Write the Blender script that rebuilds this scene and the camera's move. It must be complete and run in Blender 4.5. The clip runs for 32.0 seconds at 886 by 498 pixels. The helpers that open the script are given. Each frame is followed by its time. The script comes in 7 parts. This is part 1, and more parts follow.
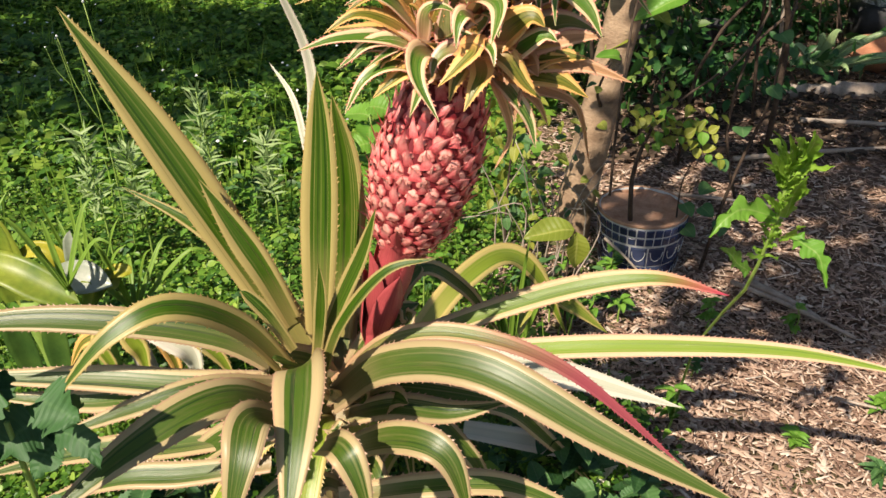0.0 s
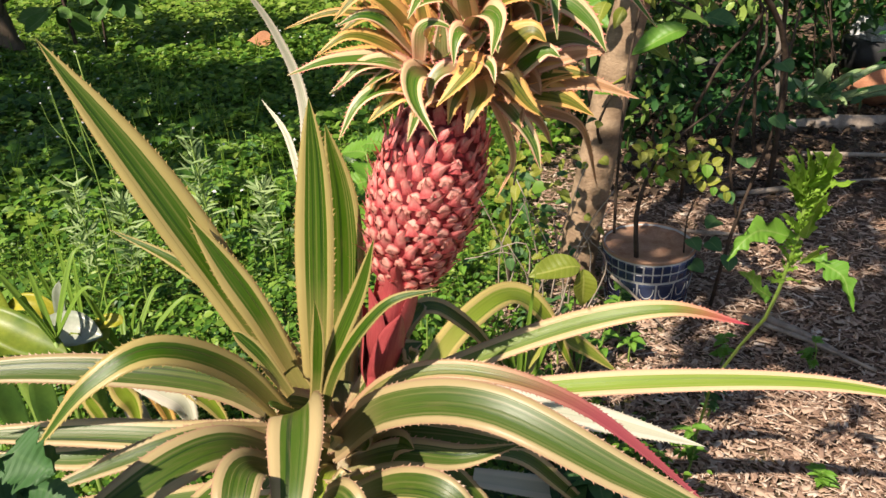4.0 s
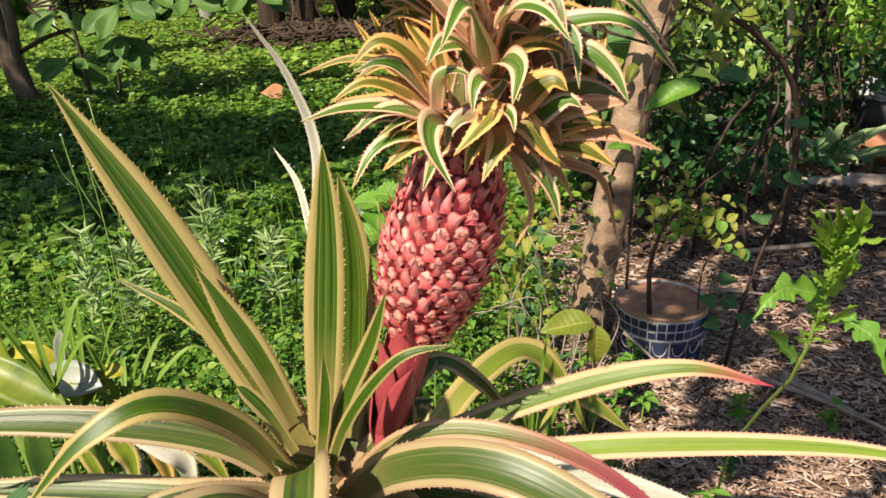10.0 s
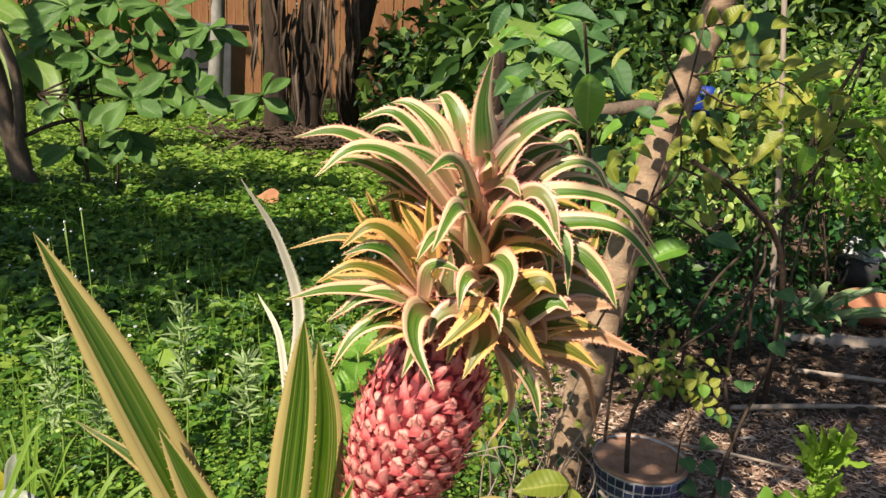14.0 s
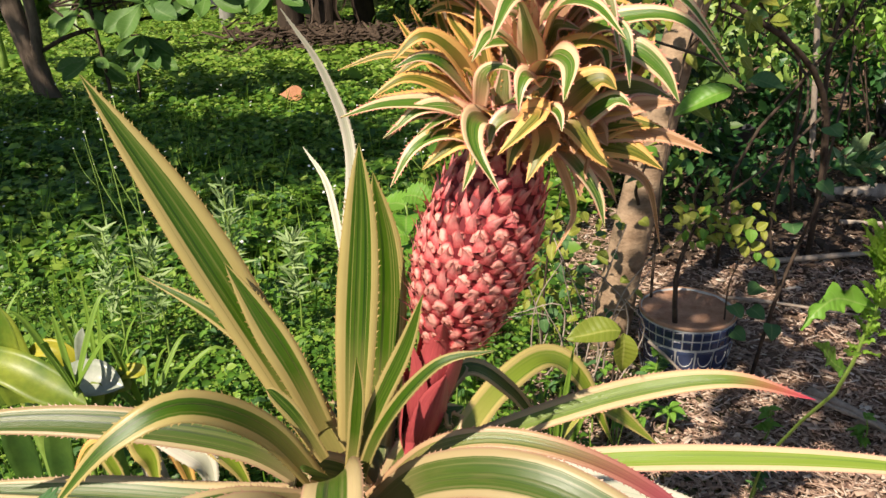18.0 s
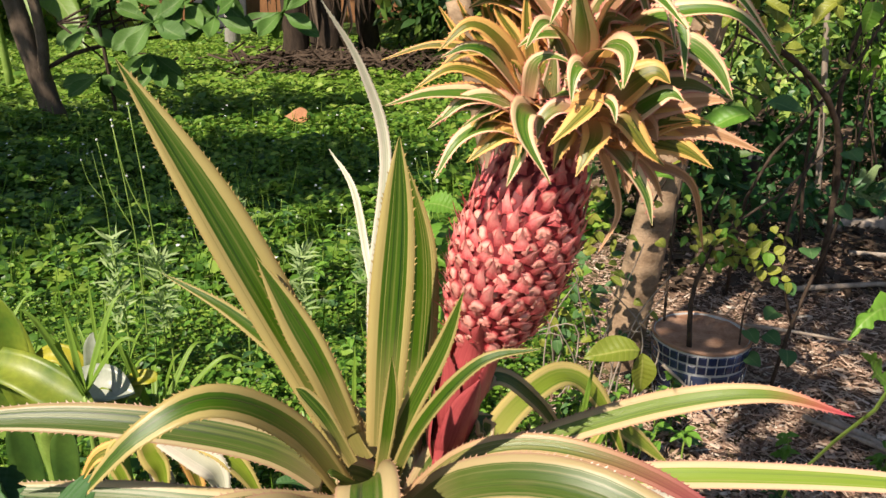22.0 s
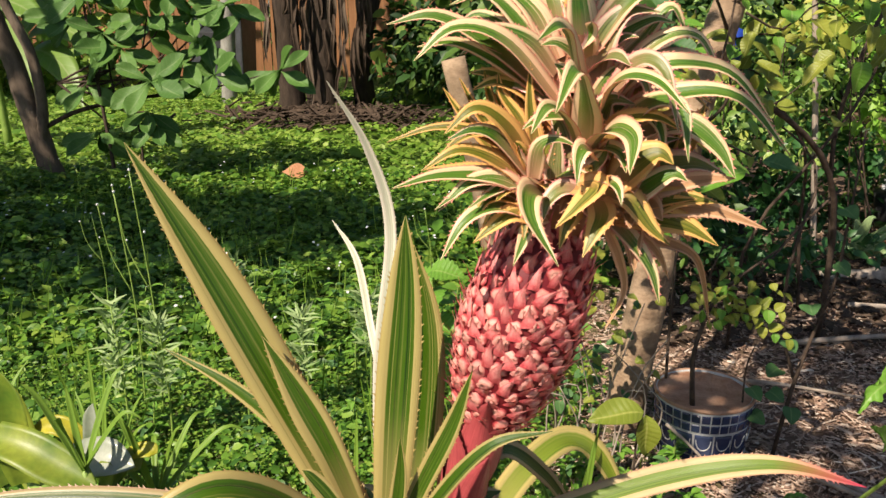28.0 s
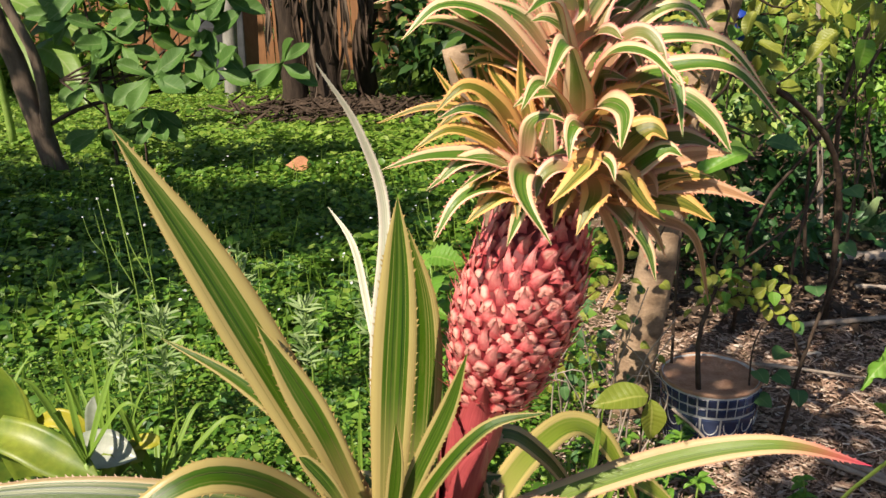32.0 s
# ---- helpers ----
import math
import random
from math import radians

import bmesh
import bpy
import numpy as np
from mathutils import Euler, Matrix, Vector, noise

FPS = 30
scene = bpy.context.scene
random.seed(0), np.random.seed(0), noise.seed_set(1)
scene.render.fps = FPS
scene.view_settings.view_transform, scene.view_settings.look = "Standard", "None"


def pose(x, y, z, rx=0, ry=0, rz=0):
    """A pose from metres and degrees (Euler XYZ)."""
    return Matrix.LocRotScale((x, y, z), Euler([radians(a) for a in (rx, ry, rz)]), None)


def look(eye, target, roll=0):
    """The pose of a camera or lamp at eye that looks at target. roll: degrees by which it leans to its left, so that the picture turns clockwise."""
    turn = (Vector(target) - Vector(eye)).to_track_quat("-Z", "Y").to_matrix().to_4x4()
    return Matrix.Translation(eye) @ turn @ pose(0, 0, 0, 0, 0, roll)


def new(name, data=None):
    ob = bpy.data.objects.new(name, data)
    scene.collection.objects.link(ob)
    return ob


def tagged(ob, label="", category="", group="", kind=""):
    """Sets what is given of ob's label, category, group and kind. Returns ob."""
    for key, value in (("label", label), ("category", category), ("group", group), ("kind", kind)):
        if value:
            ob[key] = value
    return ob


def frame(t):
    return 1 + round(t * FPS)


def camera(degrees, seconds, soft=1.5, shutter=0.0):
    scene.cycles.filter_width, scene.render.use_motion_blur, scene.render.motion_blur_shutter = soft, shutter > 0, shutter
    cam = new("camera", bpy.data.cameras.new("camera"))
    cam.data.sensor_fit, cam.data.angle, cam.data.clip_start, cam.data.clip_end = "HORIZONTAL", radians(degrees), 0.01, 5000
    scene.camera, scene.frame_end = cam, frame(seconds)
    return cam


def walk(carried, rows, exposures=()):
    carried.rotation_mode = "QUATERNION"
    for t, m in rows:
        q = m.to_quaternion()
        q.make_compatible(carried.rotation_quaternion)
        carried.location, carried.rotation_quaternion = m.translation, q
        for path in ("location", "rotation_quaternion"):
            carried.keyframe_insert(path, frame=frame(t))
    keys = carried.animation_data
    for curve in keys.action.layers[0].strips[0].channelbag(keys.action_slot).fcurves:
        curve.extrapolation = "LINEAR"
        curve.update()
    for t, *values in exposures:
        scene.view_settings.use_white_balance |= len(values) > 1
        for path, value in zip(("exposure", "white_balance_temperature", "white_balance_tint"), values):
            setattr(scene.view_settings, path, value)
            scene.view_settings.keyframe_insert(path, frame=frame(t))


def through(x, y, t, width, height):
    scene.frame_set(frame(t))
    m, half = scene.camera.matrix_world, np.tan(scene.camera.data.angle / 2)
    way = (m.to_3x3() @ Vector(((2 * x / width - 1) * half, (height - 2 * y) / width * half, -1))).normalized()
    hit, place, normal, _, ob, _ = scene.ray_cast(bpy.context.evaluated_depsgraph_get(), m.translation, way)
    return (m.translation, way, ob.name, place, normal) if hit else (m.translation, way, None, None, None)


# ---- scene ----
cam = camera(58.0, 32.0)
PATH = [
    (0, (0.049, -0.104, 1.366), (-0.024, 1.618, 0.353), -0.9),
    (0.5, (0.04, -0.095, 1.334), (-0.032, 1.661, 0.379), -1.0),
    (1, (0.038, -0.092, 1.315), (-0.028, 1.671, 0.373), -1.0),
    (1.5, (0.044, -0.091, 1.308), (-0.019, 1.675, 0.373), -1.1),
    (2, (0.046, -0.088, 1.305), (-0.02, 1.681, 0.373), -1.4),
    (2.5, (0.047, -0.088, 1.309), (-0.024, 1.688, 0.393), -1.7),
    (4.5, (0.042, -0.058, 1.32), (-0.033, 1.733, 0.434), -2.7),
    (5, (0.03, -0.056, 1.346), (-0.037, 1.783, 0.565), -2.1),
    (5.5, (0.032, -0.051, 1.388), (-0.031, 1.809, 0.656), -1.5),
    (6, (0.046, -0.042, 1.363), (-0.016, 1.822, 0.641), -1.0),
    (6.5, (0.052, -0.043, 1.332), (-0.01, 1.812, 0.588), -0.7),
    (7, (0.053, -0.053, 1.312), (-0.022, 1.77, 0.492), -1.0),
    (7.5, (0.051, -0.048, 1.316), (-0.034, 1.776, 0.499), -1.4),
    (8, (0.045, -0.035, 1.317), (-0.038, 1.789, 0.501), -1.8),
    (8.5, (0.043, -0.028, 1.327), (-0.04, 1.799, 0.517), -1.9),
    (9, (0.041, -0.027, 1.329), (-0.039, 1.807, 0.536), -1.9),
    (9.5, (0.035, -0.032, 1.32), (-0.043, 1.806, 0.536), -1.9),
    (10, (0.033, -0.034, 1.299), (-0.055, 1.806, 0.52), -1.9),
    (10.5, (0.028, -0.015, 1.291), (-0.063, 1.828, 0.521), -2.0),
    (11, (0.025, -0.02, 1.293), (-0.067, 1.826, 0.529), -1.6),
    (11.5, (0.021, -0.007, 1.299), (-0.059, 1.843, 0.542), -0.7),
    (12, (0.019, -0.002, 1.309), (-0.053, 1.866, 0.597), -0.1),
    (12.5, (0.018, -0.002, 1.349), (-0.04, 1.886, 0.694), 0.5),
    (13, (0.037, 0.001, 1.373), (-0.02, 1.913, 0.788), 0.5),
    (13.5, (0.042, 0.005, 1.37), (-0.012, 1.924, 0.809), 3.1),
    (14, (0.033, 0.013, 1.383), (-0.026, 1.941, 0.853), 3.4),
    (14.5, (0.031, 0.018, 1.385), (-0.033, 1.947, 0.862), 3.3),
    (16.5, (0.043, 0.008, 1.382), (-0.012, 1.938, 0.862), 1.2),
    (17, (0.032, -0.004, 1.346), (-0.03, 1.88, 0.679), 0.3),
    (17.5, (0.014, -0.006, 1.317), (-0.098, 1.856, 0.597), -0.9),
    (18, (0.001, -0.009, 1.285), (-0.118, 1.834, 0.519), -1.3),
    (18.5, (-0.018, -0.008, 1.266), (-0.141, 1.815, 0.451), -1.3),
    (19, (-0.032, -0.012, 1.257), (-0.156, 1.811, 0.443), -0.9),
    (19.5, (-0.045, -0.011, 1.24), (-0.17, 1.811, 0.426), -0.5),
    (20, (-0.052, -0.018, 1.232), (-0.181, 1.81, 0.43), 0.1),
    (20.5, (-0.057, 0.0, 1.24), (-0.192, 1.86, 0.518), 0.2),
    (21, (-0.053, 0.002, 1.236), (-0.185, 1.868, 0.53), 0.1),
    (21.5, (-0.049, 0.0, 1.237), (-0.17, 1.87, 0.537), 0.1),
    (22, (-0.052, 0.0, 1.239), (-0.159, 1.872, 0.544), 0.2),
    (22.5, (-0.054, -0.001, 1.245), (-0.154, 1.875, 0.559), 0.1),
    (23, (-0.051, -0.002, 1.248), (-0.146, 1.878, 0.571), 0.1),
    (23.5, (-0.042, -0.003, 1.262), (-0.136, 1.878, 0.59), 0.1),
    (24, (-0.038, -0.002, 1.268), (-0.13, 1.882, 0.602), 0.3),
    (24.5, (-0.031, 0.015, 1.298), (-0.125, 1.923, 0.706), 0.2),
    (25, (-0.027, 0.029, 1.318), (-0.122, 1.951, 0.774), 0.2),
    (25.5, (-0.029, 0.029, 1.307), (-0.123, 1.958, 0.786), 0.1),
    (26, (-0.04, 0.019, 1.266), (-0.135, 1.941, 0.723), -0.1),
    (26.5, (-0.057, 0.016, 1.253), (-0.155, 1.934, 0.695), -0.1),
    (28.5, (-0.067, 0.007, 1.276), (-0.164, 1.917, 0.692), -0.4),
    (29, (-0.069, 0.007, 1.271), (-0.166, 1.917, 0.686), -0.4),
    (29.5, (-0.069, 0.012, 1.269), (-0.165, 1.923, 0.687), -0.6),
    (30, (-0.067, 0.015, 1.264), (-0.164, 1.925, 0.68), -0.9),
    (30.5, (-0.062, 0.013, 1.259), (-0.162, 1.922, 0.673), -1.2),
    (31, (-0.056, 0.017, 1.268), (-0.161, 1.925, 0.678), -1.5),
    (31.5, (-0.056, 0.02, 1.258), (-0.165, 1.927, 0.665), -1.6),
    (32, (-0.05, 0.017, 1.258), (-0.166, 1.922, 0.658), -1.6),
]
walk(cam, [(t, look(eye, target, roll)) for t, eye, target, roll in PATH])

# ---- light ----
SUN_TO = Vector((-0.42, -0.53, 0.74)).normalized()
world = bpy.data.worlds.new("sky")
scene.world = world
world.use_nodes = True
wt = world.node_tree
sky = wt.nodes.new("ShaderNodeTexSky")
sky.sky_type = "NISHITA"
sky.sun_disc = False
sky.sun_elevation = math.asin(SUN_TO.z)
sky.sun_rotation = math.atan2(SUN_TO.x, SUN_TO.y)
wt.links.new(sky.outputs[0], wt.nodes["Background"].inputs[0])
wt.nodes["Background"].inputs[1].default_value = 0.066
sun = new("sun", bpy.data.lights.new("sun", "SUN"))
sun.data.energy = 4.85
sun.data.angle = radians(0.6)
sun.data.color = (1.0, 0.88, 0.73)
sun.matrix_world = look(SUN_TO * 20, (0, 0, 0))
scene.view_settings.exposure = 0.64

# ---- materials ----


class Nodes:
    """A short way to wire a node material."""

    def __init__(self, name):
        self.mat = bpy.data.materials.new(name)
        self.mat.use_nodes = True
        self.t = self.mat.node_tree
        self.bsdf = self.t.nodes["Principled BSDF"]
        self.out = self.t.nodes["Material Output"]

    def add(self, kind, **sets):
        n = self.t.nodes.new(kind)
        for key, value in sets.items():
            setattr(n, key, value)
        return n

    def put(self, value, socket):
        if isinstance(value, bpy.types.NodeSocket):
            self.t.links.new(value, socket)
        else:
            socket.default_value = value

    def math(self, op, a, b=0.0, clamp=False):
        n = self.add("ShaderNodeMath", operation=op, use_clamp=clamp)
        self.put(a, n.inputs[0])
        self.put(b, n.inputs[1])
        return n.outputs[0]

    def noise(self, vec, scale, detail=3.0, rough=0.6):
        n = self.add("ShaderNodeTexNoise")
        self.put(vec, n.inputs["Vector"])
        n.inputs["Scale"].default_value = scale
        n.inputs["Detail"].default_value = detail
        n.inputs["Roughness"].default_value = rough
        return n.outputs["Fac"]

    def scaled(self, vec, s):
        n = self.add("ShaderNodeMapping")
        self.put(vec, n.inputs[0])
        n.inputs["Scale"].default_value = s
        return n.outputs[0]

    def ramp(self, fac, stops):
        n = self.add("ShaderNodeValToRGB")
        els = n.color_ramp.elements
        while len(els) < len(stops):
            els.new(0.5)
        for e, (p, c) in zip(els, stops):
            e.position, e.color = p, (*c, 1)
        self.put(fac, n.inputs[0])
        return n.outputs[0]

    def mix(self, fac, a, b, mode="MIX"):
        n = self.add("ShaderNodeMix", data_type="RGBA", blend_type=mode)
        self.put(fac, n.inputs[0])
        for v, s in ((a, n.inputs[6]), (b, n.inputs[7])):
            self.put((*v, 1) if isinstance(v, tuple) else v, s)
        return n.outputs[2]

    def hsv(self, colour, hue=0.5, sat=1.0, val=1.0):
        n = self.add("ShaderNodeHueSaturation")
        self.put(hue, n.inputs["Hue"])
        self.put(sat, n.inputs["Saturation"])
        self.put(val, n.inputs["Value"])
        self.put(colour, n.inputs["Color"])
        return n.outputs[0]

    def bump(self, height, strength=0.3, distance=0.01):
        n = self.add("ShaderNodeBump")
        n.inputs["Strength"].default_value = strength
        n.inputs["Distance"].default_value = distance
        self.put(height, n.inputs["Height"])
        self.put(n.outputs[0], self.bsdf.inputs["Normal"])

    def finish(self, colour, rough=0.5, through=0.0, spec=0.5, metal=0.0):
        self.put(colour if not isinstance(colour, tuple) else (*colour, 1), self.bsdf.inputs["Base Color"])
        self.put(rough, self.bsdf.inputs["Roughness"])
        self.bsdf.inputs["Specular IOR Level"].default_value = spec
        self.bsdf.inputs["Metallic"].default_value = metal
        if through:
            tr = self.add("ShaderNodeBsdfTranslucent")
            self.put(colour if not isinstance(colour, tuple) else (*colour, 1), tr.inputs[0])
            mx = self.add("ShaderNodeMixShader")
            mx.inputs[0].default_value = through
            self.t.links.new(self.bsdf.outputs[0], mx.inputs[1])
            self.t.links.new(tr.outputs[0], mx.inputs[2])
            self.t.links.new(mx.outputs[0], self.out.inputs[0])
        return self.mat


def obj_coords(n):
    return n.add("ShaderNodeTexCoord").outputs["Object"]


def own_random(n):
    return n.add("ShaderNodeObjectInfo").outputs["Random"]


def island_random(n):
    return n.add("ShaderNodeNewGeometry").outputs["Random Per Island"]


def stripe_material(name, green, deep, cream, edge, band=0.5, tip=None, tip_from=0.6, through=0.18, rough=0.34, foot_to=0.3, foot_mix=0.5, rim_mix=0.5, lines=0.55, flush=0.5):
    """A variegated blade: green middle in lengthwise bands, crisp cream margins with stray stripes, tinted edge."""
    n = Nodes(name)
    uv = n.add("ShaderNodeUVMap", uv_map="blade").outputs[0]
    sep = n.add("ShaderNodeSeparateXYZ")
    n.put(uv, sep.inputs[0])
    u, v = sep.outputs[0], sep.outputs[1]
    rnd = own_random(n)
    shift = n.add("ShaderNodeCombineXYZ")
    n.put(n.math("MULTIPLY", rnd, 37.0), shift.inputs[2])
    moved = n.add("ShaderNodeVectorMath", operation="ADD")
    n.put(uv, moved.inputs[0])
    n.put(shift.outputs[0], moved.inputs[1])
    way = moved.outputs[0]
    across = n.math("ABSOLUTE", n.math("MULTIPLY", n.math("SUBTRACT", u, 0.5), 2.0))
    broad = n.noise(n.scaled(way, (9, 0.16, 1)), 1.0, 1.0)
    streak = n.noise(n.scaled(way, (11, 0.18, 1)), 1.0, 1.5)
    fine = n.noise(n.scaled(way, (70, 0.5, 1)), 1.0, 2.0)
    blotch = n.noise(n.scaled(way, (3, 4, 1)), 1.0, 3.0)
    # where the green ends, each side at its own place
    wob = n.math("ADD", across, n.math("MULTIPLY", n.math("SUBTRACT", broad, 0.5), 0.34))
    wob = n.math("ADD", wob, n.math("MULTIPLY", n.math("SUBTRACT", rnd, 0.5), 0.16))
    lively = tuple(0.80 * g + 0.20 * c for g, c in zip(green, cream))
    body = n.ramp(streak, [(0.34, deep), (0.43, green), (0.56, green), (0.64, lively)])
    body = n.mix(n.math("MULTIPLY", n.ramp(fine, [(0.36, (1, 1, 1)), (0.46, (0, 0, 0))]), 0.14), body, deep)
    gold = tuple(0.72 * g + 0.28 * c for g, c in zip(green, cream))
    body = n.mix(n.ramp(n.math("ADD", v, n.math("MULTIPLY", n.math("SUBTRACT", streak, 0.5), 0.5)), [(0.0, (0.6, 0.6, 0.6)), (0.16, (0.35, 0.35, 0.35)), (0.36, (0, 0, 0)), (1.0, (0, 0, 0))]), body, gold)
    margin = n.ramp(wob, [(0.0, (0, 0, 0)), (band - 0.012, (0, 0, 0)), (band + 0.025, (1, 1, 1)), (1.0, (1, 1, 1))])
    # a cream stripe inside the green and a green one inside the margin
    near_in = n.ramp(wob, [(0.0, (0, 0, 0)), (max(0.01, band - 0.34), (0, 0, 0)), (max(0.02, band - 0.30), (1, 1, 1)), (1.0, (1, 1, 1))])
    thin = n.ramp(n.noise(n.scaled(way, (17, 0.08, 1)), 1.0, 1.0), [(0.0, (0, 0, 0)), (0.63, (0, 0, 0)), (0.68, (1, 1, 1)), (1.0, (1, 1, 1))])
    body = n.mix(n.math("MULTIPLY", n.math("MULTIPLY", near_in, thin), lines), body, cream)
    near_out = n.ramp(wob, [(0.0, (1, 1, 1)), (band + 0.17, (1, 1, 1)), (band + 0.20, (0, 0, 0)), (1.0, (0, 0, 0))])
    thread = n.ramp(n.noise(n.scaled(way, (20, 0.08, 3)), 1.0, 1.0), [(0.0, (0, 0, 0)), (0.60, (0, 0, 0)), (0.64, (1, 1, 1)), (1.0, (1, 1, 1))])
    pale = n.mix(n.math("MULTIPLY", n.math("MULTIPLY", near_out, thread), lines * 0.8), cream, green)
    pale = n.mix(n.math("MULTIPLY", fine, 0.10), pale, edge)
    col = n.mix(margin, body, pale)
    dull = n.ramp(n.noise(n.scaled(way, (14, 9, 1)), 1.0, 4.0), [(0.50, (0, 0, 0)), (0.78, (1, 1, 1))])
    col = n.mix(n.math("MULTIPLY", dull, 0.12), col, edge)
    rim = n.ramp(across, [(0.0, (0, 0, 0)), (0.90, (0, 0, 0)), (1.0, (1, 1, 1))])
    col = n.mix(n.math("MULTIPLY", rim, rim_mix), col, edge)
    # foot of the blade paler, as it is inside the rosette
    foot = n.ramp(v, [(0.0, (1, 1, 1)), (foot_to * 0.55, (0.45, 0.45, 0.45)), (foot_to, (0, 0, 0)), (1.0, (0, 0, 0))])
    col = n.mix(n.math("MULTIPLY", foot, foot_mix), col, tuple((1 - flush) * c + flush * e for c, e in zip(cream, edge)))
    if tip:
        end = n.ramp(v, [(0.0, (0, 0, 0)), (tip_from, (0, 0, 0)), (min(tip_from + 0.28, 0.98), (1, 1, 1)), (1.0, (1, 1, 1))])
        col = n.mix(n.math("MULTIPLY", end, 0.92), col, tip)
    spots = n.noise(n.scaled(way, (9, 60, 1)), 1.0, 4.0)
    brown = n.ramp(spots, [(0.0, (0, 0, 0)), (0.72, (0, 0, 0)), (0.80, (1, 1, 1)), (1.0, (1, 1, 1))])
    col = n.mix(n.math("MULTIPLY", brown, 0.28), col, (0.24, 0.13, 0.05))
    val = n.math("ADD", 0.88, n.math("MULTIPLY", blotch, 0.24))
    col = n.hsv(col, 0.5, 1.0, n.math("MULTIPLY", val, n.math("ADD", 0.9, n.math("MULTIPLY", rnd, 0.2))))
    n.bump(n.math("ADD", streak, n.math("MULTIPLY", fine, 0.5)), 0.25, 0.002)
    r = n.math("ADD", rough, n.math("MULTIPLY", n.math("SUBTRACT", blotch, 0.5), 0.2))
    return n.finish(col, r, through, 0.4)


GREEN, DEEP = (0.050, 0.112, 0.004), (0.010, 0.036, 0.003)
CREAM, TAN = (0.425, 0.345, 0.125), (0.40, 0.265, 0.095)
striped = stripe_material("striped_blade", GREEN, DEEP, CREAM, TAN, 0.58, foot_to=0.34, foot_mix=0.55)
rosy_blade = stripe_material("rosy_blade", (0.066, 0.118, 0.012), (0.020, 0.052, 0.008), (0.47, 0.375, 0.185), (0.51, 0.26, 0.19), 0.56, foot_to=0.25, foot_mix=0.6, rim_mix=0.65, rough=0.36)
lime_blade = stripe_material("lime_blade", (0.20, 0.29, 0.030), (0.09, 0.17, 0.02), (0.58, 0.48, 0.28), (0.56, 0.24, 0.20), 0.56, foot_to=0.2, rim_mix=0.8)
pale_blade = stripe_material("pale_blade", (0.60, 0.59, 0.45), (0.42, 0.46, 0.30), (0.76, 0.71, 0.58), (0.68, 0.58, 0.44), 0.4, rough=0.45)
yellow_blade = stripe_material("yellow_blade", (0.24, 0.32, 0.030), (0.12, 0.20, 0.02), (0.62, 0.50, 0.17), (0.54, 0.36, 0.14), 0.60)
redtip_blade = stripe_material("redtip_blade", (0.15, 0.20, 0.03), (0.08, 0.12, 0.025), (0.56, 0.39, 0.20), (0.50, 0.17, 0.15), 0.46, (0.36, 0.06, 0.09), 0.50)
redpoint_blade = stripe_material("redpoint_blade", (0.16, 0.24, 0.030), (0.08, 0.14, 0.02), (0.60, 0.47, 0.24), (0.58, 0.26, 0.20), 0.50, (0.50, 0.03, 0.09), 0.74, rim_mix=0.7)
crown_green = stripe_material("crown_green", (0.095, 0.200, 0.020), (0.030, 0.105, 0.014), (0.84, 0.67, 0.39), (0.70, 0.21, 0.17), 0.50, foot_to=0.42, foot_mix=0.65, rim_mix=0.85, flush=0.8, through=0.20)
crown_rose = stripe_material("crown_rose", (0.19, 0.22, 0.055), (0.09, 0.12, 0.03), (0.84, 0.61, 0.42), (0.72, 0.20, 0.21), 0.56, foot_to=0.48, foot_mix=0.65, rim_mix=0.85, flush=0.85, through=0.20)
crown_yellow = stripe_material("crown_yellow", (0.16, 0.17, 0.020), (0.07, 0.085, 0.012), (0.80, 0.50, 0.15), (0.70, 0.22, 0.12), 0.44, foot_to=0.45, foot_mix=0.6, flush=0.8, through=0.20)
crown_tan = stripe_material("crown_tan", (0.54, 0.30, 0.15), (0.34, 0.19, 0.09), (0.76, 0.50, 0.30), (0.64, 0.20, 0.15), 0.55, through=0.32, foot_to=0.5, foot_mix=0.5)
crown_brown = stripe_material("crown_brown", (0.30, 0.14, 0.06), (0.16, 0.07, 0.03), (0.50, 0.26, 0.12), (0.36, 0.09, 0.07), 0.30, foot_to=0.8, foot_mix=0.6)


def red_material(name, a, b, rough=0.4):
    n = Nodes(name)
    uv = n.add("ShaderNodeUVMap", uv_map="blade").outputs[0]
    f = n.noise(n.scaled(uv, (30, 2, 1)), 1.0, 3.0)
    g = n.noise(obj_coords(n), 60.0, 3.0)
    col = n.mix(f, a, b)
    col = n.hsv(col, 0.5, 1.0, n.math("ADD", 0.75, n.math("MULTIPLY", g, 0.5)))
    n.bump(f, 0.3, 0.002)
    return n.finish(col, rough, 0.08)


red_bract = red_material("red_bract", (0.22, 0.018, 0.028), (0.54, 0.11, 0.11))


def plain(name, a, b, scale, rough=0.7, bump=0.3, dist=0.005, spec=0.4, through=0.0, stretch=(1, 1, 1)):
    """Two colours mixed by noise at two sizes, with relief."""
    n = Nodes(name)
    c = n.scaled(obj_coords(n), stretch)
    f = n.noise(c, scale, 4.0)
    g = n.noise(c, scale * 7.3, 3.0)
    col = n.mix(n.ramp(f, [(0.3, (0, 0, 0)), (0.7, (1, 1, 1))]), a, b)
    col = n.hsv(col, 0.5, 1.0, n.math("ADD", 0.7, n.math("MULTIPLY", g, 0.6)))
    n.bump(n.math("ADD", f, n.math("MULTIPLY", g, 0.6)), bump, dist)
    return n.finish(col, rough, through, spec)


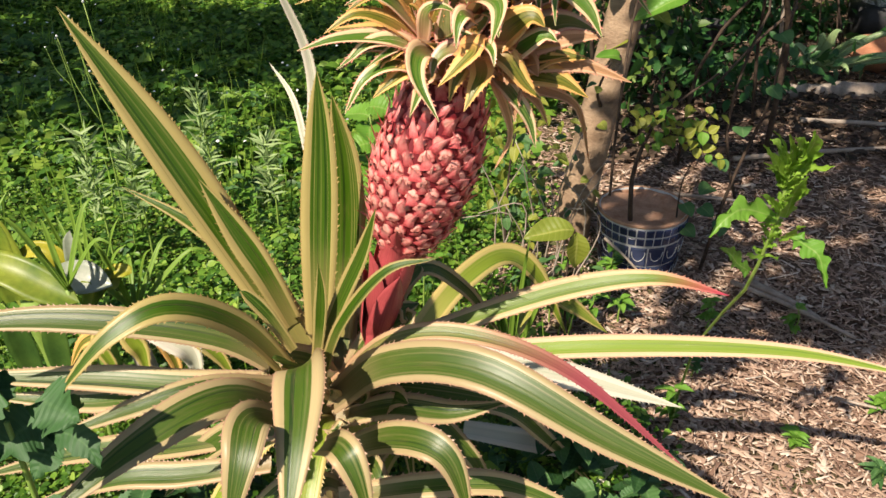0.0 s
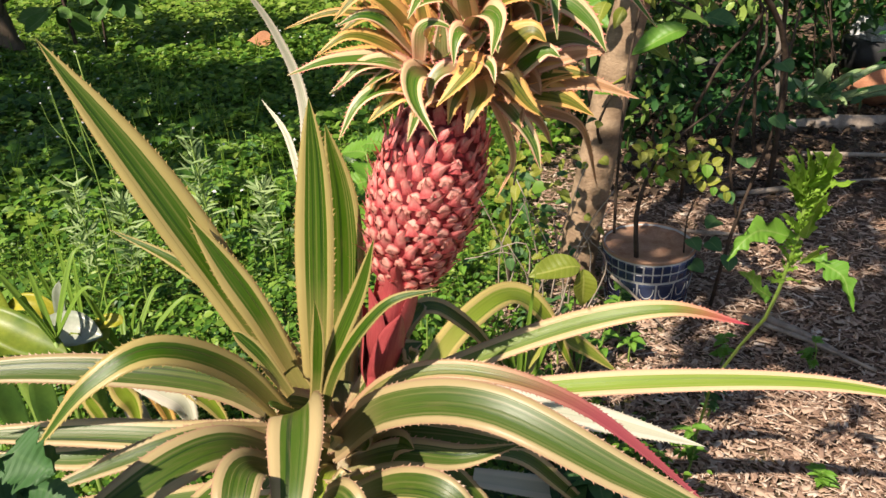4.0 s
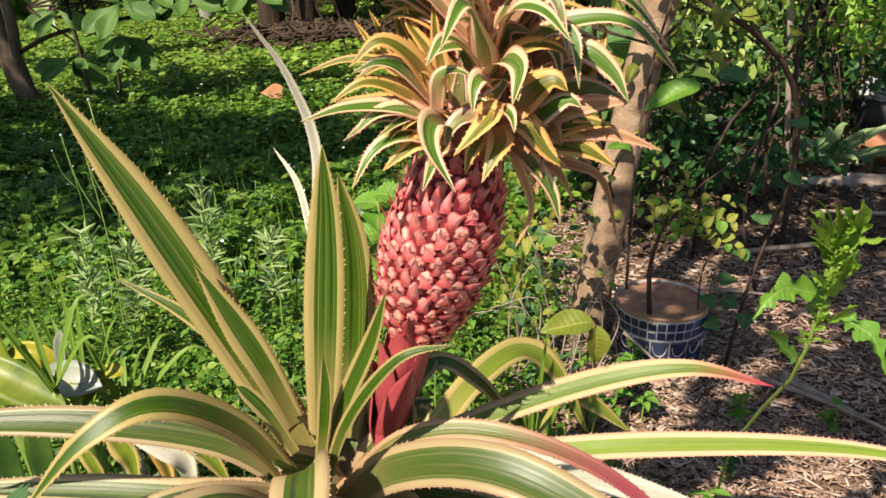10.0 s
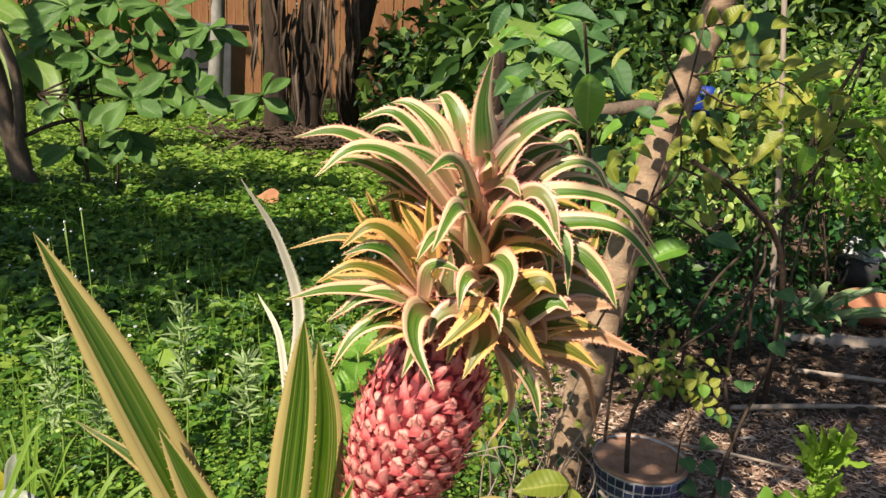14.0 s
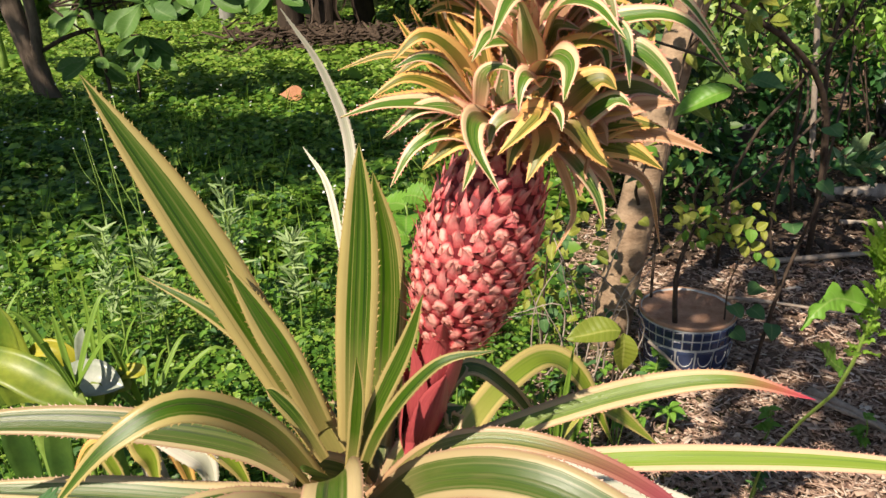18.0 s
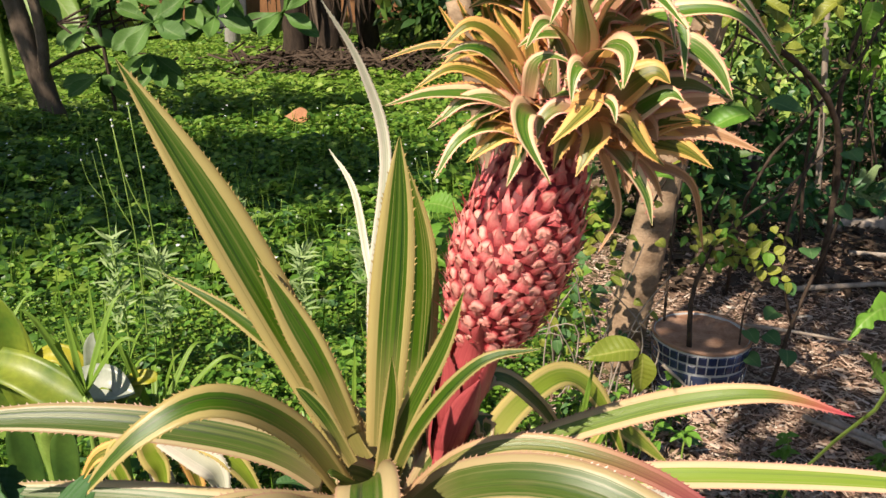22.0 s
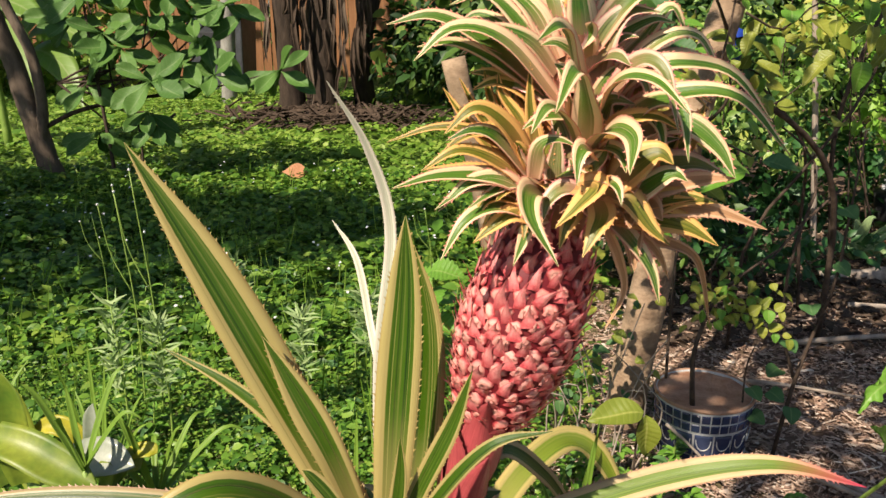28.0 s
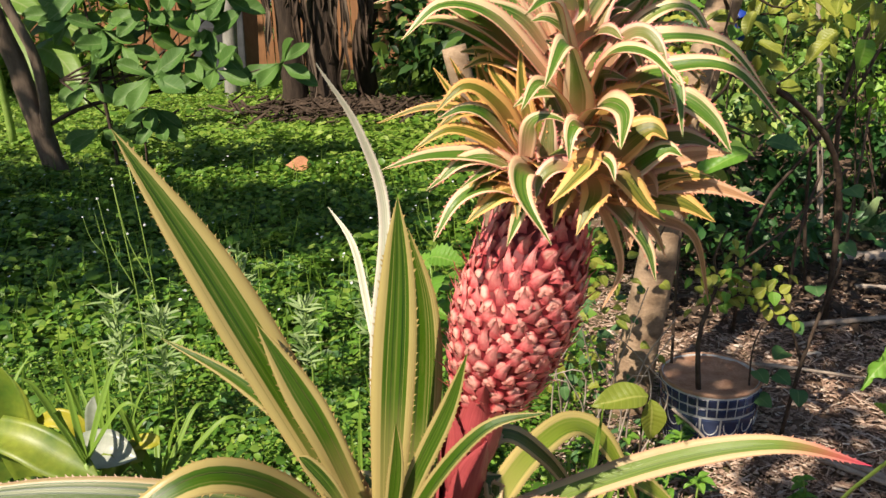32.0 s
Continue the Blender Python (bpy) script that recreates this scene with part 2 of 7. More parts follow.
def foliage(name, stops, rough=0.45, through=0.3, vein=0.0):
    """Leaves of one cloud, each of its own shade."""
    n = Nodes(name)
    r = island_random(n)
    col = n.ramp(r, stops)
    f = n.noise(obj_coords(n), 40.0, 2.0)
    big = n.noise(obj_coords(n), 1.6, 2.0)
    col = n.hsv(col, 0.5, 1.0, n.math("ADD", 0.55, n.math("ADD", n.math("MULTIPLY", f, 0.4), n.math("MULTIPLY", big, 0.5))))
    return n.finish(col, rough, through, 0.4)


def fruit_material():
    n = Nodes("fruit_skin")
    uv = n.add("ShaderNodeUVMap", uv_map="blade").outputs[0]
    sep = n.add("ShaderNodeSeparateXYZ")
    n.put(uv, sep.inputs[0])
    rnd = own_random(n)
    spun = n.add("ShaderNodeVectorMath", operation="ADD")
    n.put(obj_coords(n), spun.inputs[0])
    n.put(n.math("MULTIPLY", rnd, 50.0), spun.inputs[1])
    f = n.noise(spun.outputs[0], 9.0, 4.0)
    g = n.noise(spun.outputs[0], 2.6, 3.0)
    rib = n.noise(n.scaled(uv, (5, 1.5, 1)), 1.0, 2.0)
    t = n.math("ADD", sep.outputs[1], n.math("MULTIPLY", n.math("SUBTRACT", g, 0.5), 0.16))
    # besides reds, the ramp paints dark gaps round eyes and a bract highlight
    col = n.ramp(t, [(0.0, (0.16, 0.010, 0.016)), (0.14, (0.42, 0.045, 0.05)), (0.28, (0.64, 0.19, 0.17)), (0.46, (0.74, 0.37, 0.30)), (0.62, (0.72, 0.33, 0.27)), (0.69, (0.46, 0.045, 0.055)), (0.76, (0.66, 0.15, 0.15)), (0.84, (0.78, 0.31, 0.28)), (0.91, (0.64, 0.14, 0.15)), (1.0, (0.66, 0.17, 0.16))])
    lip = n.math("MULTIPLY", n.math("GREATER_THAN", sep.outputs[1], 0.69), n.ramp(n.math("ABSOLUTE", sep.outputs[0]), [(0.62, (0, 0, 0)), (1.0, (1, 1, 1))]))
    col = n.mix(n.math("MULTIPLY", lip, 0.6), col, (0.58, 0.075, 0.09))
    speck = n.ramp(f, [(0.0, (0, 0, 0)), (0.57, (0, 0, 0)), (0.68, (1, 1, 1)), (1.0, (1, 1, 1))])
    col = n.mix(n.math("MULTIPLY", speck, 0.18), col, (0.66, 0.42, 0.30))
    col = n.hsv(col, 0.5, 1.0, n.math("ADD", 0.82, n.math("MULTIPLY", rnd, 0.36)))
    n.bump(n.math("ADD", n.math("ADD", f, g), rib), 0.5, 0.0018)
    return n.finish(col, n.math("ADD", 0.40, n.math("MULTIPLY", g, 0.3)), 0.06, 0.4)


fruit_skin = fruit_material()
bark = plain("bark", (0.20, 0.130, 0.080), (0.40, 0.285, 0.185), 11.0, 0.85, 0.8, 0.008, 0.2, 0.0, (1, 1, 1.8))
dark_bark = plain("dark_bark", (0.028, 0.020, 0.015), (0.08, 0.056, 0.04), 18.0, 0.9, 0.7, 0.02, 0.2, 0.0, (1, 1, 0.25))
grey_bark = plain("grey_bark", (0.20, 0.19, 0.165), (0.36, 0.34, 0.30), 10.0, 0.85, 0.5, 0.01, 0.2, 0.0, (1, 1, 0.4))
almond_bark = plain("almond_bark", (0.085, 0.062, 0.045), (0.20, 0.15, 0.11), 16.0, 0.9, 0.7, 0.015, 0.2, 0.0, (1, 1, 0.3))
twig_mat = plain("twig", (0.035, 0.024, 0.018), (0.10, 0.07, 0.05), 40.0, 0.85, 0.4, 0.004, 0.2)
dead_wood = plain("dead_wood", (0.24, 0.19, 0.15), (0.46, 0.38, 0.31), 20.0, 0.9, 0.5, 0.006, 0.2, 0.0, (1, 1, 0.3))
green_stem = plain("green_stem", (0.16, 0.26, 0.04), (0.26, 0.36, 0.08), 30.0, 0.5, 0.2, 0.003)
weed_leaf_mat = foliage("weed_leaf", [(0.0, (0.16, 0.34, 0.03)), (0.5, (0.22, 0.44, 0.05)), (1.0, (0.32, 0.50, 0.08))], 0.45, 0.35)
cover_mat = foliage("cover_leaf", [(0.0, (0.035, 0.10, 0.012)), (0.4, (0.090, 0.205, 0.022)), (0.75, (0.18, 0.32, 0.037)), (1.0, (0.32, 0.45, 0.07))], 0.42, 0.32)
bright_cover = foliage("bright_cover", [(0.0, (0.05, 0.13, 0.02)), (0.5, (0.12, 0.26, 0.03)), (1.0, (0.28, 0.42, 0.07))], 0.4, 0.35)
lawn_mat = foliage("lawn_leaf", [(0.0, (0.09, 0.20, 0.02)), (0.5, (0.20, 0.34, 0.04)), (1.0, (0.34, 0.45, 0.08))], 0.5, 0.35)
shrub_mat = foliage("shrub_leaf", [(0.0, (0.03, 0.08, 0.016)), (0.4, (0.17, 0.31, 0.05)), (1.0, (0.42, 0.52, 0.13))], 0.4, 0.32)
# near-black low stops paint the shaded gaps of the bushes into the leaves
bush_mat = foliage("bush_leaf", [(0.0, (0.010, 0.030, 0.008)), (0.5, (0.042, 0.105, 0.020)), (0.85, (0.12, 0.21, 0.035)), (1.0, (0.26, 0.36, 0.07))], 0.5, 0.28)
yellow_leaf_mat = foliage("yellow_leaf", [(0.0, (0.18, 0.25, 0.03)), (0.5, (0.33, 0.37, 0.06)), (1.0, (0.50, 0.47, 0.09))], 0.5, 0.35)
grey_leaf_mat = foliage("grey_leaf", [(0.0, (0.20, 0.31, 0.10)), (1.0, (0.36, 0.46, 0.20))], 0.6, 0.25)
shaded_leaf_mat = foliage("shaded_leaf", [(0.0, (0.025, 0.085, 0.02)), (1.0, (0.05, 0.14, 0.035))], 0.4, 0.25)
brom_mat = plain("bromeliad_leaf", (0.10, 0.19, 0.02), (0.34, 0.38, 0.045), 10.0, 0.42, 0.15, 0.003, 0.5, 0.3)
brom_white = plain("white_leaf", (0.24, 0.30, 0.19), (0.52, 0.54, 0.46), 9.0, 0.32, 0.15, 0.003, 0.5, 0.3)
grass_mat = foliage("grass_blade", [(0.0, (0.12, 0.24, 0.02)), (1.0, (0.26, 0.40, 0.06))], 0.45, 0.3)
aloe_mat = plain("aloe_leaf", (0.17, 0.26, 0.11), (0.30, 0.38, 0.17), 12.0, 0.4, 0.2, 0.004)
terracotta = plain("terracotta", (0.36, 0.15, 0.08), (0.46, 0.22, 0.12), 12.0, 0.8, 0.3, 0.003, 0.3)
dry_orange = plain("dry_orange_leaf", (0.50, 0.20, 0.10), (0.62, 0.32, 0.16), 14.0, 0.6, 0.3, 0.003, 0.4, 0.2)
soil_mat = plain("pot_soil", (0.34, 0.18, 0.11), (0.52, 0.32, 0.215), 22.0, 0.95, 0.7, 0.01, 0.1)
grout = plain("grout", (0.40, 0.40, 0.39), (0.58, 0.57, 0.55), 60.0, 0.85, 0.3, 0.002, 0.3)
tin_white = plain("white_plastic", (0.50, 0.50, 0.50), (0.72, 0.72, 0.72), 20.0, 0.5, 0.3, 0.01)
bin_mat = plain("grey_plastic", (0.035, 0.037, 0.042), (0.075, 0.078, 0.088), 6.0, 0.6, 0.2, 0.004)
black_mat = plain("dark_plastic", (0.018, 0.018, 0.02), (0.04, 0.04, 0.042), 8.0, 0.6, 0.2, 0.004)
fence_mat = plain("fence_wood", (0.20, 0.09, 0.04), (0.36, 0.18, 0.085), 9.0, 0.85, 0.4, 0.006, 0.2, 0.0, (1, 1, 0.12))
blue_mat = plain("blue_plastic", (0.01, 0.03, 0.22), (0.02, 0.06, 0.35), 12.0, 0.4, 0.1, 0.002)


def tile_material():
    n = Nodes("blue_tile")
    r = own_random(n)
    f = n.noise(obj_coords(n), 30.0, 3.0)
    col = n.ramp(n.math("ADD", n.math("MULTIPLY", r, 0.7), n.math("MULTIPLY", f, 0.3)), [(0.0, (0.010, 0.014, 0.04)), (0.6, (0.022, 0.032, 0.08)), (1.0, (0.06, 0.08, 0.15))])
    n.bump(f, 0.15, 0.002)
    return n.finish(col, 0.25, 0.0, 0.5)


tile_mat = tile_material()


def chip_material():
    n = Nodes("wood_chip")
    r = island_random(n)
    f = n.noise(obj_coords(n), 120.0, 3.0)
    col = n.ramp(r, [(0.0, (0.17, 0.10, 0.072)), (0.3, (0.33, 0.215, 0.155)), (0.7, (0.49, 0.345, 0.255)), (0.93, (0.60, 0.47, 0.37)), (1.0, (0.68, 0.58, 0.48))])
    col = n.hsv(col, 0.5, 1.0, n.math("ADD", 0.65, n.math("MULTIPLY", f, 0.7)))
    n.bump(f, 0.3, 0.003)
    return n.finish(col, 0.85, 0.0, 0.2)


chip_mat = chip_material()


def ground_material():
    n = Nodes("soil")
    c = obj_coords(n)
    f = n.noise(c, 3.0, 5.0)
    g = n.noise(c, 45.0, 4.0)
    col = n.ramp(f, [(0.25, (0.085, 0.056, 0.038)), (0.55, (0.18, 0.118, 0.082)), (0.8, (0.26, 0.175, 0.125))])
    col = n.hsv(col, 0.5, 1.0, n.math("ADD", 0.5, n.math("MULTIPLY", g, 1.0)))
    sep = n.add("ShaderNodeSeparateXYZ")
    n.put(c, sep.inputs[0])
    edge = n.math("ADD", n.math("MULTIPLY", sep.outputs[0], 0.25), n.math("MULTIPLY", f, 0.5))
    far = n.ramp(n.math("MULTIPLY", sep.outputs[1], 0.02), [(0.0, (0, 0, 0)), (0.06, (0, 0, 0)), (0.12, (1, 1, 1)), (1.0, (1, 1, 1))])
    left = n.ramp(edge, [(0.0, (1, 1, 1)), (0.25, (1, 1, 1)), (0.45, (0, 0, 0)), (1.0, (0, 0, 0))])
    green = n.ramp(g, [(0.2, (0.03, 0.06, 0.012)), (0.8, (0.10, 0.18, 0.03))])
    col = n.mix(n.math("MULTIPLY", n.math("MULTIPLY", left, 1.0), n.math("ADD", 0.70, n.math("MULTIPLY", far, 0.25))), col, green)
    n.bump(n.math("ADD", f, g), 0.7, 0.02)
    return n.finish(col, 0.95, 0.0, 0.15)


# ---- building helpers ----


def part(name, data, material, parent=None, label=""):
    """Links a bmesh or a mesh as one object under a thing."""
    if isinstance(data, bmesh.types.BMesh):
        me = bpy.data.meshes.new(name)
        data.to_mesh(me)
        data.free()
    else:
        me = data
    if material and not me.materials:
        me.materials.append(material)
    ob = new(name, me)
    ob.parent = parent
    if label:
        ob["label"] = label
    return ob


def thing(name, at, label, category, group="", kind=""):
    ob = new(name)
    ob.location = at
    ob.empty_display_size = 0.05
    return tagged(ob, label, category, group, kind)


def hang(ob, parent):
    """Makes ob, built in world places, a part of a thing that stands elsewhere."""
    ob.parent = parent
    if not parent.parent:
        ob.matrix_parent_inverse = Matrix.Translation(-parent.location)
    return ob


def mesh_of(name, verts, faces, smooth=True):
    me = bpy.data.meshes.new(name)
    me.from_pydata([tuple(v) for v in verts], [], faces)
    if smooth:
        me.polygons.foreach_set("use_smooth", [True] * len(me.polygons))
    me.update()
    return me


def glide(pts, n):
    """n points on a smooth curve through pts."""
    p = [Vector(q) for q in pts]
    p = [p[0] * 2 - p[1]] + p + [p[-1] * 2 - p[-2]]
    segs = len(p) - 3
    res = []
    for i in range(n):
        s = i / (n - 1) * segs
        k = min(int(s), segs - 1)
        u = s - k
        a, b, c, e = p[k:k + 4]
        res.append(0.5 * (2 * b + (c - a) * u + (2 * a - 5 * b + 4 * c - e) * u * u + (3 * b - a - 3 * c + e) * u ** 3))
    return res


def tube(pts, r0, r1, sides=8, n=10, wob=0.0, seed=0, cap=True):
    """A tapered round stem along a smooth curve; gives verts, faces."""
    rg = random.Random(seed)
    line = glide(pts, n)
    verts, faces = [], []
    ref = Vector((0.31, 0.87, 0.22))
    for i, p in enumerate(line):
        t = (line[min(i + 1, n - 1)] - line[max(i - 1, 0)]).normalized()
        a = t.cross(ref).normalized()
        b = t.cross(a)
        r = r0 + (r1 - r0) * i / (n - 1)
        for k in range(sides):
            th = 2 * math.pi * k / sides
            q = r * (1 + wob * rg.uniform(-1, 1))
            verts.append(p + a * math.cos(th) * q + b * math.sin(th) * q)
    for i in range(n - 1):
        for k in range(sides):
            j = (k + 1) % sides
            faces.append((i * sides + k, i * sides + j, (i + 1) * sides + j, (i + 1) * sides + k))
    if cap:
        faces.append(tuple(range(sides - 1, -1, -1)))
        faces.append(tuple(range((n - 1) * sides, n * sides)))
    return verts, faces


def join(pieces):
    verts, faces = [], []
    for v, f in pieces:
        o = len(verts)
        verts += list(v)
        faces += [tuple(i + o for i in q) for q in f]
    return verts, faces


def blade_mesh(name, pts, width, centre, teeth=True, channel=0.28, belly=0.35, n=26, thick=0.0016, curl=0.0, seed=0, sharp=1.7):
    """A long channelled leaf through pts: tapered, thin but solid, with small hooked teeth along both edges."""
    rg = random.Random(seed)
    line = glide(pts, n)
    cols = 7
    verts, faces, uvs = [], [], []
    length = sum((line[i + 1] - line[i]).length for i in range(n - 1))
    sides, edges = [], [[], []]
    for i, p in enumerate(line):
        s = i / (n - 1)
        t = (line[min(i + 1, n - 1)] - line[max(i - 1, 0)]).normalized()
        up = Vector(centre) - p
        nrm = up - t * up.dot(t)
        nrm = nrm.normalized() if nrm.length > 1e-4 else Vector((0, 0, 1))
        if sides:
            prev = sides[-1][1]
            nrm = (nrm * 0.45 + (prev - t * prev.dot(t)) * 0.55).normalized()
        side = t.cross(nrm).normalized()
        sides.append((side, nrm))
        grow = min(1.0, 0.72 + 0.28 * math.sin(min(s / belly, 1.0) * math.pi / 2))
        taper = 1.0 if s < belly else max(0.0, 1 - ((s - belly) / (1 - belly)) ** sharp)
        w = 0.5 * width * grow * taper * (1 + 0.03 * math.sin(9 * s + seed)) + 0.0004
        for k in range(cols):
            x = 2 * k / (cols - 1) - 1
            lift = channel * w * (abs(x) ** 1.5) + curl * w * x
            q = p + side * (x * w) + nrm * lift
            verts.append(q)
            uvs.append((k / (cols - 1), s))
            if k == 0:
                edges[0].append(q)
            elif k == cols - 1:
                edges[1].append(q)
    top = len(verts)
    for i in range(n):
        for k in range(cols):
            x = 2 * k / (cols - 1) - 1
            verts.append(verts[i * cols + k] - sides[i][1] * thick * (1.2 - 0.9 * abs(x)))
            uvs.append(uvs[i * cols + k])
    for i in range(n - 1):
        for k in range(cols - 1):
            a, b, c, e = i * cols + k, i * cols + k + 1, (i + 1) * cols + k + 1, (i + 1) * cols + k
            faces.append((a, b, c, e))
            faces.append((top + e, top + c, top + b, top + a))
        for k in (0, cols - 1):
            a, e = i * cols + k, (i + 1) * cols + k
            faces.append((a, e, top + e, top + a) if k == 0 else (e, a, top + a, top + e))
    if teeth:
        for which, edge in enumerate(edges):
            gap = 0.0105 if width > 0.03 else 0.0065
            run = 0.0
            for i in range(1, n - 2):
                a, b = edge[i], edge[i + 1]
                seg = (b - a).length
                while run < seg:
                    u = run / max(seg, 1e-6)
                    p = a.lerp(b, u)
                    fwd = (b - a).normalized()
                    out = (sides[i][0] * (1 if which else -1) + sides[i][1] * 0.25).normalized()
                    size = rg.uniform(0.0016, 0.0036) * min(1.0, width / 0.045 + 0.25) * (0.7 if sharp < 1.2 else 1.0)
                    o = len(verts)
                    verts += [p - fwd * size * 0.7 - out * 0.0006, p + fwd * size * 0.5 - out * 0.0006, p + out * size + fwd * size * 0.9]
                    uvs += [(float(which), (i + u) / n)] * 3
                    faces.append((o, o + 1, o + 2))
                    run += gap * rg.uniform(0.5, 1.4)
                run -= seg
    me = mesh_of(name, verts, faces)
    layer = me.uv_layers.new(name="blade")
    idx = np.empty(len(me.loops), np.int32)
    me.loops.foreach_get("vertex_index", idx)
    layer.data.foreach_set("uv", np.array(uvs, np.float32)[idx].ravel())
    return me


def leaf_cloud(name, place, way, nrm, length, width, fold=0.25, droop=0.2):
    """Many pointed leaves in one mesh, each with a folded midrib. Arrays of n rows."""
    place, way, nrm = (np.asarray(a, float) for a in (place, way, nrm))
    m = len(place)
    length, width = np.broadcast_to(np.asarray(length, float), (m,)), np.broadcast_to(np.asarray(width, float), (m,))
    way = way / np.linalg.norm(way, axis=1, keepdims=True)
    side = np.cross(way, nrm)
    side /= np.linalg.norm(side, axis=1, keepdims=True) + 1e-9
    up = np.cross(side, way)
    L, W = length[:, None], width[:, None] / 2

    def at(s, x, z):
        return place + way * L * s + side * W * x + up * (W * z - L * droop * s * s)

    rows = [at(0, 0, 0), at(.3, -.85, fold), at(.3, 0, 0), at(.3, .85, fold), at(.65, -.8, fold), at(.65, 0, 0), at(.65, .8, fold), at(1, 0, 0)]
    verts = np.stack(rows, 1).reshape(-1, 3)
    quads = np.array([(0, 2, 1, 1), (0, 3, 2, 2), (1, 2, 5, 4), (2, 3, 6, 5), (4, 5, 7, 7), (5, 6, 7, 7)])
    me = bpy.data.meshes.new(name)
    per = [3, 3, 4, 4, 3, 3]
    loops = np.array([0, 2, 1, 0, 3, 2, 1, 2, 5, 4, 2, 3, 6, 5, 4, 5, 7, 5, 6, 7])
    start = np.cumsum([0] + per[:-1])
    me.vertices.add(len(verts))
    me.vertices.foreach_set("co", verts.astype(np.float32).ravel())
    me.loops.add(m * 20)
    me.loops.foreach_set("vertex_index", (np.arange(m)[:, None] * 8 + loops).ravel().astype(np.int32))
    me.polygons.add(m * 6)
    me.polygons.foreach_set("loop_start", (np.arange(m)[:, None] * 20 + start).ravel().astype(np.int32))
    me.polygons.foreach_set("loop_total", np.tile(per, m).astype(np.int32))
    me.polygons.foreach_set("use_smooth", np.ones(m * 6, bool))
    me.update(calc_edges=True)
    return me


def box_cloud(name, place, way, nrm, size):
    """Many small six-sided chips in one mesh. size: n rows of length, width, thickness."""
    place, way, nrm, size = (np.asarray(a, float) for a in (place, way, nrm, size))
    m = len(place)
    way = way / np.linalg.norm(way, axis=1, keepdims=True)
    side = np.cross(way, nrm)
    side /= np.linalg.norm(side, axis=1, keepdims=True) + 1e-9
    up = np.cross(side, way)
    rows = []
    for a, b, c in ((-1, -1, -1), (1, -.5, -1), (1, .6, -1), (-1, 1, -1), (-1, -.8, 1), (.9, -.4, 1), (.9, .5, 1), (-.9, .8, 1)):
        rows.append(place + way * size[:, :1] * a / 2 + side * size[:, 1:2] * b / 2 + up * size[:, 2:3] * c / 2)
    verts = np.stack(rows, 1).reshape(-1, 3)
    loops = np.array([0, 3, 2, 1, 4, 5, 6, 7, 0, 1, 5, 4, 1, 2, 6, 5, 2, 3, 7, 6, 3, 0, 4, 7])
    me = bpy.data.meshes.new(name)
    me.vertices.add(len(verts))
    me.vertices.foreach_set("co", verts.astype(np.float32).ravel())
    me.loops.add(m * 24)
    me.loops.foreach_set("vertex_index", (np.arange(m)[:, None] * 8 + loops).ravel().astype(np.int32))
    me.polygons.add(m * 6)
    me.polygons.foreach_set("loop_start", (np.arange(m * 6) * 4).astype(np.int32))
    me.polygons.foreach_set("loop_total", np.full(m * 6, 4, np.int32))
    me.update(calc_edges=True)
    return me


rng = np.random.default_rng(7)


def rise(x, y):
    """The ground's height."""
    x, y = np.asarray(x, float), np.asarray(y, float)
    return 0.02 * np.sin(x * 1.7 + 0.6) * np.cos(y * 1.3) + 0.018 * np.clip(y - 5.0, 0, 60)


# ---- ground ----
def build_ground():
    line = np.concatenate([-np.geomspace(150, 3.2, 18), np.linspace(-3, 6, 61), np.geomspace(6.3, 180, 22)])
    gx, gy = np.meshgrid(line, line, indexing="ij")
    gz = rise(gx, gy)
    near = (np.abs(gx) < 4) & (np.abs(gy) < 7)
    gz = gz + near * rng.normal(0, 0.006, gz.shape)
    n = len(line)
    verts = np.stack([gx, gy, gz], -1).reshape(-1, 3)
    faces = [(i * n + j, (i + 1) * n + j, (i + 1) * n + j + 1, i * n + j + 1) for i in range(n - 1) for j in range(n - 1)]
    ob = part("ground", mesh_of("ground", verts, faces), ground_material())
    tagged(ob, "brown garden soil under mulch and green weeds", "ground", kind="structure")


build_ground()


def mulch_edge(y):
    """x where the weeds end and the wood chips begin."""
    return 0.30 + 0.12 * np.sin(y * 2.1) + 0.10 * np.sin(y * 5.3 + 1) + np.clip(y - 4.2, 0, 9) * 0.05


def build_mulch():
    m = 62000
    y = np.abs(rng.beta(1.25, 2.2, m)) * 5.2 + 0.2
    x = mulch_edge(y) - 0.12 + rng.random(m) * (0.6 + y * 0.75)
    z = rise(x, y) + 0.004 + rng.random(m) * 0.016
    a = rng.random(m) * 2 * np.pi
    way = np.stack([np.cos(a), np.sin(a), rng.normal(0, 0.12, m)], 1)
    nrm = np.stack([rng.normal(0, 0.30, m), rng.normal(0, 0.30, m), np.ones(m)], 1)
    s = np.exp(rng.normal(0, 0.60, m))
    size = np.stack([0.021 * s, 0.0052 * np.exp(rng.normal(0, 0.5, m)), 0.0018 * np.ones(m)], 1)
    flake = rng.random(m) < 0.06
    size[flake, 0], size[flake, 1] = 0.030, 0.016
    tagged(part("wood_chip_mulch", box_cloud("wood_chip_mulch", np.stack([x, y, z], 1), way, nrm, size), chip_mat), "coarse pinkish-brown wood chip mulch on the garden bed", "mulch", kind="stuff")


build_mulch()


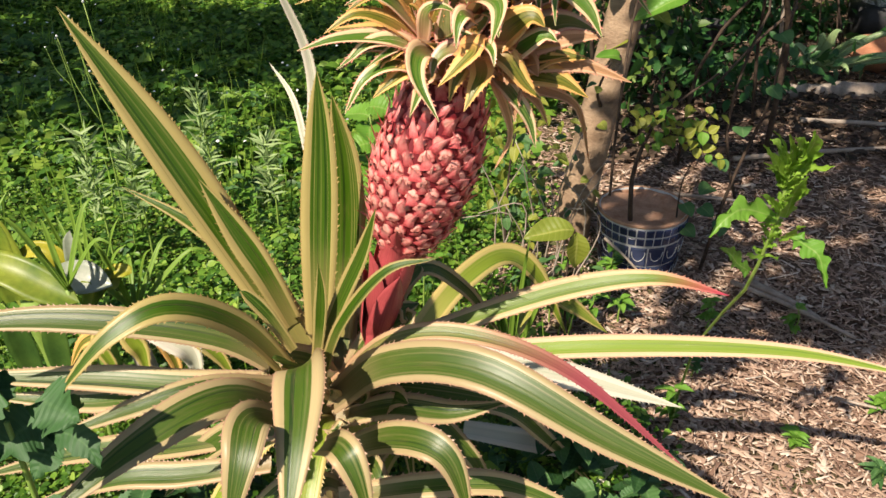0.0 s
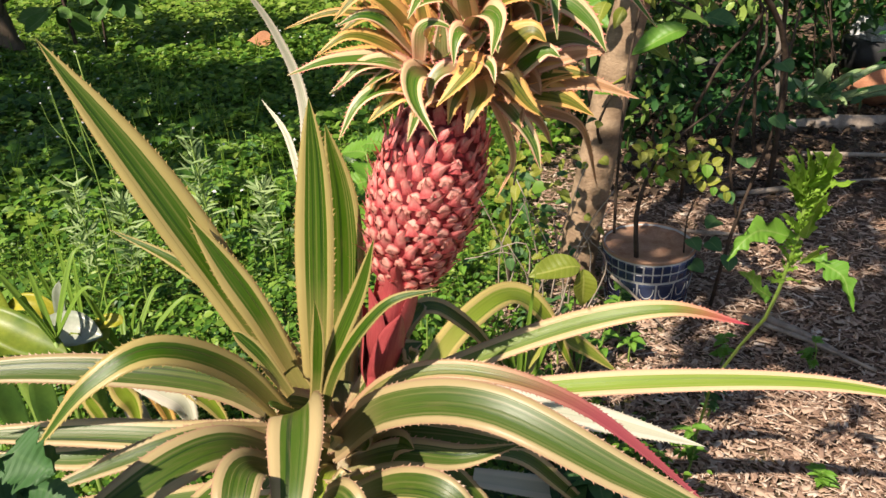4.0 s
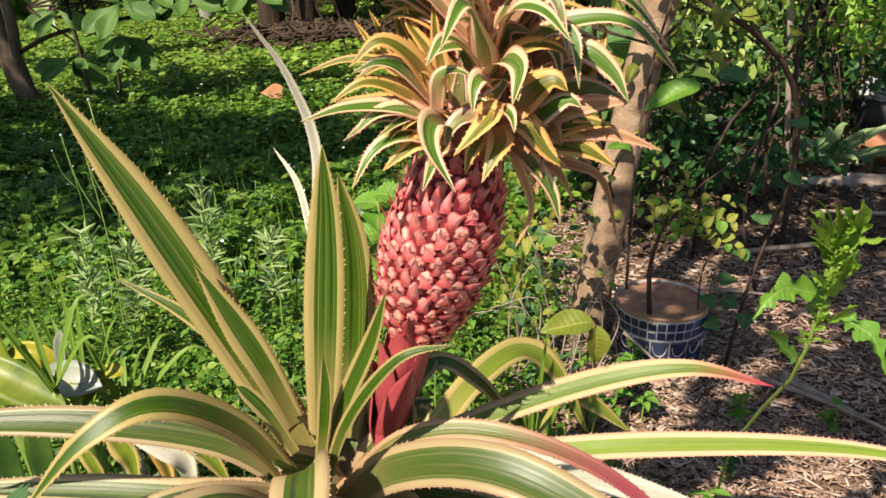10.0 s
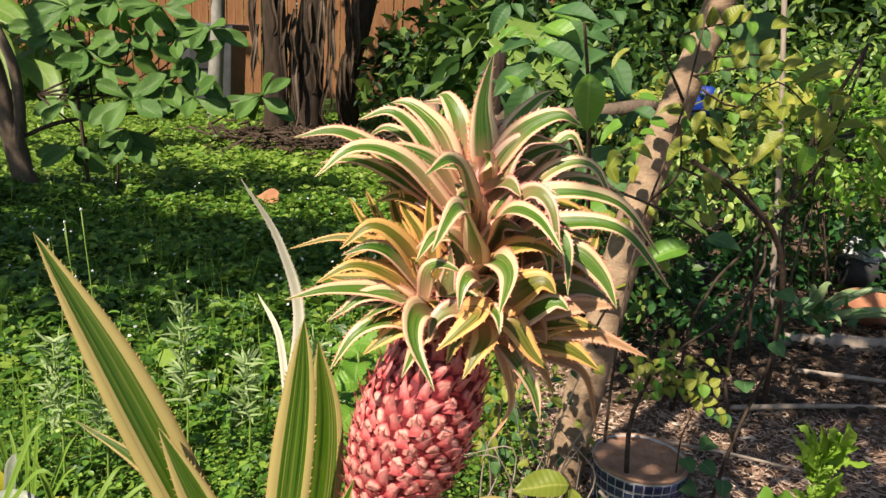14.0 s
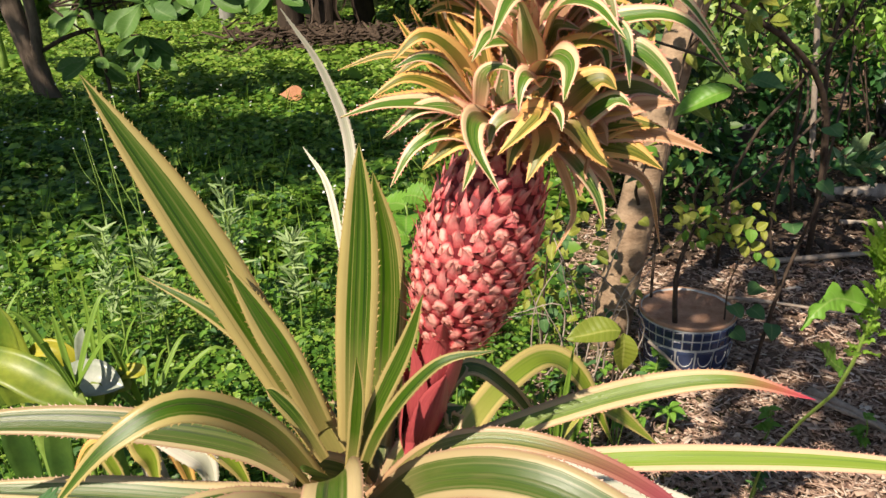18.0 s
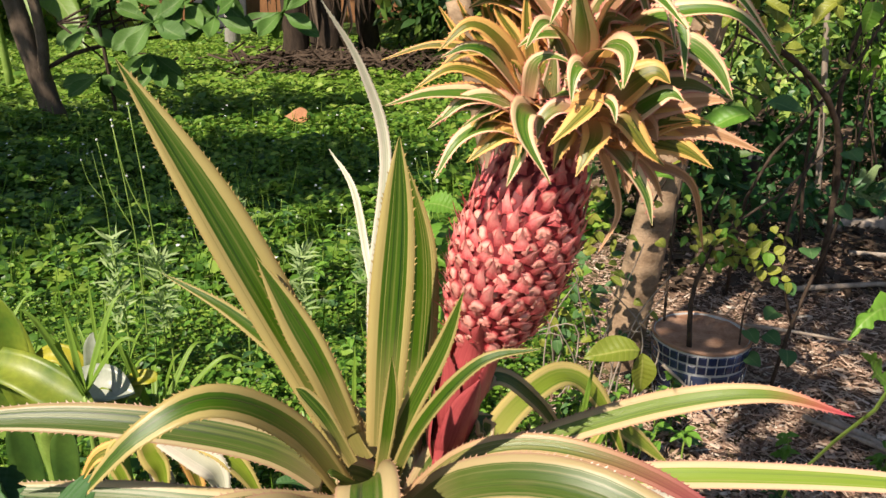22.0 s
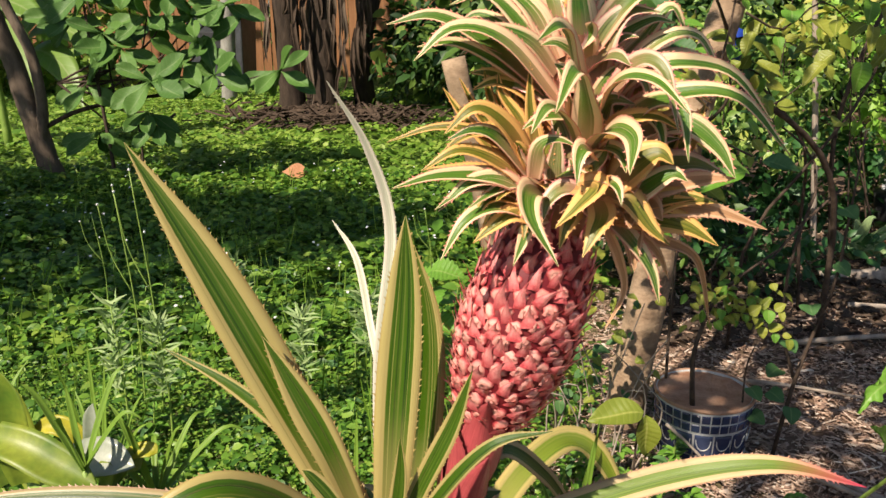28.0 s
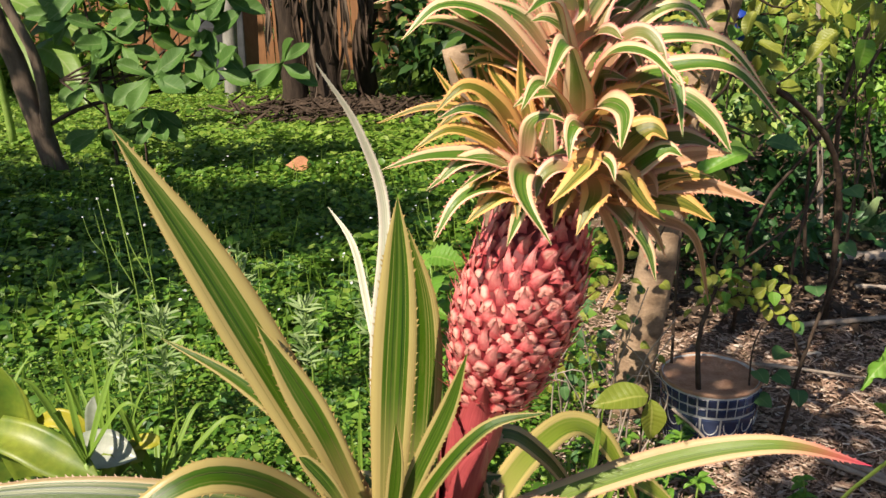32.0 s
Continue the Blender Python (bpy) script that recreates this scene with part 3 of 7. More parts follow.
def build_cover():
    """Low leafy weeds over the left of the garden: clover-like leaflets in layers."""
    def cloud(name, m, box, size, tall, mat, label, dense=1.0):
        x0, x1, y0, y1 = box
        u = rng.random(m)
        y = y0 + (y1 - y0) * u ** 1.0
        x = x0 + (x1 - x0) * rng.random(m)
        keep = x < mulch_edge(y) + rng.normal(0, 0.05, m)
        keep &= (x > -0.62 * np.abs(y) - 1.5) & (x < 0.62 * np.abs(y) + 0.9)
        x, y = x[keep], y[keep]
        k = len(x)
        lump = 0.5 + 0.5 * np.sin(x * 5.1 + 2.0 * np.sin(y * 2.3)) * np.cos(y * 4.3 + 1.7 * np.sin(x * 3.1))
        z = rise(x, y) + tall * (0.25 + 0.75 * lump) * np.sqrt(rng.random(k))
        a = rng.random(k) * 2 * np.pi
        way = np.stack([np.cos(a), np.sin(a), rng.normal(0.05, 0.3, k)], 1)
        nrm = np.stack([rng.normal(0, 0.4, k), rng.normal(-0.1, 0.4, k), np.ones(k)], 1)
        L = size * np.exp(rng.normal(0, 0.35, k))
        me = leaf_cloud(name, np.stack([x, y, z], 1), way, nrm, L, L * rng.uniform(0.5, 0.95, k))
        tagged(part(name, me, mat), label, "weeds", kind="stuff")

    cloud("ground_cover", 62000, (-2.4, 0.6, 1.05, 2.6), 0.0160, 0.15, cover_mat, "dense bright green leafy weeds covering the ground")
    cloud("ground_cover", 46000, (-4.6, 0.8, 2.6, 6.0), 0.040, 0.16, cover_mat, "dense green clover-like weeds in dappled shade")
    cloud("ground_cover", 9000, (-3.5, 0.3, -1.2, 1.1), 0.035, 0.09, cover_mat, "low green weeds along the path")
    cloud("ground_cover", 3600, (-2.6, 0.45, 1.3, 3.6), 0.030, 0.18, bright_cover, "larger bright weed leaves standing out of the ground cover")
    cloud("lawn", 44000, (-8.5, 0.9, 5.6, 11.5), 0.052, 0.12, lawn_mat, "sunlit yellow-green weedy lawn behind the beds")


build_cover()


def build_surround():
    """Weeds and chips that go on round the garden beyond the bed."""
    m = 62000
    x, y = -9 + 9.2 * rng.random(m), -7 + 13 * rng.random(m)
    keep = (x < mulch_edge(np.clip(y, 0, 9)) + rng.normal(0, 0.1, m)) & ((x < -0.62 * np.abs(y) - 1.4) | (y < -1.1))
    x, y = x[keep], y[keep]
    k = len(x)
    a = rng.random(k) * 6.283
    me = leaf_cloud("weed_patch", np.stack([x, y, rise(x, y) + 0.09 * rng.random(k)], 1), np.stack([np.cos(a), np.sin(a), rng.normal(0.05, 0.3, k)], 1), np.stack([rng.normal(0, 0.4, k), rng.normal(0, 0.4, k), np.ones(k)], 1), 0.055 * np.exp(rng.normal(0, 0.3, k)), 0.040)
    tagged(part("weed_patch", me, cover_mat), "low green weeds spreading round the garden bed", "weeds", kind="stuff")
    m = 36000
    x, y = 0.2 + 6 * rng.random(m), -6 + 12.5 * rng.random(m)
    keep = (x > mulch_edge(np.clip(y, 0.2, 9)) + 0.4 + np.clip(y, 0, 6) * 0.72) | (y < 0.25)
    x, y = x[keep], y[keep]
    k = len(x)
    a = rng.random(k) * 6.283
    me = box_cloud("bark_mulch", np.stack([x, y, rise(x, y) + 0.02 * rng.random(k)], 1), np.stack([np.cos(a), np.sin(a), rng.normal(0, 0.2, k)], 1), np.stack([rng.normal(0, 0.3, k), rng.normal(0, 0.3, k), np.ones(k)], 1), np.stack([0.032 * np.exp(rng.normal(0, 0.5, k)), 0.010 * np.exp(rng.normal(0, 0.4, k)), 0.003 * np.ones(k)], 1))
    tagged(part("bark_mulch", me, chip_mat), "wood chip mulch on the open side of the bed", "mulch", kind="stuff")


build_surround()


def build_grass():
    """Thin grass blades standing among the weeds."""
    m = 1500
    y = 1.15 + 4.6 * rng.random(m) ** 1.3
    x = -0.6 * y - 0.6 + rng.random(m) * (0.6 * y + 0.9)
    keep = (x < mulch_edge(y)) & (np.sin(x * 4.1 + 1.3) * np.cos(y * 3.3) > -0.25)
    x, y = x[keep], y[keep]
    k = len(x)
    a = rng.random(k) * 6.28
    way = np.stack([0.55 * np.cos(a), 0.55 * np.sin(a), 0.7 + 0.4 * rng.random(k)], 1)
    nrm = np.stack([np.cos(a), np.sin(a) - 0.5, np.full(k, 0.4)], 1)
    me = leaf_cloud("grass", np.stack([x, y, rise(x, y) + 0.03], 1), way, nrm, 0.10 + 0.16 * rng.random(k), 0.0065, 0.3, 0.35)
    tagged(part("grass", me, grass_mat), "thin green grass blades among the weeds", "grass", kind="stuff")


build_grass()

# ---- the pineapple plant ----
HEART = Vector((-0.15, 0.86, 0.56))
plant = thing("pineapple_plant", (-0.15, 0.88, 0.0), "variegated green and cream pineapple plant bearing a red fruit", "pineapple plant")
BLADES = {"striped": striped, "rosy": rosy_blade, "lime": lime_blade, "pale": pale_blade, "yellow": yellow_blade, "redtip": redtip_blade, "redpoint": redpoint_blade}
count = [0]


def leaf(pts, width, look_of):
    """One blade of the rosette, from its foot to its tip."""
    count[0] += 1
    if look_of == "striped" and pts[-1][2] < 0.70:
        look_of = "rosy"
    me = blade_mesh("leaf", pts, width * 0.92, HEART + Vector((0.0, -0.9, 1.25)), channel=0.20, belly=0.48, seed=count[0])
    ob = part("leaf", me, BLADES[look_of], None, {"redtip": "leaf blushing dull red toward its tip", "redpoint": "leaf with a bright red point", "pale": "pale silvery leaf", "yellow": "yellowish leaf", "rosy": "leaf with pinkish margins", "lime": "lime green leaf with pink edges"}.get(look_of, ""))
    hang(ob, plant)


leaf([(-0.204, 0.860, 0.624), (-0.290, 0.880, 0.786), (-0.383, 0.890, 0.969), (-0.476, 0.900, 1.126)], 0.070, 'striped')
leaf([(-0.218, 0.865, 0.663), (-0.249, 0.862, 0.753), (-0.285, 0.865, 0.827), (-0.324, 0.870, 0.901)], 0.044, 'striped')
leaf([(-0.236, 0.940, 0.591), (-0.323, 0.990, 0.689), (-0.414, 1.020, 0.756), (-0.518, 1.040, 0.807)], 0.024, 'striped')
leaf([(-0.195, 0.900, 0.615), (-0.201, 0.970, 0.817), (-0.186, 1.020, 0.988), (-0.213, 1.020, 1.099), (-0.258, 1.000, 1.186)], 0.016, 'pale')
leaf([(-0.176, 0.840, 0.663), (-0.167, 0.870, 0.803), (-0.157, 0.890, 0.942), (-0.154, 0.900, 1.042)], 0.056, 'striped')
leaf([(-0.158, 0.900, 0.615), (-0.144, 0.950, 0.735), (-0.138, 0.970, 0.870), (-0.152, 0.980, 0.982)], 0.061, 'striped')
leaf([(-0.206, 1.100, 0.662), (-0.244, 1.200, 0.780), (-0.271, 1.250, 0.876), (-0.314, 1.280, 0.935)], 0.013, 'pale')
leaf([(-0.173, 0.800, 0.645), (-0.134, 0.800, 0.744), (-0.097, 0.800, 0.826), (-0.075, 0.800, 0.893)], 0.026, 'striped')
leaf([(-0.172, 0.790, 0.653), (-0.162, 0.790, 0.712), (-0.155, 0.790, 0.769), (-0.154, 0.790, 0.816)], 0.020, 'striped')
leaf([(-0.205, 0.800, 0.665), (-0.234, 0.800, 0.724), (-0.258, 0.800, 0.757), (-0.268, 0.800, 0.766)], 0.021, 'striped')
leaf([(-0.168, 0.770, 0.618), (-0.125, 0.740, 0.749), (-0.058, 0.720, 0.848), (0.006, 0.720, 0.868)], 0.017, 'striped')
leaf([(-0.111, 1.000, 0.536), (-0.044, 1.060, 0.639), (0.034, 1.100, 0.577), (0.103, 1.120, 0.462)], 0.032, 'striped')
leaf([(-0.142, 1.000, 0.511), (-0.081, 1.030, 0.610), (-0.047, 1.040, 0.650), (-0.038, 1.050, 0.655)], 0.039, 'striped')
leaf([(-0.065, 1.200, 0.387), (0.018, 1.380, 0.401), (0.123, 1.550, 0.377), (0.212, 1.600, 0.293), (0.302, 1.620, 0.086)], 0.068, 'yellow')
leaf([(0.141, 1.500, 0.165), (0.231, 1.620, 0.221), (0.315, 1.680, 0.145), (0.425, 1.700, 0.038)], 0.054, 'yellow')
leaf([(-0.130, 0.920, 0.550), (0.016, 1.000, 0.568), (0.206, 1.030, 0.621), (0.352, 1.020, 0.651), (0.470, 1.000, 0.631)], 0.042, 'redpoint')
leaf([(-0.127, 0.900, 0.540), (0.064, 1.000, 0.506), (0.304, 1.000, 0.526), (0.574, 0.970, 0.540), (0.789, 0.930, 0.519)], 0.043, 'lime')
leaf([(-0.158, 0.820, 0.586), (-0.066, 0.800, 0.685), (0.045, 0.780, 0.711), (0.182, 0.740, 0.678), (0.334, 0.680, 0.568)], 0.028, 'redtip')
leaf([(-0.156, 0.800, 0.571), (-0.071, 0.760, 0.670), (0.060, 0.700, 0.714), (0.218, 0.620, 0.672), (0.378, 0.560, 0.621)], 0.064, 'striped')
leaf([(-0.146, 0.900, 0.543), (0.017, 0.950, 0.534), (0.209, 0.970, 0.485), (0.417, 0.970, 0.416)], 0.060, 'pale')
leaf([(-0.167, 0.840, 0.512), (-0.105, 0.860, 0.542), (0.001, 0.860, 0.538), (0.135, 0.860, 0.512)], 0.056, 'striped')
leaf([(-0.159, 0.800, 0.532), (-0.072, 0.800, 0.561), (0.021, 0.800, 0.552), (0.104, 0.800, 0.573)], 0.045, 'striped')
leaf([(-0.185, 0.780, 0.630), (-0.170, 0.700, 0.715), (-0.158, 0.600, 0.702), (-0.160, 0.500, 0.625)], 0.070, 'striped')
leaf([(-0.207, 0.800, 0.613), (-0.259, 0.760, 0.733), (-0.325, 0.700, 0.806), (-0.392, 0.660, 0.788), (-0.460, 0.630, 0.719)], 0.040, 'striped')
leaf([(-0.222, 0.840, 0.585), (-0.316, 0.840, 0.654), (-0.474, 0.830, 0.690), (-0.635, 0.820, 0.697), (-0.798, 0.800, 0.677)], 0.050, 'striped')
leaf([(-0.229, 0.860, 0.552), (-0.419, 0.900, 0.515), (-0.599, 0.920, 0.508), (-0.891, 0.920, 0.505)], 0.055, 'striped')
leaf([(-0.223, 0.780, 0.619), (-0.304, 0.720, 0.666), (-0.399, 0.680, 0.657), (-0.495, 0.640, 0.640)], 0.032, 'striped')
leaf([(-0.200, 0.740, 0.602), (-0.260, 0.660, 0.696), (-0.348, 0.580, 0.690), (-0.438, 0.500, 0.645)], 0.059, 'striped')
leaf([(-0.186, 0.680, 0.626), (-0.207, 0.600, 0.719), (-0.210, 0.540, 0.706), (-0.228, 0.500, 0.623)], 0.055, 'striped')
leaf([(-0.146, 0.660, 0.616), (-0.110, 0.600, 0.676), (-0.086, 0.570, 0.660), (-0.068, 0.550, 0.587)], 0.044, 'rosy')
leaf([(-0.138, 0.720, 0.547), (-0.048, 0.660, 0.633), (0.019, 0.620, 0.640), (0.051, 0.590, 0.553)], 0.049, 'striped')
leaf([(-0.150, 0.740, 0.434), (-0.011, 0.720, 0.483), (0.104, 0.720, 0.485), (0.252, 0.700, 0.430)], 0.043, 'striped')
leaf([(-0.255, 0.860, 0.481), (-0.462, 0.920, 0.473), (-0.624, 0.940, 0.440), (-0.821, 0.950, 0.441)], 0.053, 'striped')
leaf([(-0.252, 0.840, 0.475), (-0.463, 0.880, 0.395), (-0.627, 0.900, 0.359), (-0.864, 0.900, 0.284)], 0.050, 'striped')
leaf([(-0.265, 0.800, 0.441), (-0.405, 0.800, 0.413), (-0.528, 0.800, 0.398), (-0.720, 0.800, 0.314)], 0.046, 'striped')
leaf([(-0.088, 1.000, 0.383), (0.099, 1.060, 0.333), (0.203, 1.080, 0.229), (0.306, 1.100, 0.084)], 0.036, 'striped')
leaf([(0.034, 1.100, 0.237), (0.248, 1.150, 0.146), (0.355, 1.150, 0.148), (0.276, 1.100, 0.015)], 0.055, 'pale')
leaf([(-0.130, 0.950, 0.453), (-0.090, 0.950, 0.466), (-0.068, 0.940, 0.385), (-0.053, 0.930, 0.228)], 0.030, 'striped')
leaf([(-0.187, 0.800, 0.514), (-0.306, 0.840, 0.474), (-0.397, 0.860, 0.403), (-0.485, 0.860, 0.294)], 0.055, 'striped')
leaf([(-0.152, 0.800, 0.515), (-0.080, 0.840, 0.478), (-0.019, 0.860, 0.411), (0.056, 0.860, 0.334)], 0.047, 'yellow')

# short stem that carries the rosette
v, f = join([tube([(-0.15, 0.90, -0.03), (-0.16, 0.89, 0.25), (-0.155, 0.875, 0.50)], 0.032, 0.035, 10, 10, 0.08, 3)])
hang(part("stem", mesh_of("stem", v, f), bark), plant)
# clasping leaf bases that close the heart of the rosette
for k in range(22):
    r = random.Random(70 + k)
    a = k * 2.39996
    c, s = math.cos(a), math.sin(a)
    h = 0.44 + 0.006 * k
    ro, ln = 0.015, r.uniform(0.10, 0.17)
    leaf([(-0.155 + ro * c, 0.865 + ro * s, h), (-0.155 + (ro + 0.04) * c, 0.865 + (ro + 0.04) * s, h + 0.06), (-0.155 + (ro + 0.09) * c, 0.865 + (ro + 0.09) * s, h + 0.10), (-0.155 + ln * c, 0.865 + ln * s, h + 0.115 - 0.1 * ln)], 0.055, "striped")
# withered lower leaves round the stem
for k in range(16):
    a = k * 2.4
    r = random.Random(k)
    c, s = math.cos(a), math.sin(a)
    h = 0.18 + 0.02 * k
    ln = r.uniform(0.22, 0.34)
    leaf([(-0.15 + 0.03 * c, 0.89 + 0.03 * s, h), (-0.15 + ln * 0.4 * c, 0.89 + ln * 0.4 * s, h + 0.07), (-0.15 + ln * 0.8 * c, 0.89 + ln * 0.8 * s, h - 0.02), (-0.15 + ln * c, 0.89 + ln * s, h - 0.13)], 0.036, "rosy" if k % 3 else "yellow")

# flower stalk with red bracts
STALK = [(-0.118, 0.885, 0.56), (-0.088, 0.90, 0.66), (-0.060, 0.925, 0.765)]
v, f = tube(STALK, 0.024, 0.022, 14, 12, 0.03, 4)
stalk = hang(part("fruit_stalk", mesh_of("fruit_stalk", v, f), red_bract, None, "dark red fleshy fruit stalk"), plant)
for k in range(9):
    a = 2.4 * k + 0.4
    p = glide(STALK, 20)[4 + int(k * 1.4)]
    out = Vector((math.cos(a), math.sin(a), 0))
    up = Vector((0.2, 0.06, 1))
    b = [p + out * 0.018, p + out * 0.030 + up * 0.035, p + out * 0.034 + up * 0.085, p + out * (0.040 if k < 7 else 0.055) + up * 0.125]
    me = blade_mesh("bract", b, 0.052, p + up * 0.3, channel=0.6, n=14, seed=50 + k)
    o = part("bract", me, red_bract, None, "crimson papery bract")
    hang(o, plant)

# the fruit
F0, F1 = Vector((-0.056, 0.928, 0.775)), Vector((0.024, 0.935, 1.035))
AX = (F1 - F0).normalized()
FL = (F1 - F0).length


def fruit_radius(s):
    return 0.076 * (max(0.0, math.sin(math.pi * (0.13 + 0.80 * s))) ** 0.55)


def fruit_frame():
    a = AX.cross(Vector((0, 1, 0))).normalized()
    return a, AX.cross(a).normalized()


FA, FB = fruit_frame()


def build_fruit():
    sides, n = 28, 18
    verts, faces = [], []
    for i in range(n):
        s = i / (n - 1)
        r = fruit_radius(s) * 0.93
        for k in range(sides):
            th = 2 * math.pi * k / sides
            verts.append(F0 + AX * FL * s + (FA * math.cos(th) + FB * math.sin(th)) * r)
    for i in range(n - 1):
        for k in range(sides):
            j = (k + 1) % sides
            faces.append((i * sides + k, i * sides + j, (i + 1) * sides + j, (i + 1) * sides + k))
    faces.append(tuple(range(sides)))
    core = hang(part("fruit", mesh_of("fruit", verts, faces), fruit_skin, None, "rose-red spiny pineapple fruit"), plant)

    # a fruitlet: a flat wrinkled eye, its lower half wrapped by a papery bract that narrows to a hooked spine; z is outwards, y towards the top
    shapes = []
    for kind in range(9):
        rk = random.Random(200 + kind)
        off = Vector((kind * 3.1, 1.7 * kind, 0.4))
        verts, faces, uvs = [], [], []
        long_one = kind > 5
        rings, spokes = 5, 14
        verts.append((0.0, 0.14, 0.20))
        uvs.append((0.0, 0.60))
        for i in range(1, rings + 1):
            d = i / rings
            for k in range(spokes):
                th = 2 * math.pi * k / spokes
                fold = 1 + 0.10 * math.sin(3 * th + kind) + 0.05 * math.sin(7 * th + 2 * kind)
                x, y = 0.66 * d * fold * math.cos(th), 0.12 + 0.62 * d * fold * math.sin(th)
                z = 0.20 * (1 - d ** 3.2) - 0.22 * max(0.0, d - 0.75) * 4 * 0.5
                z += 0.10 * noise.noise(Vector((x * 4, y * 4, 0)) + off) + 0.035 * math.sin(5 * th + kind) * d
                verts.append((x, y, z))
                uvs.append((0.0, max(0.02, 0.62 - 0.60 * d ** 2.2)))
        for k in range(spokes):
            faces.append((0, 1 + k, 1 + (k + 1) % spokes))
            for i in range(rings - 1):
                a, b = 1 + i * spokes + k, 1 + i * spokes + (k + 1) % spokes
                faces.append((a, a + spokes, b + spokes, b))

        def flap(x0, y0, ang, reach, wide, slim, hook, twist, v0, v1, m=12):
            """A papery bract: a broad clasping foot that narrows quickly to a hooked spine."""
            o = len(verts)
            c, sn = math.cos(ang), math.sin(ang)
            for i in range(m):
                s = i / (m - 1)
                run = reach * s
                w = wide * (1 - s) ** slim * (0.75 + 0.25 * min(1.0, s * 4)) + 0.010
                bend = twist * max(0.0, s - 0.35) ** 1.6
                for x, dz in ((-1, 0.0), (-0.55, 0.015), (0, 0.11), (0.55, 0.015), (1, 0.0)):
                    px = x0 + run * c - (x * w + bend) * sn
                    py = y0 + run * sn + (x * w + bend) * c
                    d = min(1.0, math.hypot(px / 0.8, (py - 0.1) / 0.9))
                    q = Vector((px, py, 0.24 * (1 - d ** 2.4) + 0.05 + dz * min(1.0, 3 * w) + hook * max(0.0, s - 0.30) ** 1.35))
                    q.z += 0.07 * noise.noise(q * 5 + off) * (1 - 0.6 * s)
                    verts.append(q)
                    uvs.append((x, v0 + (v1 - v0) * s))
            for i in range(m - 1):
                for k in range(4):
                    p = o + i * 5 + k
                    faces.append((p, p + 1, p + 6, p + 5))

        up = math.pi / 2
        if long_one:
            flap(0.0, -0.80, up + rk.uniform(-0.12, 0.12), rk.uniform(2.1, 2.8), 0.62, 1.35, 1.7, rk.choice((-1, 1)) * rk.uniform(0.4, 1.3), 0.70, 1.0)
        else:
            flap(0.0, -0.84, up + rk.uniform(-0.18, 0.18), rk.uniform(1.7, 2.2), 0.86, 2.4, 2.1, rk.choice((-1, 1)) * rk.uniform(0.6, 2.0), 0.70, 1.0)
            flap(-0.50, -0.18, up - 0.35, rk.uniform(0.55, 0.8), 0.20, 1.0, 0.3, rk.uniform(-0.5, 0.3), 0.30, 0.56, 6)
            flap(0.46, -0.25, up + 0.45, rk.uniform(0.5, 0.9), 0.22, 1.3, 0.5, rk.uniform(-0.3, 0.6), 0.24, 0.50, 6)
        me = mesh_of("fruitlet", verts, faces)
        layer = me.uv_layers.new(name="blade")
        idx = np.empty(len(me.loops), np.int32)
        me.loops.foreach_get("vertex_index", idx)
        layer.data.foreach_set("uv", np.array(uvs, np.float32)[idx].ravel())
        shapes.append(me)
    # stations of equal area along the fruit
    steps = 400
    area = np.cumsum([fruit_radius((i + 0.5) / steps) for i in range(steps)])
    area = area / area[-1]
    total = 222
    r = random.Random(3)
    for q in range(total):
        s = float(np.interp((q + 0.5) / total, area, (np.arange(steps) + 0.5) / steps))
        th = q * math.radians(137.508)
        rad = fruit_radius(s)
        radial = FA * math.cos(th) + FB * math.sin(th)
        slope = (fruit_radius(min(1, s + 0.02)) - fruit_radius(max(0, s - 0.02))) / (0.04 * FL)
        out = (radial - AX * slope * 0.8).normalized()
        up = (AX - out * AX.dot(out)).normalized()
        side = up.cross(out)
        size = 0.0166 * (0.72 + 0.28 * rad / 0.076) * r.uniform(0.84, 1.14)
        deep = size * (1.0 if s < 0.75 else 1.25)
        m4 = Matrix(((side.x * size, up.x * size, out.x * deep, 0), (side.y * size, up.y * size, out.y * deep, 0), (side.z * size, up.z * size, out.z * deep, 0), (0, 0, 0, 1)))
        p = F0 + AX * FL * s + radial * rad * 0.93
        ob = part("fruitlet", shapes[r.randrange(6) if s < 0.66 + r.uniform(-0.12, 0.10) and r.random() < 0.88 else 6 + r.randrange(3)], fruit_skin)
        hang(ob, core)
        ob.matrix_basis = Matrix.Translation(p) @ m4 @ pose(0, 0, 0, r.uniform(-14, 14), r.uniform(-14, 14), r.uniform(-26, 26))
    return core


fruit = build_fruit()

# the many-headed crown
v, f = tube([F1 - AX * 0.02, (0.036, 0.945, 1.12), (0.045, 0.955, 1.24)], 0.042, 0.012, 12, 8, 0.1, 6)
crown = hang(part("crown", mesh_of("crown", v, f), crown_brown, None, "large bushy crown of yellow, tan and green striped leaves"), plant)
CROWN_LOOK = {"g": crown_green, "y": crown_yellow, "t": crown_tan, "p": crown_rose, "b": crown_brown}
CROWN_LABEL = {"t": "dry tan leaf", "y": "yellow-orange leaf", "p": "leaf flushed with rose", "b": "brownish inner leaf"}


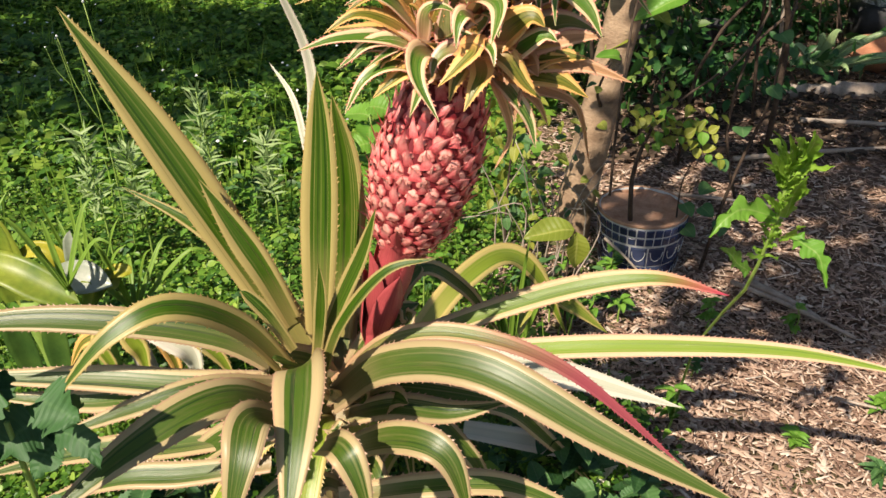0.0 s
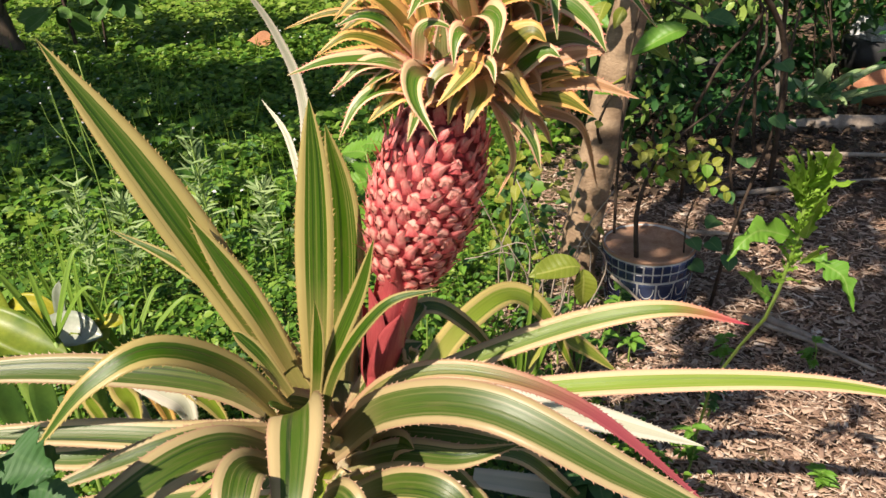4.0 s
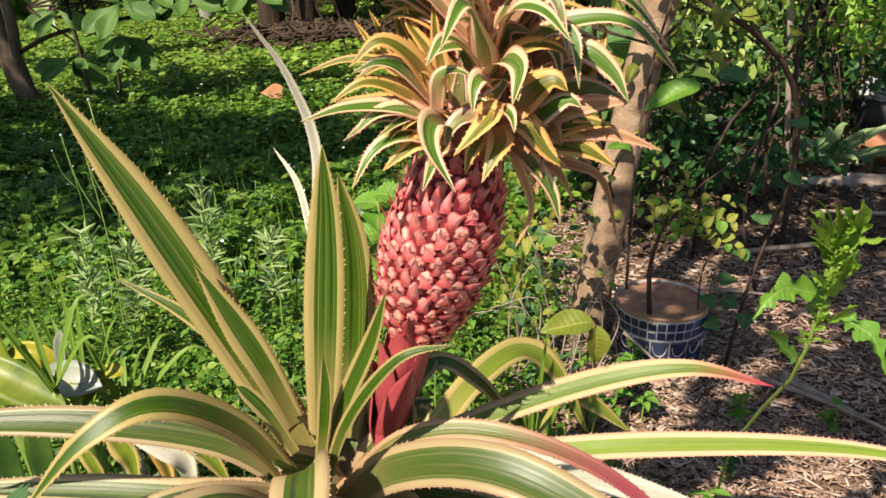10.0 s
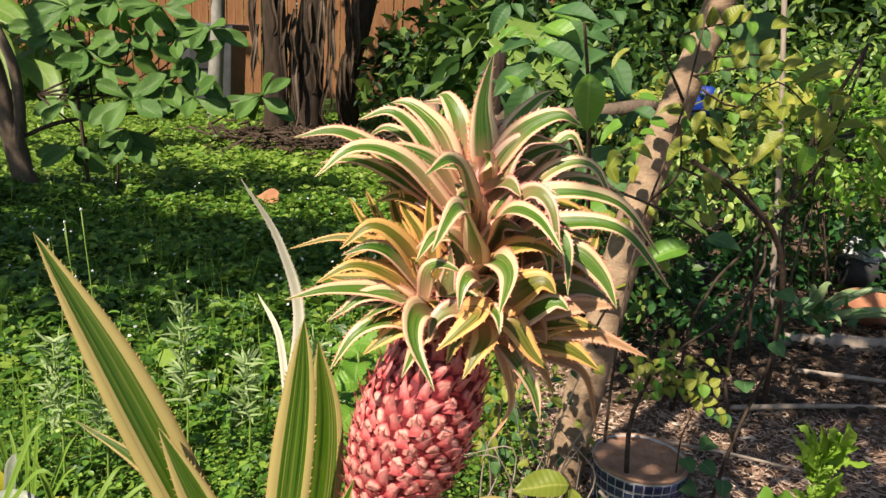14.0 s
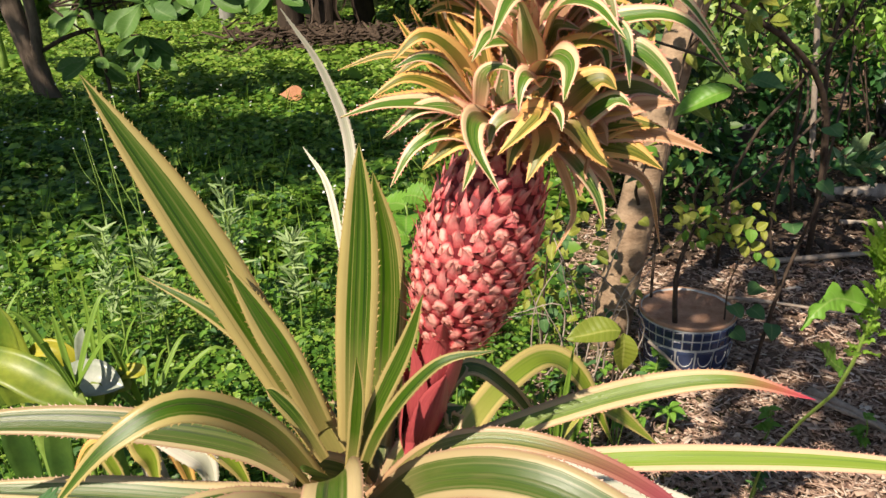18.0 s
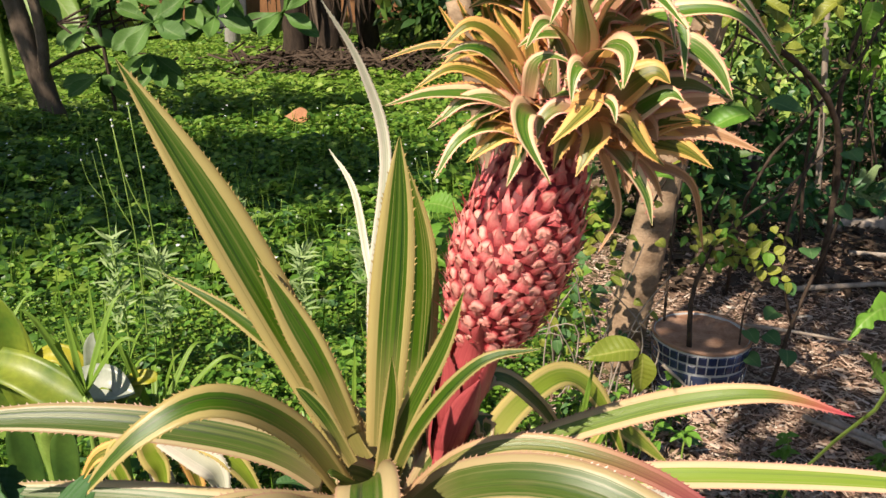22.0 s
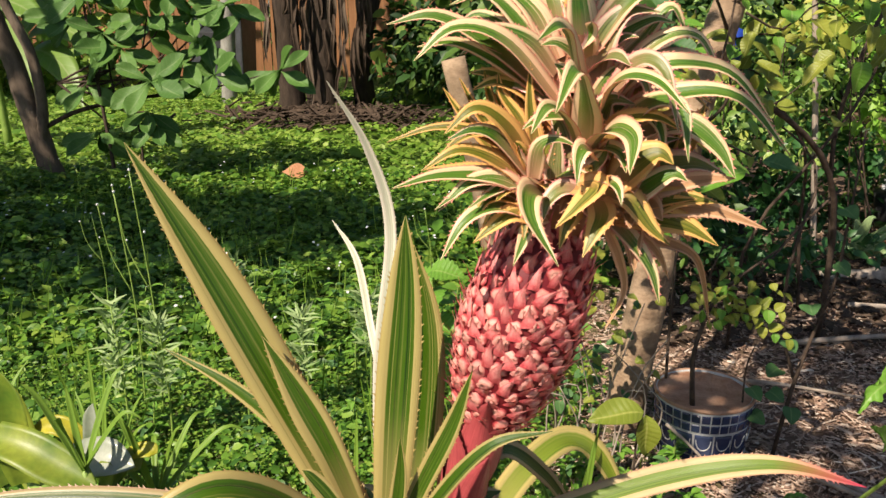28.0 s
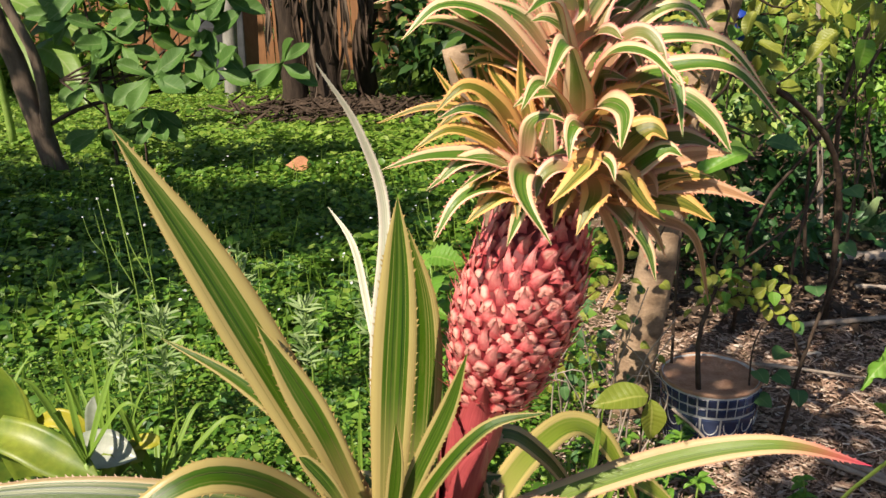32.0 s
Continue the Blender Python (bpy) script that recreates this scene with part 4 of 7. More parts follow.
def crown_leaf(pts, width, look_of, twin=False):
    """One leaf of the crown from foot to tip; a twin adds a shorter leaf behind it."""
    count[0] += 1
    pts = [Vector(q) for q in pts]
    rt = random.Random(count[0])
    if twin and rt.random() < 0.4 and pts[-1].z > 1.06:
        turn = Matrix.Rotation(radians(rt.choice((-1, 1)) * rt.uniform(7, 16)), 3, "Z") @ Matrix.Rotation(radians(rt.uniform(-9, 9)), 3, "Y")
        ln = rt.uniform(0.66, 0.88)
        back = [pts[0] + turn @ (q - pts[0]) * ln + Vector((0, 0.012, rt.uniform(-0.012, 0.004))) for q in pts]
        crown_leaf(back, width * 0.85, look_of if rt.random() < 0.5 and look_of not in "tb" else "y")
    if look_of in "typ" and pts[0].x > 0.06 and pts[0].z < 1.12 and pts[-1].z > pts[0].z - 0.03:
        width *= 1.25
    me = blade_mesh("crown_leaf", pts, width, Vector((-0.05, 0.40, pts[0].z + 0.36)) if look_of in "tb" else Vector((0.04, 0.52, pts[0].z + 0.50)), channel=rt.uniform(0.22, 0.46), n=20, belly=0.30, curl=rt.uniform(-0.2, 0.2), seed=count[0], sharp=1.3)
    hang(part("crown_leaf", me, CROWN_LOOK[look_of], None, CROWN_LABEL.get(look_of, "")), crown)


crown_leaf([(0.052, 0.950, 1.206), (0.045, 0.958, 1.258), (0.041, 0.964, 1.304), (0.049, 0.970, 1.359)], 0.037, 'g', True)
crown_leaf([(0.012, 0.940, 1.178), (-0.015, 0.948, 1.239), (-0.061, 0.954, 1.285), (-0.105, 0.960, 1.274)], 0.026, 'g', True)
crown_leaf([(0.012, 0.940, 1.175), (-0.046, 0.932, 1.223), (-0.116, 0.926, 1.262), (-0.173, 0.920, 1.254)], 0.027, 'g', True)
crown_leaf([(0.024, 0.930, 1.161), (-0.041, 0.910, 1.234), (-0.097, 0.894, 1.250), (-0.140, 0.880, 1.217)], 0.030, 'g', True)
crown_leaf([(0.005, 0.960, 1.180), (-0.030, 0.972, 1.238), (-0.070, 0.982, 1.263), (-0.097, 0.990, 1.251)], 0.022, 'g', True)
crown_leaf([(0.025, 0.960, 1.182), (0.004, 0.980, 1.232), (-0.016, 0.996, 1.267), (-0.032, 1.010, 1.289)], 0.035, 'g', True)
crown_leaf([(0.047, 0.980, 1.207), (0.030, 0.996, 1.259), (-0.001, 1.009, 1.294), (-0.041, 1.020, 1.293)], 0.018, 'p', True)
crown_leaf([(0.045, 0.970, 1.195), (0.033, 0.982, 1.241), (0.020, 0.992, 1.273), (0.004, 1.000, 1.285)], 0.024, 'p', True)
crown_leaf([(0.050, 0.980, 1.193), (0.043, 1.000, 1.225), (0.032, 1.016, 1.253), (0.023, 1.030, 1.287)], 0.024, 'p', True)
crown_leaf([(0.055, 0.970, 1.192), (0.055, 0.982, 1.221), (0.058, 0.992, 1.251), (0.064, 1.000, 1.264)], 0.022, 'p', True)
crown_leaf([(0.058, 0.960, 1.194), (0.070, 0.976, 1.223), (0.086, 0.989, 1.247), (0.102, 1.000, 1.267)], 0.022, 'p', True)
crown_leaf([(0.040, 0.920, 1.144), (0.030, 0.872, 1.210), (0.012, 0.834, 1.252), (-0.014, 0.800, 1.241)], 0.037, 'g', True)
crown_leaf([(0.045, 0.900, 1.102), (0.039, 0.836, 1.172), (0.022, 0.785, 1.215), (0.000, 0.740, 1.179)], 0.039, 'g', True)
crown_leaf([(0.054, 0.940, 1.160), (0.063, 0.936, 1.223), (0.089, 0.933, 1.264), (0.127, 0.930, 1.266)], 0.041, 'p', True)
crown_leaf([(0.063, 0.970, 1.182), (0.090, 0.978, 1.231), (0.113, 0.984, 1.254), (0.136, 0.990, 1.263)], 0.024, 'p', True)
crown_leaf([(0.072, 0.960, 1.192), (0.116, 0.964, 1.235), (0.147, 0.967, 1.270), (0.169, 0.970, 1.235)], 0.024, 'g', True)
crown_leaf([(0.080, 0.950, 1.180), (0.128, 0.946, 1.232), (0.173, 0.943, 1.239), (0.206, 0.940, 1.187)], 0.023, 'g', True)
crown_leaf([(0.081, 0.960, 1.171), (0.133, 0.972, 1.204), (0.174, 0.982, 1.214), (0.223, 0.990, 1.198)], 0.029, 'g', True)
crown_leaf([(0.067, 0.930, 1.157), (0.116, 0.922, 1.206), (0.199, 0.916, 1.204), (0.254, 0.910, 1.148)], 0.026, 'g', True)
crown_leaf([(0.061, 0.910, 1.148), (0.093, 0.878, 1.213), (0.119, 0.852, 1.208), (0.133, 0.830, 1.149)], 0.024, 'p', True)
crown_leaf([(0.054, 0.910, 1.134), (0.072, 0.858, 1.195), (0.102, 0.816, 1.202), (0.130, 0.780, 1.174)], 0.032, 'g', True)
crown_leaf([(0.072, 0.920, 1.139), (0.129, 0.900, 1.176), (0.203, 0.884, 1.179), (0.262, 0.870, 1.119)], 0.030, 'g', True)
crown_leaf([(0.069, 0.900, 1.124), (0.109, 0.868, 1.172), (0.137, 0.842, 1.171), (0.143, 0.820, 1.120)], 0.027, 'g', True)
crown_leaf([(0.102, 0.910, 1.130), (0.150, 0.890, 1.149), (0.185, 0.874, 1.127), (0.204, 0.860, 1.095)], 0.033, 'g', True)
crown_leaf([(0.064, 0.890, 1.106), (0.079, 0.870, 1.150), (0.112, 0.854, 1.161), (0.141, 0.840, 1.148)], 0.022, 'y', True)
crown_leaf([(0.073, 0.940, 1.127), (0.122, 0.944, 1.157), (0.156, 0.947, 1.155), (0.191, 0.950, 1.146)], 0.031, 'p', True)
crown_leaf([(0.075, 0.950, 1.145), (0.121, 0.958, 1.181), (0.169, 0.964, 1.180), (0.202, 0.970, 1.163)], 0.028, 'y', True)
crown_leaf([(0.064, 0.940, 1.119), (0.081, 0.948, 1.160), (0.106, 0.954, 1.195), (0.138, 0.960, 1.217)], 0.034, 'p', True)
crown_leaf([(0.038, 0.940, 1.138), (0.012, 0.944, 1.177), (-0.010, 0.947, 1.203), (-0.028, 0.950, 1.221)], 0.029, 'p', True)
crown_leaf([(0.036, 0.940, 1.124), (0.006, 0.944, 1.163), (-0.016, 0.947, 1.189), (-0.043, 0.950, 1.200)], 0.026, 'y', True)
crown_leaf([(-0.002, 0.910, 1.095), (-0.008, 0.914, 1.135), (-0.013, 0.917, 1.168), (-0.014, 0.920, 1.213)], 0.020, 'y', True)
crown_leaf([(-0.015, 0.930, 1.088), (-0.024, 0.938, 1.134), (-0.031, 0.944, 1.164), (-0.030, 0.950, 1.194)], 0.020, 'y', True)
crown_leaf([(-0.020, 0.930, 1.095), (-0.040, 0.942, 1.139), (-0.056, 0.952, 1.168), (-0.065, 0.960, 1.202)], 0.022, 'y', True)
crown_leaf([(-0.027, 0.930, 1.094), (-0.053, 0.938, 1.132), (-0.074, 0.944, 1.158), (-0.093, 0.950, 1.193)], 0.022, 'y', True)
crown_leaf([(-0.030, 0.930, 1.087), (-0.059, 0.938, 1.118), (-0.089, 0.944, 1.150), (-0.112, 0.950, 1.182)], 0.020, 'y', True)
crown_leaf([(-0.009, 0.920, 1.098), (-0.022, 0.928, 1.144), (-0.044, 0.934, 1.176), (-0.049, 0.940, 1.201)], 0.018, 'y', True)
crown_leaf([(-0.008, 0.900, 1.091), (-0.038, 0.884, 1.144), (-0.073, 0.871, 1.168), (-0.107, 0.860, 1.142)], 0.027, 'y', True)
crown_leaf([(-0.019, 0.920, 1.091), (-0.064, 0.912, 1.133), (-0.116, 0.906, 1.143), (-0.173, 0.900, 1.127)], 0.014, 'y', True)
crown_leaf([(-0.010, 0.890, 1.087), (-0.047, 0.878, 1.132), (-0.075, 0.868, 1.145), (-0.105, 0.860, 1.135)], 0.022, 'g', True)
crown_leaf([(-0.013, 0.890, 1.077), (-0.052, 0.874, 1.110), (-0.092, 0.861, 1.124), (-0.131, 0.850, 1.104)], 0.025, 'y', True)
crown_leaf([(-0.005, 0.890, 1.063), (-0.050, 0.866, 1.092), (-0.111, 0.847, 1.099), (-0.161, 0.830, 1.089)], 0.027, 'g', True)
crown_leaf([(-0.005, 0.880, 1.063), (-0.044, 0.864, 1.090), (-0.080, 0.851, 1.090), (-0.113, 0.840, 1.062)], 0.024, 'g', True)
crown_leaf([(-0.013, 0.910, 1.062), (-0.061, 0.906, 1.089), (-0.101, 0.903, 1.094), (-0.131, 0.900, 1.096)], 0.025, 'y', True)
crown_leaf([(-0.008, 0.880, 1.056), (-0.040, 0.868, 1.072), (-0.061, 0.858, 1.070), (-0.076, 0.850, 1.045)], 0.022, 'y', True)
crown_leaf([(-0.004, 0.880, 1.042), (-0.048, 0.860, 1.062), (-0.084, 0.844, 1.050), (-0.110, 0.830, 1.010)], 0.027, 'g', True)
crown_leaf([(0.003, 0.870, 1.040), (-0.029, 0.858, 1.055), (-0.053, 0.848, 1.044), (-0.075, 0.840, 1.027)], 0.024, 'y', True)
crown_leaf([(0.011, 0.880, 1.065), (-0.015, 0.832, 1.085), (-0.016, 0.794, 1.066), (0.010, 0.760, 1.027)], 0.033, 'g', True)
crown_leaf([(0.006, 0.870, 1.047), (-0.012, 0.862, 1.042), (-0.022, 0.856, 1.020), (-0.031, 0.850, 0.998)], 0.019, 'g', True)
crown_leaf([(-0.011, 0.850, 1.097), (-0.006, 0.838, 1.132), (0.012, 0.828, 1.141), (0.035, 0.820, 1.133)], 0.020, 'g', True)
crown_leaf([(0.050, 0.840, 1.121), (0.038, 0.824, 1.133), (0.031, 0.811, 1.123), (0.029, 0.800, 1.100)], 0.022, 'g', True)
crown_leaf([(0.044, 0.890, 1.105), (0.061, 0.826, 1.150), (0.076, 0.775, 1.151), (0.068, 0.730, 1.125)], 0.037, 'g', True)
crown_leaf([(0.079, 0.880, 1.076), (0.084, 0.880, 1.111), (0.091, 0.880, 1.131), (0.093, 0.880, 1.153)], 0.022, 'y', True)
crown_leaf([(0.031, 0.830, 1.091), (0.049, 0.814, 1.095), (0.032, 0.801, 1.079), (0.008, 0.790, 1.058)], 0.032, 'y', True)
crown_leaf([(0.056, 0.840, 1.076), (0.059, 0.824, 1.062), (0.050, 0.811, 1.047), (0.038, 0.800, 1.024)], 0.030, 'y', True)
crown_leaf([(0.055, 0.830, 1.099), (0.065, 0.814, 1.100), (0.071, 0.801, 1.095), (0.073, 0.790, 1.082)], 0.017, 'g', True)
crown_leaf([(0.062, 0.850, 1.079), (0.087, 0.838, 1.076), (0.111, 0.828, 1.048), (0.131, 0.820, 1.032)], 0.030, 'y', True)
crown_leaf([(0.072, 0.890, 1.037), (0.090, 0.886, 0.997), (0.098, 0.883, 0.956), (0.077, 0.880, 0.909)], 0.011, 't', True)
crown_leaf([(0.075, 0.870, 1.045), (0.095, 0.858, 1.028), (0.119, 0.848, 0.995), (0.129, 0.840, 0.960)], 0.026, 'g', True)
crown_leaf([(0.083, 0.890, 1.031), (0.113, 0.886, 1.021), (0.134, 0.883, 1.002), (0.147, 0.880, 0.974)], 0.014, 't', True)
crown_leaf([(0.081, 0.880, 1.049), (0.120, 0.872, 1.048), (0.158, 0.866, 1.040), (0.193, 0.860, 1.020)], 0.036, 'y', True)
crown_leaf([(0.081, 0.890, 1.052), (0.132, 0.882, 1.059), (0.190, 0.876, 1.055), (0.247, 0.870, 1.036)], 0.024, 't', True)
crown_leaf([(0.083, 0.910, 1.037), (0.133, 0.918, 1.012), (0.188, 0.924, 0.984), (0.213, 0.930, 0.898)], 0.015, 't', True)
crown_leaf([(0.080, 0.880, 1.063), (0.087, 0.876, 1.092), (0.104, 0.873, 1.121), (0.121, 0.870, 1.142)], 0.037, 't', True)
crown_leaf([(0.079, 0.860, 1.063), (0.103, 0.852, 1.081), (0.132, 0.846, 1.102), (0.149, 0.840, 1.096)], 0.036, 'g', True)
crown_leaf([(0.080, 0.900, 1.062), (0.118, 0.900, 1.086), (0.162, 0.900, 1.103), (0.206, 0.900, 1.091)], 0.043, 'p', True)
crown_leaf([(0.080, 0.890, 1.062), (0.124, 0.886, 1.078), (0.175, 0.883, 1.089), (0.210, 0.880, 1.091)], 0.024, 't', True)
crown_leaf([(0.081, 0.880, 1.052), (0.113, 0.876, 1.056), (0.150, 0.873, 1.069), (0.191, 0.870, 1.066)], 0.036, 'y', True)
crown_leaf([(0.073, 0.900, 1.076), (0.103, 0.904, 1.111), (0.128, 0.907, 1.126), (0.154, 0.910, 1.130)], 0.036, 'p', True)
crown_leaf([(0.107, 0.930, 1.082), (0.153, 0.938, 1.104), (0.178, 0.944, 1.133), (0.190, 0.950, 1.164)], 0.030, 'y', True)
crown_leaf([(0.078, 0.860, 1.087), (0.094, 0.852, 1.107), (0.117, 0.846, 1.124), (0.133, 0.840, 1.114)], 0.036, 'y', True)
crown_leaf([(0.084, 0.920, 1.070), (0.112, 0.924, 1.095), (0.142, 0.927, 1.107), (0.173, 0.930, 1.101)], 0.039, 'y', True)
crown_leaf([(0.047, 0.850, 1.078), (0.021, 0.842, 1.086), (0.004, 0.836, 1.074), (-0.001, 0.830, 1.056)], 0.026, 'p', True)
crown_leaf([(0.021, 0.880, 1.065), (0.013, 0.880, 1.092), (0.015, 0.880, 1.119), (0.016, 0.880, 1.146)], 0.027, 'p', True)
crown_leaf([(0.041, 0.870, 1.070), (0.051, 0.866, 1.100), (0.063, 0.863, 1.115), (0.068, 0.860, 1.136)], 0.026, 'p', True)
crown_leaf([(0.032, 0.900, 1.087), (0.027, 0.908, 1.112), (0.019, 0.914, 1.144), (0.007, 0.920, 1.162)], 0.030, 'p', True)
crown_leaf([(0.050, 0.900, 1.116), (0.061, 0.892, 1.152), (0.072, 0.886, 1.175), (0.097, 0.880, 1.171)], 0.033, 'p', True)
crown_leaf([(0.062, 0.880, 1.040), (0.082, 0.872, 1.038), (0.096, 0.866, 1.021), (0.101, 0.860, 0.989)], 0.019, 't', True)


def crown_head(at, axis, m, length, width, looks, seed):
    """A small rosette of the crown: leaves in a spiral round an axis, the inner ones upright."""
    axis = Vector(axis).normalized()
    a = axis.cross(Vector((1, 0, 0.2))).normalized()
    b = axis.cross(a)
    at = Vector(at)
    r = random.Random(seed)
    for k in range(m):
        u = (k + 0.5) / m
        th = k * 2.39996 + seed
        out = a * math.cos(th) + b * math.sin(th)
        open_by = radians(92 - 66 * u + r.uniform(-8, 8))
        ln = length * (1.0 - 0.35 * u) * r.uniform(0.85, 1.15)
        d1 = out * math.sin(open_by * 0.75) + axis * math.cos(open_by * 0.75)
        d2 = out * math.sin(open_by * 1.15) + axis * math.cos(open_by * 1.15)
        p = at + out * 0.008 + axis * (0.015 * u)
        crown_leaf([p, p + d1 * ln * 0.4, p + d1 * ln * 0.5 + d2 * ln * 0.22, p + d1 * ln * 0.5 + d2 * ln * 0.5 - Vector((0, 0, 0.008))], width * r.uniform(0.85, 1.15), looks[k % len(looks)])


crown_head((0.048, 0.935, 1.147), (0, -0.75, 0.65), 9, 0.095, 0.028, 'pgpg', 1)
crown_head((-0.004, 0.905, 1.079), (-0.45, -0.8, 0.55), 10, 0.075, 0.024, 'ygyy', 2)
crown_head((0.091, 0.905, 1.061), (0.5, -0.7, 0.55), 11, 0.08, 0.030, 'tpgty', 3)
crown_head((0.044, 0.885, 1.069), (0.0, -0.9, 0.35), 9, 0.055, 0.020, 'bpyb', 4)
crown_head((0.053, 0.955, 1.198), (0.0, -0.3, 0.95), 8, 0.10, 0.026, 'pgp', 5)
# leaves that close the crown round the back and below
for k in range(70):
    r = random.Random(900 + k)
    a = k * 2.39996
    u = k / 70
    c, s = math.cos(a), math.sin(a)
    if s < -0.35:
        continue
    h = 1.03 + 0.20 * u
    ln = r.uniform(0.10, 0.15)
    el = radians(r.uniform(2, 34) + 25 * u)
    crown_leaf([(0.036 + 0.02 * c, 0.945 + 0.02 * s, h), (0.036 + ln * 0.45 * c * math.cos(el), 0.945 + ln * 0.45 * s * math.cos(el), h + ln * 0.45 * math.sin(el) + 0.010), (0.036 + ln * 0.8 * c * math.cos(el), 0.945 + ln * 0.8 * s * math.cos(el), h + ln * 0.8 * math.sin(el) + 0.006), (0.036 + ln * 1.05 * c * math.cos(el), 0.945 + ln * 1.05 * s * math.cos(el), h + ln * math.sin(el) - r.uniform(0.0, 0.02))], r.uniform(0.024, 0.032), ("t" if r.random() < 0.4 else "y") if u < 0.4 else ("y" if u < 0.6 else "g"))

# ---- helpers for the other plants ----


def vein_material(name, a, b, vein, through=0.3, rough=0.42):
    """A broad leaf with a pale midrib and side veins."""
    n = Nodes(name)
    uv = n.add("ShaderNodeUVMap", uv_map="blade").outputs[0]
    sep = n.add("ShaderNodeSeparateXYZ")
    n.put(uv, sep.inputs[0])
    across = n.math("ABSOLUTE", n.math("MULTIPLY", n.math("SUBTRACT", sep.outputs[0], 0.5), 2.0))
    mid = n.ramp(across, [(0.0, (1, 1, 1)), (0.05, (0.7, 0.7, 0.7)), (0.10, (0, 0, 0)), (1.0, (0, 0, 0))])
    phase = n.math("MULTIPLY", n.math("SUBTRACT", sep.outputs[1], n.math("MULTIPLY", across, 0.12)), 9.0)
    saw = n.math("ABSOLUTE", n.math("SUBTRACT", n.math("FRACT", phase), 0.5))
    side = n.ramp(saw, [(0.0, (1, 1, 1)), (0.05, (0.5, 0.5, 0.5)), (0.12, (0, 0, 0)), (1.0, (0, 0, 0))])
    rnd = own_random(n)
    f = n.noise(obj_coords(n), 35.0, 3.0)
    col = n.mix(n.math("ADD", n.math("MULTIPLY", rnd, 0.6), n.math("MULTIPLY", f, 0.4)), a, b)
    col = n.mix(n.math("MULTIPLY", n.math("ADD", mid, n.math("MULTIPLY", side, 0.35)), 0.6), col, vein)
    n.bump(n.math("ADD", saw, n.math("MULTIPLY", f, 0.3)), 0.3, 0.004)
    return n.finish(col, rough, through, 0.45)


almond_mat = vein_material("almond_leaf", (0.075, 0.18, 0.035), (0.15, 0.29, 0.05), (0.24, 0.36, 0.12), 0.38, 0.58)
yellow_broad = vein_material("yellow_green_leaf", (0.22, 0.29, 0.035), (0.40, 0.40, 0.06), (0.55, 0.55, 0.16), 0.4)
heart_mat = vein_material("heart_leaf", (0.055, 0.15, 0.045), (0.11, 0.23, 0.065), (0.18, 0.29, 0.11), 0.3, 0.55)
bright_broad = vein_material("bright_leaf", (0.14, 0.33, 0.035), (0.24, 0.45, 0.06), (0.36, 0.50, 0.14), 0.4)
lime_broad = vein_material("lime_leaf", (0.22, 0.42, 0.035), (0.36, 0.54, 0.07), (0.42, 0.56, 0.16), 0.45)
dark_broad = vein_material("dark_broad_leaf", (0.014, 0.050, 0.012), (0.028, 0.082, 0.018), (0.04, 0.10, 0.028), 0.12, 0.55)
banana_mat = vein_material("banana_leaf", (0.16, 0.30, 0.04), (0.30, 0.42, 0.10), (0.4, 0.48, 0.2), 0.4)


def broad_leaf_mesh(name, shape="oval", cup=0.25, droop=0.25, n=12, cols=6, lobes=0.0):
    """A leaf of length 1 along +y, width about 1 across, drooping, cupped along its midrib; scaled when placed."""
    verts, faces, uvs = [], [], []
    for i in range(n + 1):
        s = i / n
        if shape == "oval":
            w = math.sin(math.pi * s ** 0.85) ** 0.8 * 0.5
        elif shape == "spoon":
            w = (math.sin(math.pi * s ** 1.7) ** 0.75) * 0.5 + 0.02 * (1 - s)
        elif shape == "heart":
            w = 0.5 * math.sin(math.pi * min(1.0, 0.30 + 0.70 * s)) ** 0.7 * (1 if s > 0.02 else 0.75)
        else:
            w = 0.5 * math.sin(math.pi * (0.08 + 0.92 * s) ** 0.7) ** 0.7
        w = max(w, 0.008)
        w *= 1 + lobes * (math.sin(i * math.pi * 1.0 + 0.6) if i not in (0, n) else 0)
        for k in range(cols + 1):
            x = 2 * k / cols - 1
            verts.append((x * w, s, cup * w * abs(x) - droop * s * s + 0.03 * math.sin(7 * s + 2 * x)))
            uvs.append((k / cols, s))
    base = len(verts)
    c = cols + 1
    for q in range(base):
        x, y, z = verts[q]
        verts.append((x * 0.995, y, z - 0.012))
        uvs.append(uvs[q])
    for i in range(n):
        for k in range(cols):
            a = i * c + k
            faces.append((a, a + 1, a + c + 1, a + c))
            faces.append((base + a + c, base + a + c + 1, base + a + 1, base + a))
    me = mesh_of(name, verts, faces)
    layer = me.uv_layers.new(name="blade")
    idx = np.empty(len(me.loops), np.int32)
    me.loops.foreach_get("vertex_index", idx)
    layer.data.foreach_set("uv", np.array(uvs, np.float32)[idx].ravel())
    return me


LEAF_MESHES = {}


def set_leaf(me, mat, parent, at, way, length, width, up=(0, 0, 1), name="leaf", label=""):
    """Puts one broad leaf with its foot at a place, pointing along way."""
    y = Vector(way).normalized()
    x = y.cross(Vector(up)).normalized()
    z = x.cross(y)
    m = Matrix(((x.x * width, y.x * length, z.x * length, at[0]), (x.y * width, y.y * length, z.y * length, at[1]), (x.z * width, y.z * length, z.z * length, at[2]), (0, 0, 0, 1)))
    key = (me.name, mat.name)
    if key not in LEAF_MESHES:
        LEAF_MESHES[key] = me.copy()
        LEAF_MESHES[key].materials.append(mat)
    ob = part(name, LEAF_MESHES[key], mat, None, label)
    hang(ob, parent)
    ob.matrix_basis = m
    return ob


